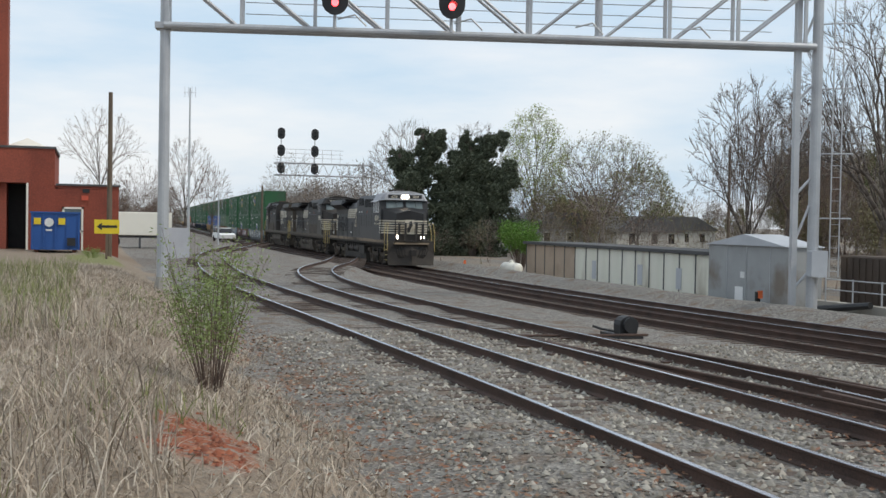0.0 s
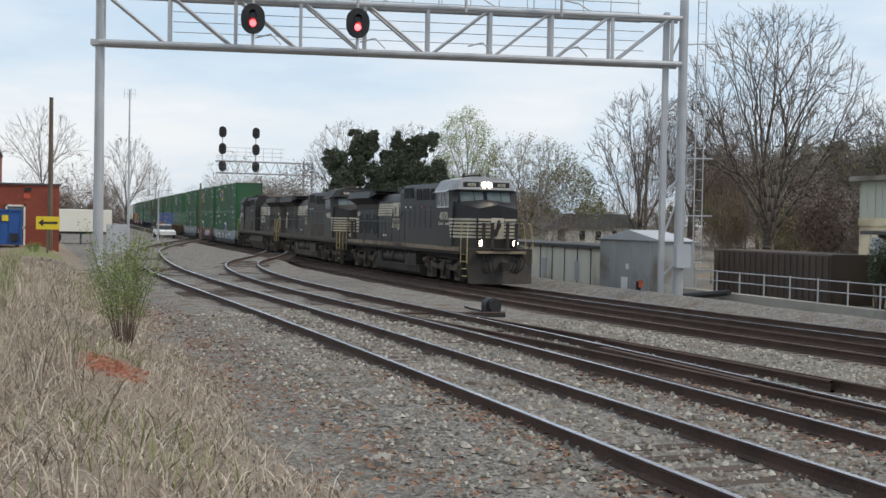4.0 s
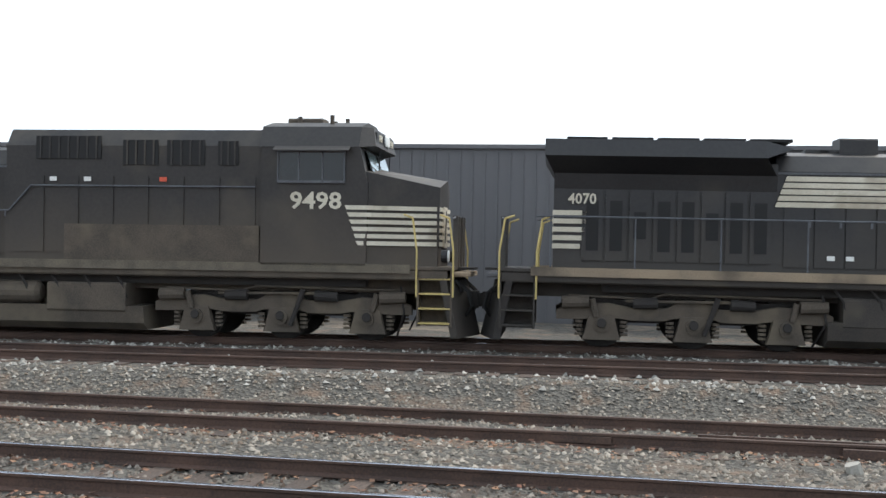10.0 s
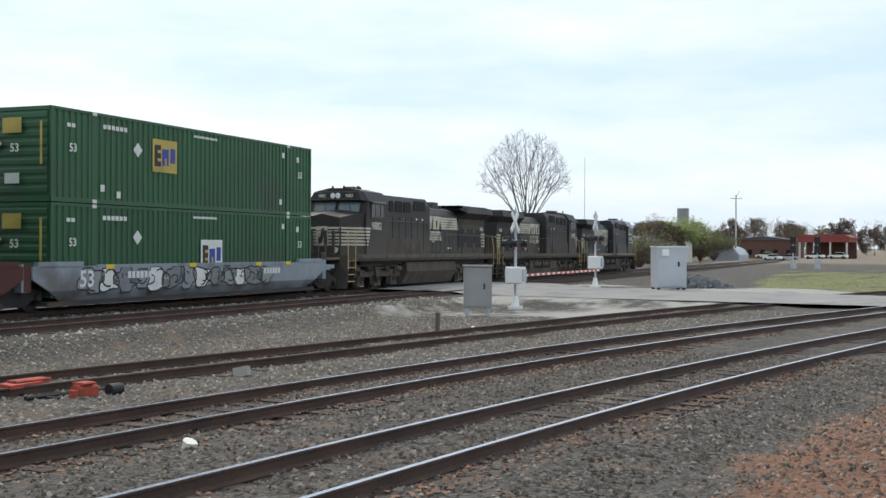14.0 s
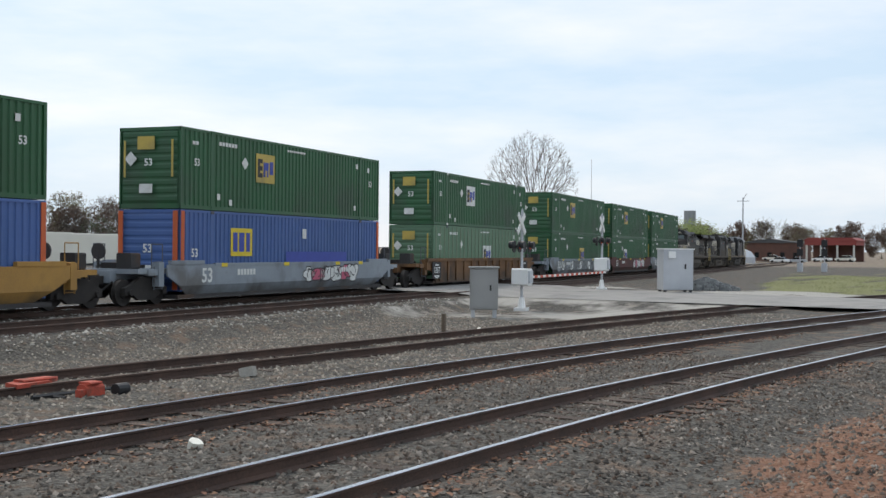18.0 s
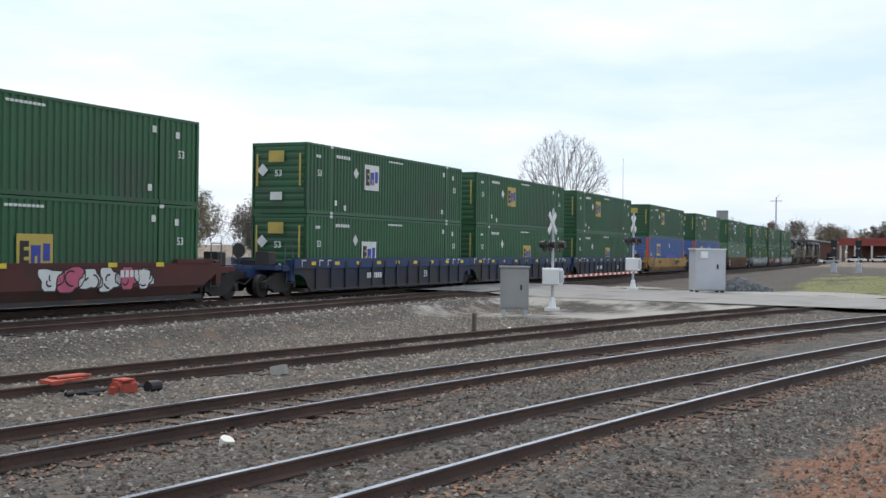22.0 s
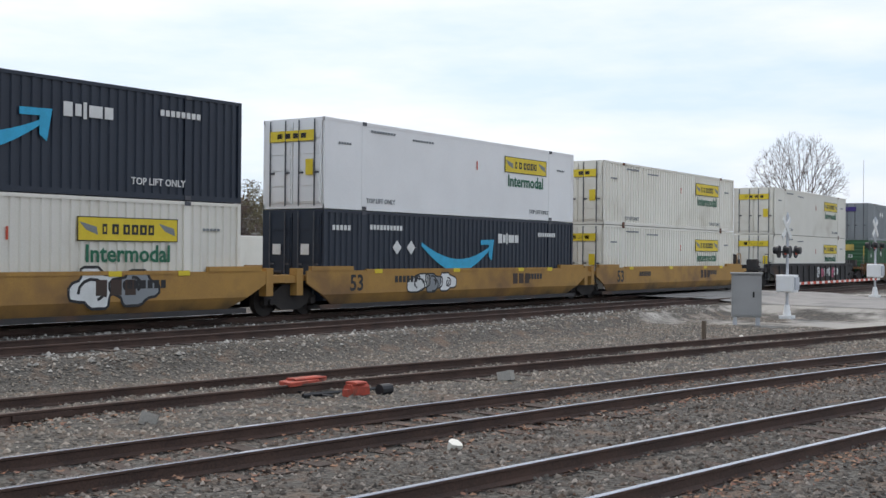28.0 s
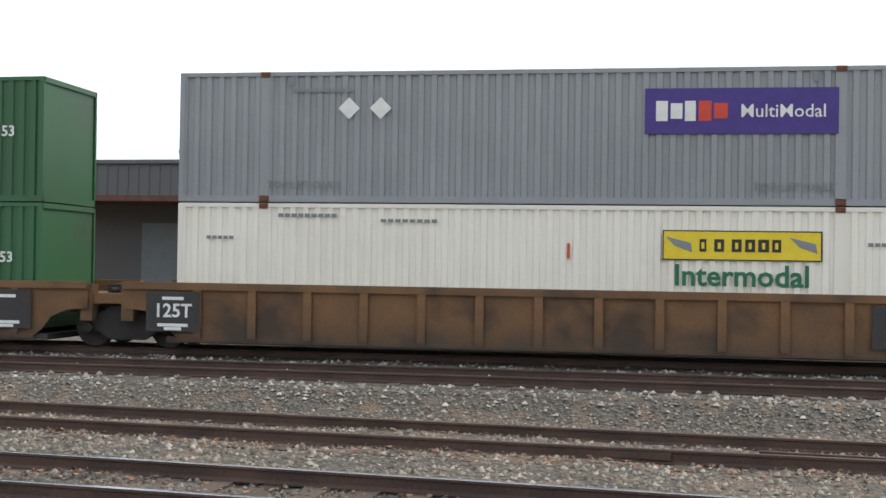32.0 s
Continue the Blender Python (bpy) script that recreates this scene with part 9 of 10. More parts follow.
warehouse()
shrub("bush", "dark evergreen shrub against the warehouse wall", (-97.7, 29.8, gz(-97.7, 29.8) - 0.2), 3.0, 0.9, 41, 50, "brown", 2600, 0.06, "ivy")
shrub("bush", "small dark shrub by the brown pole", (-96.0, 29.6, gz(-96, 29.6) - 0.2), 1.3, 1.0, 42, 40, "brown", 900, 0.05, "ivy")
shrub("weed_clump", "tangle of bare vines at the dock end", (-63.6, 30.6, -1.2), 3.0, 2.6, 43, 190, "brown", 0, category="weeds", stem=0.009)


def stained_hall():
    root = thing("warehouse", "water-stained cream block building with a flat roof", "warehouse")
    part("wall", Mesh().box(-54.8, -44.6, 36.0, 48, -0.6, 4.6), "stained", root)
    part("roof", Mesh().box(-55.0, -44.3, 35.7, 48.2, 4.6, 4.78), "alu", root)
    for i in range(12):
        x = -54.4 + i * 0.84
        part("pilaster", Mesh().box(x, x + 0.1, 35.95, 36.0, 0, 4.5), "stained", root)
    part("corner_sheet", Mesh().box(-54.85, -53.2, 35.9, 36.0, 2.4, 4.6), "palesheet", root)
    part("wall_box", Mesh().box(-45.6, -45.2, 35.85, 36.0, 1.3, 1.8), "alu", root)


stained_hall()
LT = thing("lattice_pole", "rusty lattice ladder mast in front of a wall", "mast")
for dx in (-0.28, 0.28):
    part("upright", Mesh().rod((-47.4 + dx, 35.2, -0.3), (-47.4 + dx, 35.2, 6.2 if dx > 0 else 4.9), 0.05, 0.05, 6), "redpole", LT)
for i in range(12):
    part("rung", Mesh().rod((-47.68, 35.2, 0.3 + i * 0.5), (-47.12, 35.2, 0.3 + i * 0.5), 0.03, 0.03, 5), "redpole", LT)
part("top_frame", Mesh().box(-47.75, -47.05, 35.0, 35.4, 6.1, 6.2).rod((-47.75, 35.2, 4.9), (-47.75, 35.2, 6.2), 0.04, 0.04, 5), "redpole", LT)


def grey_hall():
    root = thing("metal_warehouse", "large dark grey corrugated metal warehouse", "warehouse")
    y = 38.0
    part("wall", Mesh().box(-45.8, 12.3, y, y + 22, 4.3, 5.6), "greysheet", root)
    part("wall", Mesh().box(-45.8, -29.5, y, y + 22, -0.6, 4.3), "greysheet", root)
    part("wall", Mesh().box(-13.0, 12.3, y, y + 22, -0.6, 4.3), "greysheet", root)
    part("recess_wall", Mesh().box(-29.5, -13.0, y + 1.2, y + 22, -0.6, 4.3), "greysheet", root)
    part("roof_edge", Mesh().box(-46.0, 12.5, y - 0.12, y + 22.2, 5.6, 5.74), "greysheet", root)
    part("corner_trim", Mesh().box(-45.95, -45.7, y - 0.08, y + 0.1, -0.5, 5.6), "white", root, "white corner flashing")
    for i in range(138):
        x = -45.4 + i * 0.42
        if -29.7 < x < -12.8:
            part("wall_rib", shared("ribhigh", lambda: Mesh().box(0, 0.07, -0.03, 0, 4.35, 5.58).data("wall_rib", "greysheet")), "greysheet", root, at=Matrix.Translation((x, y, 0)))
        else:
            part("wall_rib", shared("riblow", lambda: Mesh().box(0, 0.07, -0.03, 0, -0.5, 5.58).data("wall_rib", "greysheet")), "greysheet", root, at=Matrix.Translation((x, y, 0)))
    part("canopy_edge", Mesh().box(-29.6, -12.9, y - 1.4, y + 1.2, 4.18, 4.38), "redpole", root)
    for x in (-27.6, -22.2, -16.5):
        part("canopy_post", Mesh().rod((x, y - 1.2, -0.6), (x, y - 1.2, 4.2), 0.09, 0.09, 8), "redpole", root)
    for x in (-28.0, -21.4, -18.0):
        d = part("roller_door", Mesh().box(x, x + 2.8, y + 1.12, y + 1.2, -0.5, 3.5), "doorgrey", root, "pale grey roller door")
        for k in range(9):
            part("slat", Mesh().box(x, x + 2.8, y + 1.1, y + 1.12, -0.4 + k * 0.43, -0.1 + k * 0.43), "doorgrey", d)
    part("wall_door", Mesh().box(-2.6, -1.5, y - 0.05, y, 0.0, 2.4), "doorgrey", root)
    for x in np.arange(-40, 10, 7.0):
        part("roof_vent", Mesh().box(x, x + 0.9, y + 2, y + 3, 5.7, 5.88), "greysheet", root)


grey_hall()


def yellow_dock(x0, x1, y, z0, z1, sheet):
    root = thing("loading_barrier", "yellow steel loading barrier beside the tracks", "barrier")
    part("top_beam", Mesh().box(x0, x1, y - 0.1, y + 0.1, z1 - 0.3, z1), "yellow", root)
    part("dark_cap", Mesh().box(x0 - 0.4, x1, y - 0.14, y + 0.14, z1 + 0.02, z1 + 0.22), "welldark", root)
    n = max(2, int((x1 - x0) / 2.4))
    for i in range(n + 1):
        x = x0 + (x1 - x0) * i / n
        part("post", Mesh().box(x - 0.09, x + 0.09, y - 0.09, y + 0.09, z0, z1), "yellow", root)
    if sheet:
        part("sheet", Mesh().box(x0, x1, y - 0.12, y - 0.06, z0 + 0.35, z1 - 0.05), "yellow", root)
    part("kerb", Mesh().box(x0, x1, y - 0.3, y + 0.3, z0, z0 + 0.35), "yellow" if not sheet else "concrete", root)


yellow_dock(-27.0, -23.4, 31.2, -0.2, 1.95, True)
yellow_dock(2.7, 12.0, 36.4, -0.4, 2.72, False)


def sign_post(x, y, h, words="W"):
    root = thing("whistle_post", "thin grey post with a small white sign lettered W", "track sign")
    z = gz(x, y)
    part("post", Mesh().rod((x, y, z - 0.3), (x, y, z + h), 0.03, 0.03, 8), "steel", root)
    s = part("plate", Mesh().box(x - 0.085, x + 0.085, y - 0.05, y - 0.035, z + h - 0.3, z + h + 0.02), "letter", root)
    writing(words, 0.22, "black", s, pose(x, y - 0.052, z + h - 0.22, 90, 0, 0))


sign_post(8.74, 19.93, 2.42)
sign_post(-24.4, 29.6, 1.95)

# broken stone and slabs on the red lot
RUB = random.Random(8)
for i in range(70):
    x, y = RUB.uniform(-47, -33), RUB.uniform(28.3, 32.5)
    s = RUB.uniform(0.12, 0.42)
    m = Mesh()
    ring = [(s * (0.7 + 0.5 * RUB.random()) * math.cos(a), s * (0.5 + 0.4 * RUB.random()) * math.sin(a)) for a in [k * math.pi / 3.5 for k in range(7)]]
    m.prism(ring, 0, s * RUB.uniform(0.4, 0.9), "z")
    tagged(part("rubble_block", m, RUB.choice(("concrete", "redclay", "redclay", "redclay", "darkbrick")), None, "", pose(x, y, gz(x, y) - 0.05 + (0.25 if y > 30.5 else 0) * RUB.random(), RUB.uniform(-25, 25), RUB.uniform(-25, 25), RUB.uniform(0, 360))), "broken block of red-brown stone on bare earth", "rubble", "rubble by the track")


# ---- the level crossing ----
def road():
    m = Mesh()
    ys = np.concatenate([np.arange(-6, 60, 0.8), [70, 90, 130]])
    def top(y):
        x = 52.0
        up = float(step(np.array(y), 25.5, 27.5) * (1 - step(np.array(y), 35.5, 39.0)))
        return 0.0 * (1 - up) + (float(MAIN_Z(x)) - 0.012) * up
    for y in ys:
        a, b = 47.2 + 0.0006 * (y - 15) ** 2, 57.4 + 0.16 * max(0, min(y, 30) - 9)
        for k in range(7):
            m.v.append((a + (b - a) * k / 6, float(y), top(y) + 0.02 * math.sin(math.pi * k / 6)))
    for i in range(len(ys) - 1):
        for k in range(6):
            m.f.append((i * 7 + k, i * 7 + k + 1, i * 7 + k + 8, i * 7 + k + 7))
    o = new("road", m.data("road", "asphalt"))
    tagged(o, "pale worn asphalt road over the level crossing", "road", kind="structure")


road()


def crossing_signal(x, y, gate, seed):
    root = thing("crossing_signal", "silver level-crossing signal with crossbuck and four lamps", "crossing signal", "level crossing signals", at=pose(x, y, gz(x, y), 0, 0, 98))
    part("base", Mesh().box(-0.25, 0.25, -0.25, 0.25, -0.2, 0.12).rod((0, 0, 0.12), (0, 0, 0.55), 0.17, 0.1, 10), "coolwhite", root)
    part("mast", Mesh().rod((0, 0, 0.1), (0, 0, 4.1), 0.06, 0.055, 10), "alu", root)
    part("mast_top", Mesh().rod((0, 0, 4.1), (0, 0, 4.25), 0.06, 0.01, 8), "alu", root)
    part("gate_motor", Mesh().box(-0.35, 0.35, -0.3, 0.3, 1.05, 1.75, 0.05), "coolwhite", root)
    part("motor_door", Mesh().box(-0.42, -0.35, -0.22, 0.22, 1.15, 1.65), "alu", root)
    part("counterweight", Mesh().box(0.3, 0.5, -0.6, -0.3, 1.2, 1.5), "alu", root)
    cb = part("crossbuck", Mesh().box(-0.03, 0.0, -0.02, 0.02, 3.5, 3.6), "alu", root)
    for a in (40, -40):
        part("crossbuck_blade", Mesh().box(-0.07, -0.04, -0.6, 0.6, -0.11, 0.11), "letter", cb, at=pose(-0.02 - (0.03 if a > 0 else 0), 0.35, 3.6, a, 0, 0))
    part("lamp_bar", Mesh().box(-0.03, 0.03, -0.75, 0.75, 2.62, 2.7), "black", root)
    for sy in (-0.66, 0.66):
        for d in (-1, 1):
            l_ = part("lamp_disc", Mesh().rod((d * 0.1, sy, 2.66), (d * 0.14, sy, 2.66), 0.25, 0.25, 16), "black", root)
            part("lamp_lens", Mesh().rod((d * 0.14, sy, 2.66), (d * 0.19, sy, 2.66), 0.12, 0.1, 12), "orangered", l_)
            part("lamp_hood", Mesh().rod((d * 0.14, sy, 2.72), (d * 0.32, sy, 2.72), 0.15, 0.15, 10), "black", l_)
    if gate:
        arm = part("gate_arm", Mesh().box(-0.03, 0.03, 0.2, 13.6, 1.32, 1.42), "letter", root, "red and white striped gate arm, lowered", pose(0, -0.25, 0, 0, 0, -gate))
        for k in range(16):
            part("red_band", Mesh().box(-0.035, 0.035, 0.6 + k * 0.8, 1.0 + k * 0.8, 1.315, 1.425), "orangered", arm)
    return root


crossing_signal(43.4, 21.6, 180, 1)
crossing_signal(59.9, 24.9, 0, 2)


def steel_cabinet(x, y, w, d, h, label, turn, legs=True, lid=False, paint="alu"):
    root = thing("relay_cabinet", label, "relay cabinet", at=pose(x, y, gz(x, y), 0, 0, turn))
    z = 0.3 if legs else 0.12
    part("body", Mesh().box(-w / 2, w / 2, -d / 2, d / 2, z, h, 0.02), paint, root)
    part("roof", Mesh().box(-w / 2 - 0.05, w / 2 + 0.05, -d / 2 - 0.05, d / 2 + 0.05, h, h + 0.06), paint if not lid else "coolwhite", root)
    part("door", Mesh().box(-w / 2 + 0.06, w / 2 - 0.06, -d / 2 - 0.025, -d / 2, z + 0.08, h - 0.08), paint, root)
    part("latch", Mesh().box(w * 0.2, w * 0.26, -d / 2 - 0.05, -d / 2 - 0.02, h * 0.55, h * 0.66), "black", root)
    for sx in (-w / 2 + 0.12, w / 2 - 0.12):
        for sy in (-d / 2 + 0.1, d / 2 - 0.1):
            part("foot", Mesh().box(sx - 0.07, sx + 0.07, sy - 0.07, sy + 0.07, -0.15, z), "steel" if legs else "black", root)
    if lid:
        part("meter_box", Mesh().box(-w / 2 + 0.25, -w / 2 + 0.6, -d / 2 - 0.2, -d / 2, h - 0.45, h - 0.1), "coolwhite", root)


steel_cabinet(38.6, 20.8, 1.05, 0.7, 1.85, "grey steel relay cabinet on legs beside the crossing", -60, paint="cabinetgrey")
steel_cabinet(59.6, 20.6, 1.6, 1.25, 2.25, "silver signal bungalow with a pale lid on feet", -55, False, True)

# switch machine, stones and small posts by the siding
SM = thing("switch_machine", "orange-red painted switch machine and cover plate", "switch machine")
part("cover_plate", Mesh().prism([(12.3, 14.85), (13.0, 14.95), (13.5, 15.3), (13.05, 15.42), (12.4, 15.25)], -0.03, 0.035, "z"), "machinered", SM)
part("cover_lid", Mesh().box(12.55, 13.2, 15.0, 15.25, 0.035, 0.075, 0.02), "machinered", SM)
part("motor_case", Mesh().box(12.9, 13.28, 13.98, 14.2, -0.2, 0.03, 0.05), "machinered", SM)
part("motor_lid", Mesh().box(12.95, 13.2, 13.95, 14.22, 0.03, 0.07, 0.02).box(12.8, 12.9, 14.0, 14.12, -0.18, -0.04), "machinered", SM)
part("motor_drum", Mesh().rod((13.5, 13.98, -0.1), (13.74, 13.98, -0.1), 0.1, 0.1, 12), "black", SM)
part("throw_rod", Mesh().path([(12.2, 14.4, -0.12), (13.9, 14.35, -0.14)], 0.04), "black", SM)
part("tie_bar", Mesh().path([(12.6, 14.1, -0.14), (12.5, 15.6, -0.14)], 0.03), "black", SM)
STK = thing("stake", "short brown wooden stake in pale gravel", "stake")
part("shaft", Mesh().box(30.1, 30.2, 17.55, 17.65, gz(30.1, 17.6) - 0.2, gz(30.1, 17.6) + 0.62), "wood", STK)
for k, (x, y, s) in enumerate(((10.5, 9.55, 0.09), (9.0, 13.9, 0.16), (16.9, 14.05, 0.17), (29.8, 16.2, 0.07), (-24.0, 8.9, 0.07), (-57.5, 7.9, 0.1), (-58.0, 4.3, 0.12), (2.0, 13.7, 0.12), (-70, 4.1, 0.1), (-74, 3.5, 0.12), (-63, 3.4, 0.11))):
    m, rg = Mesh(), random.Random(k)
    ring = [(s * rg.uniform(0.7, 1.2) * math.cos(a), s * rg.uniform(0.6, 1.0) * math.sin(a)) for a in [j * math.pi / 4 for j in range(8)]]
    m.prism(ring, -0.05, s * 0.8, "z")
    tagged(part("pale_stone", m, "white" if k in (0, 3, 4, 5, 8) else "concrete", None, "", pose(x, y, gz(x, y) + 0.02, rg.uniform(-20, 20), rg.uniform(-20, 20), rg.uniform(0, 360))), "pale stone lying on the ballast", "stone", "loose stones")
PILE = random.Random(4)
pm = Mesh()
for i in range(420):
    a, r = PILE.uniform(0, 6.28), 1.4 * PILE.random() ** 0.7
    x, y, s = 63.6 + r * math.cos(a), 20.2 + r * math.sin(a) * 1.3, PILE.uniform(0.06, 0.13)
    z = gz(63.6, 20.2) + max(0, 0.6 * (1 - r / 1.4)) + PILE.uniform(-0.03, 0.05)
    pm.box(x - s, x + s, y - s, y + s, z - s, z + s)
tagged(new("gravel_pile", pm.data("gravel_pile", island_material("pile_stone", [(0.13, 0.14, 0.145), (0.28, 0.29, 0.29)]))), "pile of dark grey gravel", "gravel pile", kind="stuff")

# ---- beyond the crossing ----
tree("bare_tree", "tall bare tree standing behind the train", (107, 52.2, -0.5), 14.8, 10.0, 58, "dim", "bark", 0.2, -0.05, 14, 9, 5, 4, 0.0, 0.8, 0.16)
AM = thing("radio_mast", "very thin white radio mast", "antenna mast")
part("shaft", Mesh().rod((184, 78.5, -0.5), (184, 78.5, 17.5), 0.09, 0.04, 6), "coolwhite", AM)
MA = thing("signal_mast", "grey mast with a crosspiece by the tracks", "mast")
part("shaft", Mesh().rod((270, 77.0, -0.5), (270, 77.0, 14.5), 0.22, 0.14, 8), "steel", MA)
part("crosspiece", Mesh().box(269.9, 270.1, 75.6, 78.4, 13.6, 13.75).rod((270, 77, 14), (270, 76.2, 15.4), 0.05, 0.05, 5), "steel", MA)
for k, (x, y, h) in enumerate(((146, 34.5, 4.0), (147, 31.8, 4.0), (240, 78, 4.2))):
    sg = thing("track_signal", "small dark track signal on a post", "signal", "track signals")
    z = gz(x, y)
    part("post", Mesh().rod((x, y, z - 0.2), (x, y, z + h), 0.09, 0.07, 8), "steel", sg)
    part("relay_box", Mesh().box(x - 0.3, x + 0.3, y - 0.3, y + 0.3, z, z + 1.1), "alu", sg)
    for zz in (z + h - 0.5, z + h - 1.6):
        part("head", Mesh().box(x - 0.16, x - 0.06, y - 0.36, y + 0.36, zz - 0.45, zz + 0.45), "black", sg)
for k, (x, y, w, d, h, wall, lab) in enumerate(((318, 82, 17, 10, 4.6, "darkbrick", "low dark brick building far along the road"), (207, 78, 18, 12, 3.6, "lightwall", "low white warehouse beyond the crossing"), (330, 40, 16, 10, 3.4, "lightwall", "pale building far along the road"), (70, 112, 46, 16, 3.0, "lightwall", "long low white warehouse behind the train"))):
    b = thing("distant_building", lab, "building")
    part("wall", Mesh().box(x - d / 2, x + d / 2, y - w / 2, y + w / 2, -0.6, h - 0.4), wall, b)
    part("roof", Mesh().prism([(y - w / 2 - 0.4, h - 0.4), (y + w / 2 + 0.4, h - 0.4), (y, h + 0.7)], x - d / 2 - 0.4, x + d / 2 + 0.4), "roofdark" if k == 0 else "alu", b)
    for j in range(5):
        yy = y - w / 2 + (j + 0.5) * w / 5
        part("window", Mesh().box(x - d / 2 - 0.05, x - d / 2, yy - 0.6, yy + 0.6, 0.3, 1.7), "darkglass", b)
for k, (x, y, a) in enumerate(((46, 64, 20), (57, 70, 14), (70, 76, 10), (30, 66, 5), (24, 60, 80))):
    trailer(x, y, a, 12.5, 2.5, "white box trailer parked behind the main line", -0.4)
CAN = thing("fuel_canopy", "low red-roofed building front with a dark opening", "building")
part("fascia", Mesh().box(288, 298, 55.0, 67.0, 3.6, 4.7), "dullred", CAN)
part("roof", Mesh().prism([(54.6, 4.7), (67.4, 4.7), (66.0, 5.4), (56.0, 5.4)], 287.8, 298.2), "dullred", CAN)
part("back_wall", Mesh().box(297, 298, 55.0, 67.0, -1.2, 3.6), "darkbrick", CAN)
for y in (55.6, 59.4, 63.2, 66.6):
    part("post", Mesh().box(288.2, 288.6, y - 0.2, y + 0.2, -1.2, 3.6), "lightwall", CAN)
for k, (x, y, a) in enumerate(((284, 62.0, 80), (283, 56.5, 85), (282, 67.5, 95), (280, 71.0, 70), (296, 77.0, 90))):
    car(x, y, a, ("coolwhite", "white", "alu", "coolwhite", "white")[k], "pale car parked far along the road")
DOME = thing("storage_shed", "pale rounded storage shed beside the main", "shed")
part("body", Mesh().prism([(74.0, -1.0), (81.0, -1.0), (81.0, 0.6), (80.0, 1.9), (78.5, 2.5), (76.5, 2.5), (75.0, 1.9), (74.0, 0.6)], 262, 270), "alu", DOME)
SILO = thing("water_tower", "distant dark cylindrical tower", "tower")
part("drum", Mesh().rod((385, 128, -1.5), (385, 128, 15.5), 2.0, 2.0, 16), "cgrey", SILO)
for k, (x, y, h, w, m) in enumerate(((214, 71, 8.6, 9, "spring"), (226, 74, 7.6, 10, "spring"), (240, 76, 6.4, 11, "olive"), (256, 78, 5.4, 12, "olive"), (272, 83, 5.0, 12, "olive"), (205, 74, 5.0, 8, "olive"), (192, 70, 3.4, 8, "olive"))):
    shrub("bush", "dense green and brown bush beside the main", (x, y, -0.7), h, w, 61 + k, 150, "brown", 4200, 0.26, m)
shrub("bush", "brown scrub behind the crossing", (150, 56, -0.6), 4.5, 10.0, 72, 260, "brown", 1500, 0.2, "olive")
shrub("bush", "bright green bush far along the road", (300, 40, -0.6), 6.5, 9.0, 73, 120, "brown", 5200, 0.30, "bright")
woods("brown_woods", "bare woods on the horizon beyond the crossing", [(330, 130, -1), (400, 92, -1), (440, 40, -1), (460, -20, -1), (440, -90, -1)], 13, 82, 26, 71, ("grey", "brown", "bud"), 0.3)
woods("scrub", "low brown scrub along the horizon", [(300, 100, -1), (352, 84, -1), (392, 50, -1), (410, 0, -1), (395, -70, -1)], 5.5, 93, 16, 74, ("brown", "bud", "brown"), 0.3)
woods("brown_woods", "bare woods behind the trailers", [(-10, 150, -1), (40, 128, -1), (85, 134, -1), (140, 150, -1), (230, 175, -1)], 11.5, 104, 16, 72, ("grey", "brown", "bud", "pine"))
canopy("scrub", "dense brown trees along the horizon", [(300, 124, -1), (380, 112, -1), (420, 75, -1), (440, 20, -1), (440, -90, -1)], 14.0, 54, 12, 0.5, ("brown", "dim", "bud"), 7, 2200)
canopy("scrub", "dense grey growth behind the trailers", [(-10, 154, -1), (40, 134, -1), (85, 138, -1), (140, 154, -1), (250, 180, -1)], 15.0, 56, 10, 0.32, ("dim", "brown", "dim", "bud"), 8, 2600)
canopy("scrub", "green and brown growth beside the main beyond the crossing", [(196, 70, -1), (226, 75, -1), (262, 83, -1), (300, 94, -1)], 8.5, 20, 5, 0.25, ("olive", "brown", "bud_leaf"), 9, 2200, 0.5)


# ---- loose stuff: ballast stones, dry grass, fallen leaves ----
RNG = np.random.default_rng(7)
OCTA = np.array([(1, 0, -0.2), (-1, 0, -0.2), (0, 1, -0.2), (0, -1, -0.2), (0.3, 0, 0.9), (-0.3, 0.1, 0.75)], float)
OCTA_F = [(0, 2, 4), (2, 5, 4), (2, 1, 5), (1, 3, 5), (3, 4, 5), (3, 0, 4)]


def stones(n, x0, x1, lo, hi, size, name, label, mat, keep=None):
    x = RNG.uniform(x0, x1, n)
    a, b = lo(x), hi(x)
    y = a + (b - a) * RNG.random(n)
    if keep is not None:
        k = keep(x, y)
        x, y = x[k], y[k]
    n = len(x)
    r = size * (0.55 + 0.9 * RNG.random(n) ** 2)
    co = OCTA[None] * (0.6 + 0.8 * RNG.random((n, 6, 1))) * r[:, None, None]
    co += RNG.normal(0, 0.12, (n, 6, 3)) * r[:, None, None]
    ang = RNG.uniform(0, 6.28, n)
    c, s = np.cos(ang)[:, None], np.sin(ang)[:, None]
    cx, cy = co[..., 0] * c - co[..., 1] * s, co[..., 0] * s + co[..., 1] * c
    co = np.stack([cx + x[:, None], cy + y[:, None], co[..., 2] * 0.75 + (ground_z(x, y) + r * 0.25)[:, None]], -1)
    return pieces(name, label, co, OCTA_F, 8, mat, "ballast")


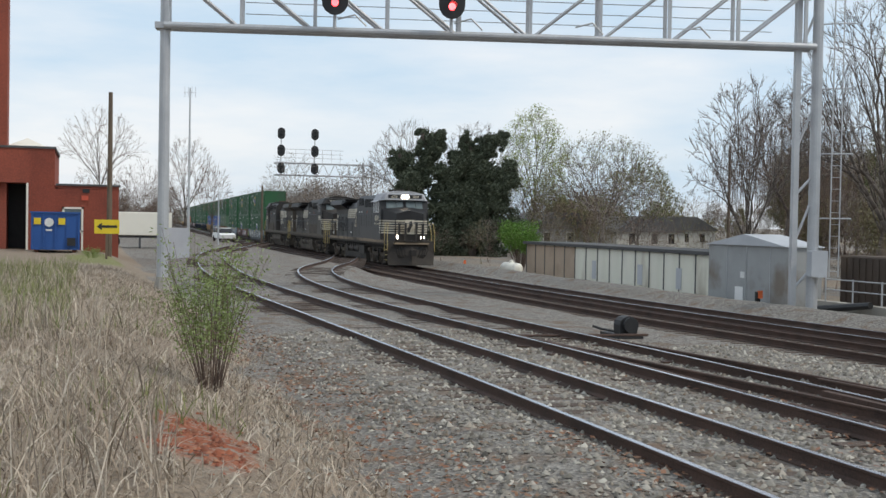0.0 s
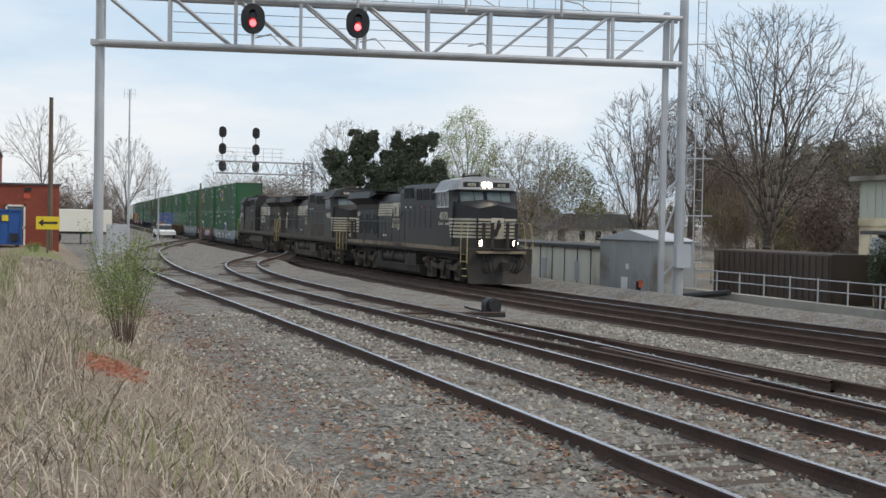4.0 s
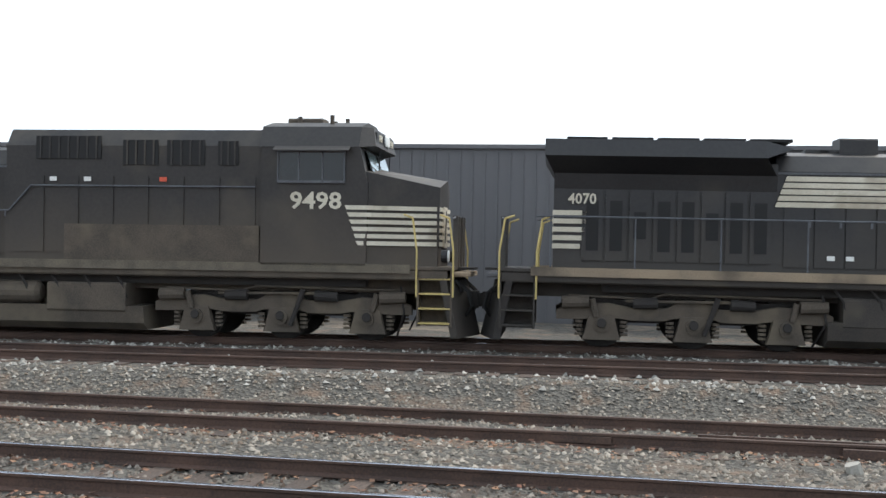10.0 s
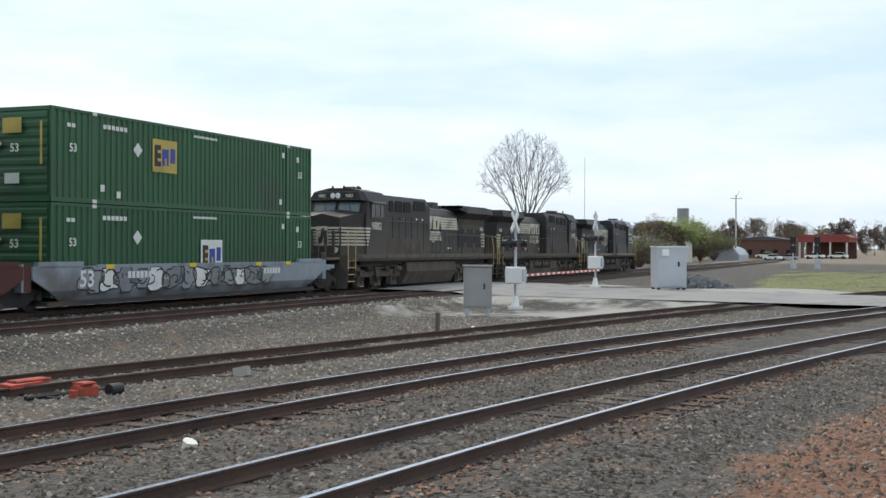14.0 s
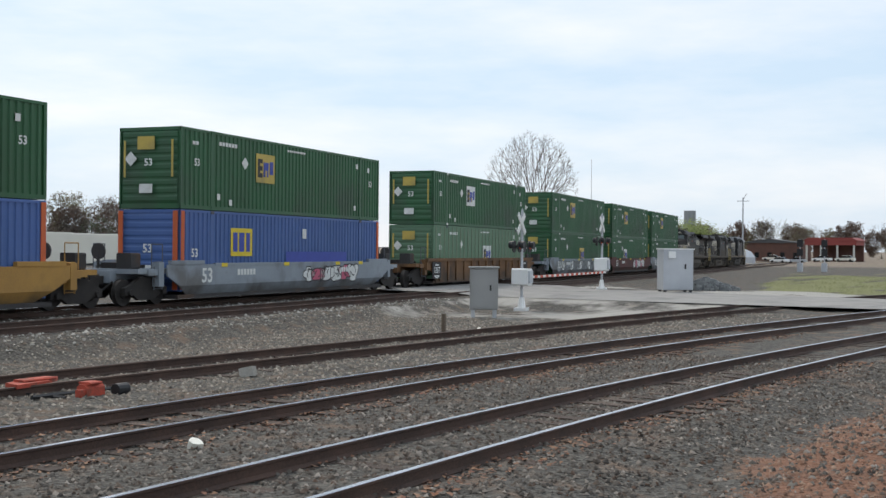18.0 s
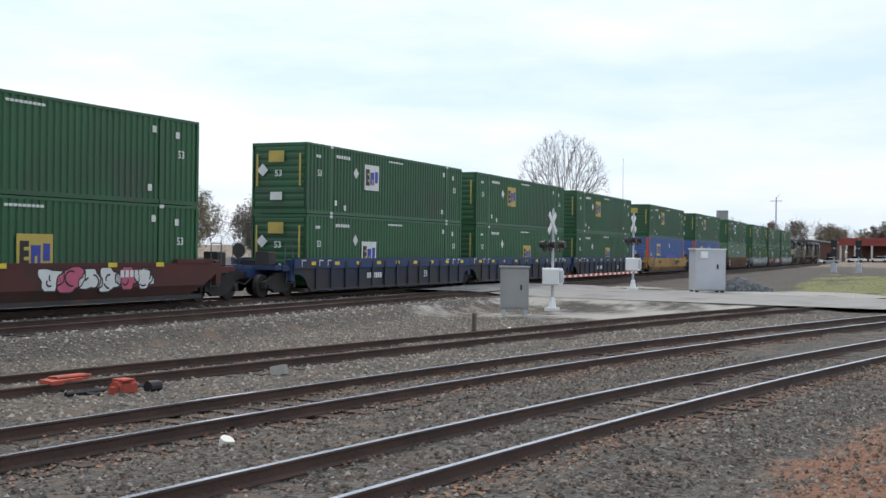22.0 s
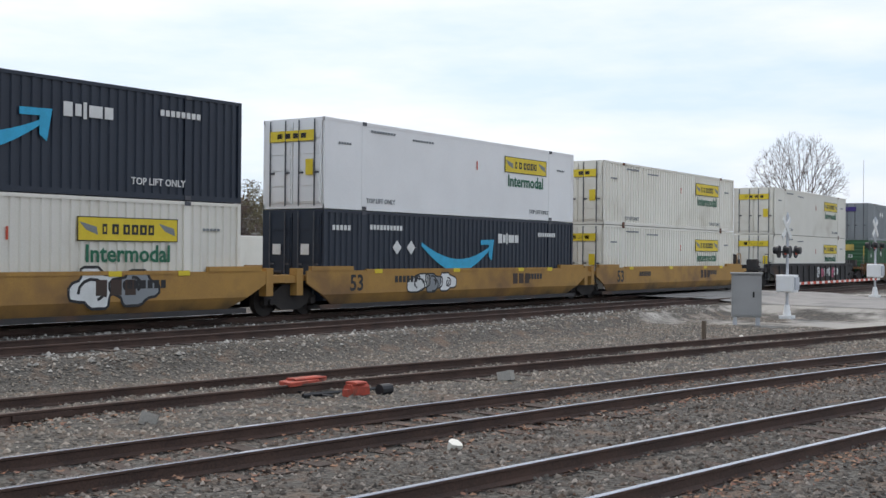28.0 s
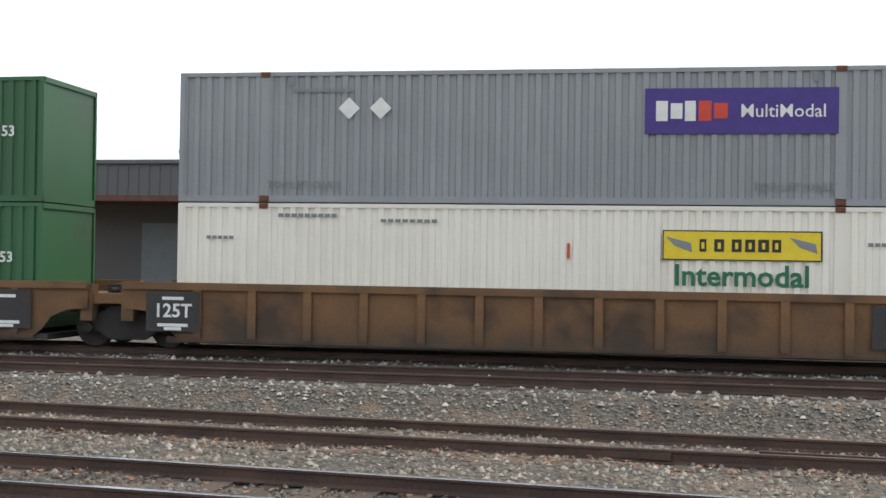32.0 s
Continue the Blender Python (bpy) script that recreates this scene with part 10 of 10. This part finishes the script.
DULL = island_material("dull_ballast_stone", [(0.019, 0.016, 0.014), (0.138, 0.120, 0.101), (0.034, 0.029, 0.024), (0.284, 0.252, 0.218), (0.069, 0.045, 0.030), (0.103, 0.090, 0.076), (0.030, 0.022, 0.016), (0.206, 0.180, 0.152), (0.026, 0.021, 0.017), (0.077, 0.040, 0.023)])
BALLAST = island_material("ballast_stone", [(0.055, 0.05, 0.042), (0.30, 0.28, 0.24), (0.13, 0.12, 0.10), (0.47, 0.445, 0.385), (0.17, 0.13, 0.095), (0.25, 0.235, 0.205), (0.08, 0.068, 0.054), (0.36, 0.33, 0.28)])
GRIT = island_material("gritty_ballast_stone", [(0.044, 0.038, 0.031), (0.240, 0.213, 0.176), (0.104, 0.091, 0.073), (0.376, 0.338, 0.283), (0.136, 0.099, 0.070), (0.200, 0.179, 0.151), (0.064, 0.052, 0.040), (0.288, 0.251, 0.206)])
PALE = island_material("pale_stone_mix", [(0.16, 0.155, 0.14), (0.42, 0.40, 0.36), (0.26, 0.25, 0.225), (0.12, 0.115, 0.10), (0.34, 0.325, 0.295)])
off_main = lambda x, y: np.ones(len(x), bool)
stones(46000, -92, -22, lambda x: NEAR(x) - 2.6, lambda x: SECOND(x) + 1.4, 0.036, "ballast", "grey ballast stones between the yard rails", BALLAST)
stones(52000, -22, 26, lambda x: NEAR(x) - 2.6, lambda x: SECOND(x) + 1.4, 0.030, "ballast", "dull brown-grey ballast stones between the yard rails", DULL)
stones(26000, -90, -20, lambda x: SECOND(x) + 1.2, lambda x: NEAR_MAIN(x) - 1.2, 0.040, "ballast", "grey ballast stones beside the siding", BALLAST)
stones(52000, -20, 44, lambda x: SECOND(x) + 1.2, lambda x: NEAR_MAIN(x) - 1.6, 0.033, "ballast", "dull grey ballast stones beside the siding", GRIT, lambda x, y: ((x < 42) | (y < 14)) & (zones(x, y)[2] < 0.45))
stones(16000, -70, 60, lambda x: NEAR_MAIN(x) - 2.4, lambda x: MAIN(x) + 1.2, 0.048, "ballast", "pale ballast stones under the mains", PALE, lambda x, y: (x < 44))
stones(9000, -95, -8, lambda x: x * 0 + 1.8, lambda x: NEAR(x) - 2.2, 0.034, "gravel", "scattered stones on the earth verge", BALLAST, lambda x, y: zones(x, y)[1] < 0.35)
stones(9000, -8, 30, lambda x: NEAR(x) - 5.2, lambda x: NEAR(x) - 2.2, 0.032, "gravel", "scattered stones on red earth", DULL)
RED = island_material("red_clod", [(0.20, 0.05, 0.024), (0.30, 0.10, 0.05), (0.14, 0.045, 0.025), (0.34, 0.16, 0.09)])
stones(22000, -86, -20, lambda x: x * 0 + 0.2, lambda x: NEAR(x) - 2.4, 0.03, "earth_clods", "crumbs and clods of red earth", RED, lambda x, y: zones(x, y)[1] > 0.2 + 0.4 * RNG.random(len(x)))
CLAY = island_material("brown_clod", [(0.20, 0.10, 0.06), (0.30, 0.17, 0.11), (0.13, 0.07, 0.045), (0.34, 0.23, 0.16)])
stones(14000, -10, 34, lambda x: NEAR(x) - 5.4, lambda x: NEAR(x) - 2.0, 0.028, "earth_clods", "crumbs and clods of brown-red earth", CLAY, lambda x, y: zones(x, y)[1] > 0.15 + 0.5 * RNG.random(len(x)))


def blades(n, x0, x1, y0, y1, h, lean, name, label, mat, keep):
    x, y = RNG.uniform(x0, x1, n), RNG.uniform(y0, y1, n)
    k = keep(x, y)
    x, y = x[k], y[k]
    n = len(x)
    z = ground_z(x, y) - 0.02
    hh = h * (0.35 + 0.9 * RNG.random(n) ** 1.6)
    a, w = RNG.uniform(0, 6.28, n), 0.0035 + 0.005 * RNG.random(n)
    b = RNG.uniform(0, 6.28, n)
    tip = np.stack([np.cos(b), np.sin(b)], -1) * (hh * lean * RNG.random(n))[:, None]
    co = np.zeros((n, 5, 3))
    for i, (f, s, ww) in enumerate(((0, -1, 1), (0, 1, 1), (0.55, -1, 0.8), (0.55, 1, 0.8), (1, 0, 0))):
        co[:, i, 0] = x + tip[:, 0] * f ** 1.7 + np.cos(a) * w * s * ww
        co[:, i, 1] = y + tip[:, 1] * f ** 1.7 + np.sin(a) * w * s * ww
        co[:, i, 2] = z + hh * f * (1 - 0.22 * lean * f)
    idx4 = [(0, 1, 3, 2), (2, 3, 4, 4)]
    return pieces(name, label, co, [(0, 1, 3), (0, 3, 2), (2, 3, 4)], 3, mat, "grass")


DRY = island_material("dry_blades", [(0.50, 0.42, 0.325), (0.31, 0.245, 0.185), (0.62, 0.55, 0.45), (0.40, 0.325, 0.25), (0.15, 0.115, 0.088), (0.52, 0.46, 0.38), (0.22, 0.165, 0.125)])
FRESH = island_material("fresh_blades", [(0.16, 0.20, 0.06), (0.25, 0.26, 0.10), (0.12, 0.16, 0.05)])
tuft = lambda x, y: 0.30 + 0.45 * (wob(x, y, 2.6, 9) > 0.0) + 0.25 * (wob(x, y, 6.0, 4) > 0.1)
in_dry = lambda x, y: (zones(x, y)[0] - 1.6 * zones(x, y)[1] > 0.25 + 0.4 * RNG.random(len(x))) & (RNG.random(len(x)) < tuft(x, y))
blades(150000, -110, -60, -5, 3.6, 0.30, 1.7, "dry_grass", "dry straw-coloured grass on the bank", DRY, in_dry)
blades(50000, -60, -28, -4, 3.4, 0.24, 1.8, "dry_grass", "short dry grass on the bank", DRY, in_dry)
blades(6500, -88, -69.5, -4.5, 0.6, 0.8, 0.9, "tall_grass", "tall dead grass stalks", DRY, lambda x, y: wob(x, y, 0.9, 3) > 0.1)
blades(9000, -112, -86, -5.0, -0.3, 0.62, 0.8, "green_grass", "rank green grass at the edge of the bank", FRESH, lambda x, y: wob(x, y, 0.8, 11) > -0.1)
blades(5000, -108, -84, -5.0, 0.2, 0.75, 0.9, "tall_grass", "rank dead stalks among the green", DRY, lambda x, y: wob(x, y, 1.0, 12) > 0.0)
blades(9000, -100, -69.5, -4.5, 1.6, 0.35, 0.8, "green_grass", "fresh green blades among dry grass", FRESH, lambda x, y: wob(x, y, 1.2, 5) > 0.3)
blades(24000, 70, 125, 8, 34, 0.16, 0.6, "green_grass", "short green grass beyond the crossing", FRESH, lambda x, y: zones(x, y)[3] > 0.3 + 0.4 * RNG.random(len(x)))


def leaves(n, x0, x1, curve, offs):
    x = RNG.uniform(x0, x1, n)
    side = RNG.choice(offs, n) + RNG.normal(0, 0.22, n)
    y = curve(x) + side
    z = np.maximum(ground_z(x, y), -0.19) + RNG.uniform(0.01, 0.035, n)
    a, r = RNG.uniform(0, 6.28, n), RNG.uniform(0.025, 0.055, n)
    co = np.zeros((n, 4, 3))
    for i, (c, s) in enumerate(((1, 0), (0, 0.6), (-1, 0), (0, -0.6))):
        co[:, i, 0] = x + (np.cos(a) * c - np.sin(a) * s) * r
        co[:, i, 1] = y + (np.sin(a) * c + np.cos(a) * s) * r
        co[:, i, 2] = z + RNG.uniform(-0.012, 0.02, n)
    return pieces("fallen_leaves", "brown fallen leaves along the rails", co, [(0, 1, 2, 3)], 1, LEAF, "leaves")


LEAF = island_material("leaf_litter", [(0.22, 0.10, 0.055), (0.13, 0.07, 0.045), (0.30, 0.17, 0.10), (0.17, 0.075, 0.05)])
leaves(9000, -80, 26, NEAR, (-1.15, -0.95, 0.95))
leaves(11000, -80, 34, SECOND, (-1.1, -0.95, -0.5, 0.5, 0.95))
leaves(5500, -95, -24, lambda x: NEAR(x) - 2.9, (-0.6, -0.2, 0.1, 0.5))
leaves(7000, -86, 10, lambda x: THIRD(np.clip(x, -90, 100)), (-1.1, 0.95))


# ---- what moves ----
def motions():
    lift = {ob.name: z for ob, z in STACK}
    times = [i * 0.5 for i in range(65)]
    for ob, offset in MOVING:
        up = Matrix.Translation((0, 0, lift.get(ob.name, 0.0)))
        mid = offset - 11.0 if ob.name.startswith("diesel") else offset
        back = Matrix.Translation((11.0, 0, 0)) if ob.name.startswith("diesel") else Matrix.Identity(4)
        walk(ob, [(t, on_main(nose_at(t) + mid) @ up @ back) for t in times])


motions()
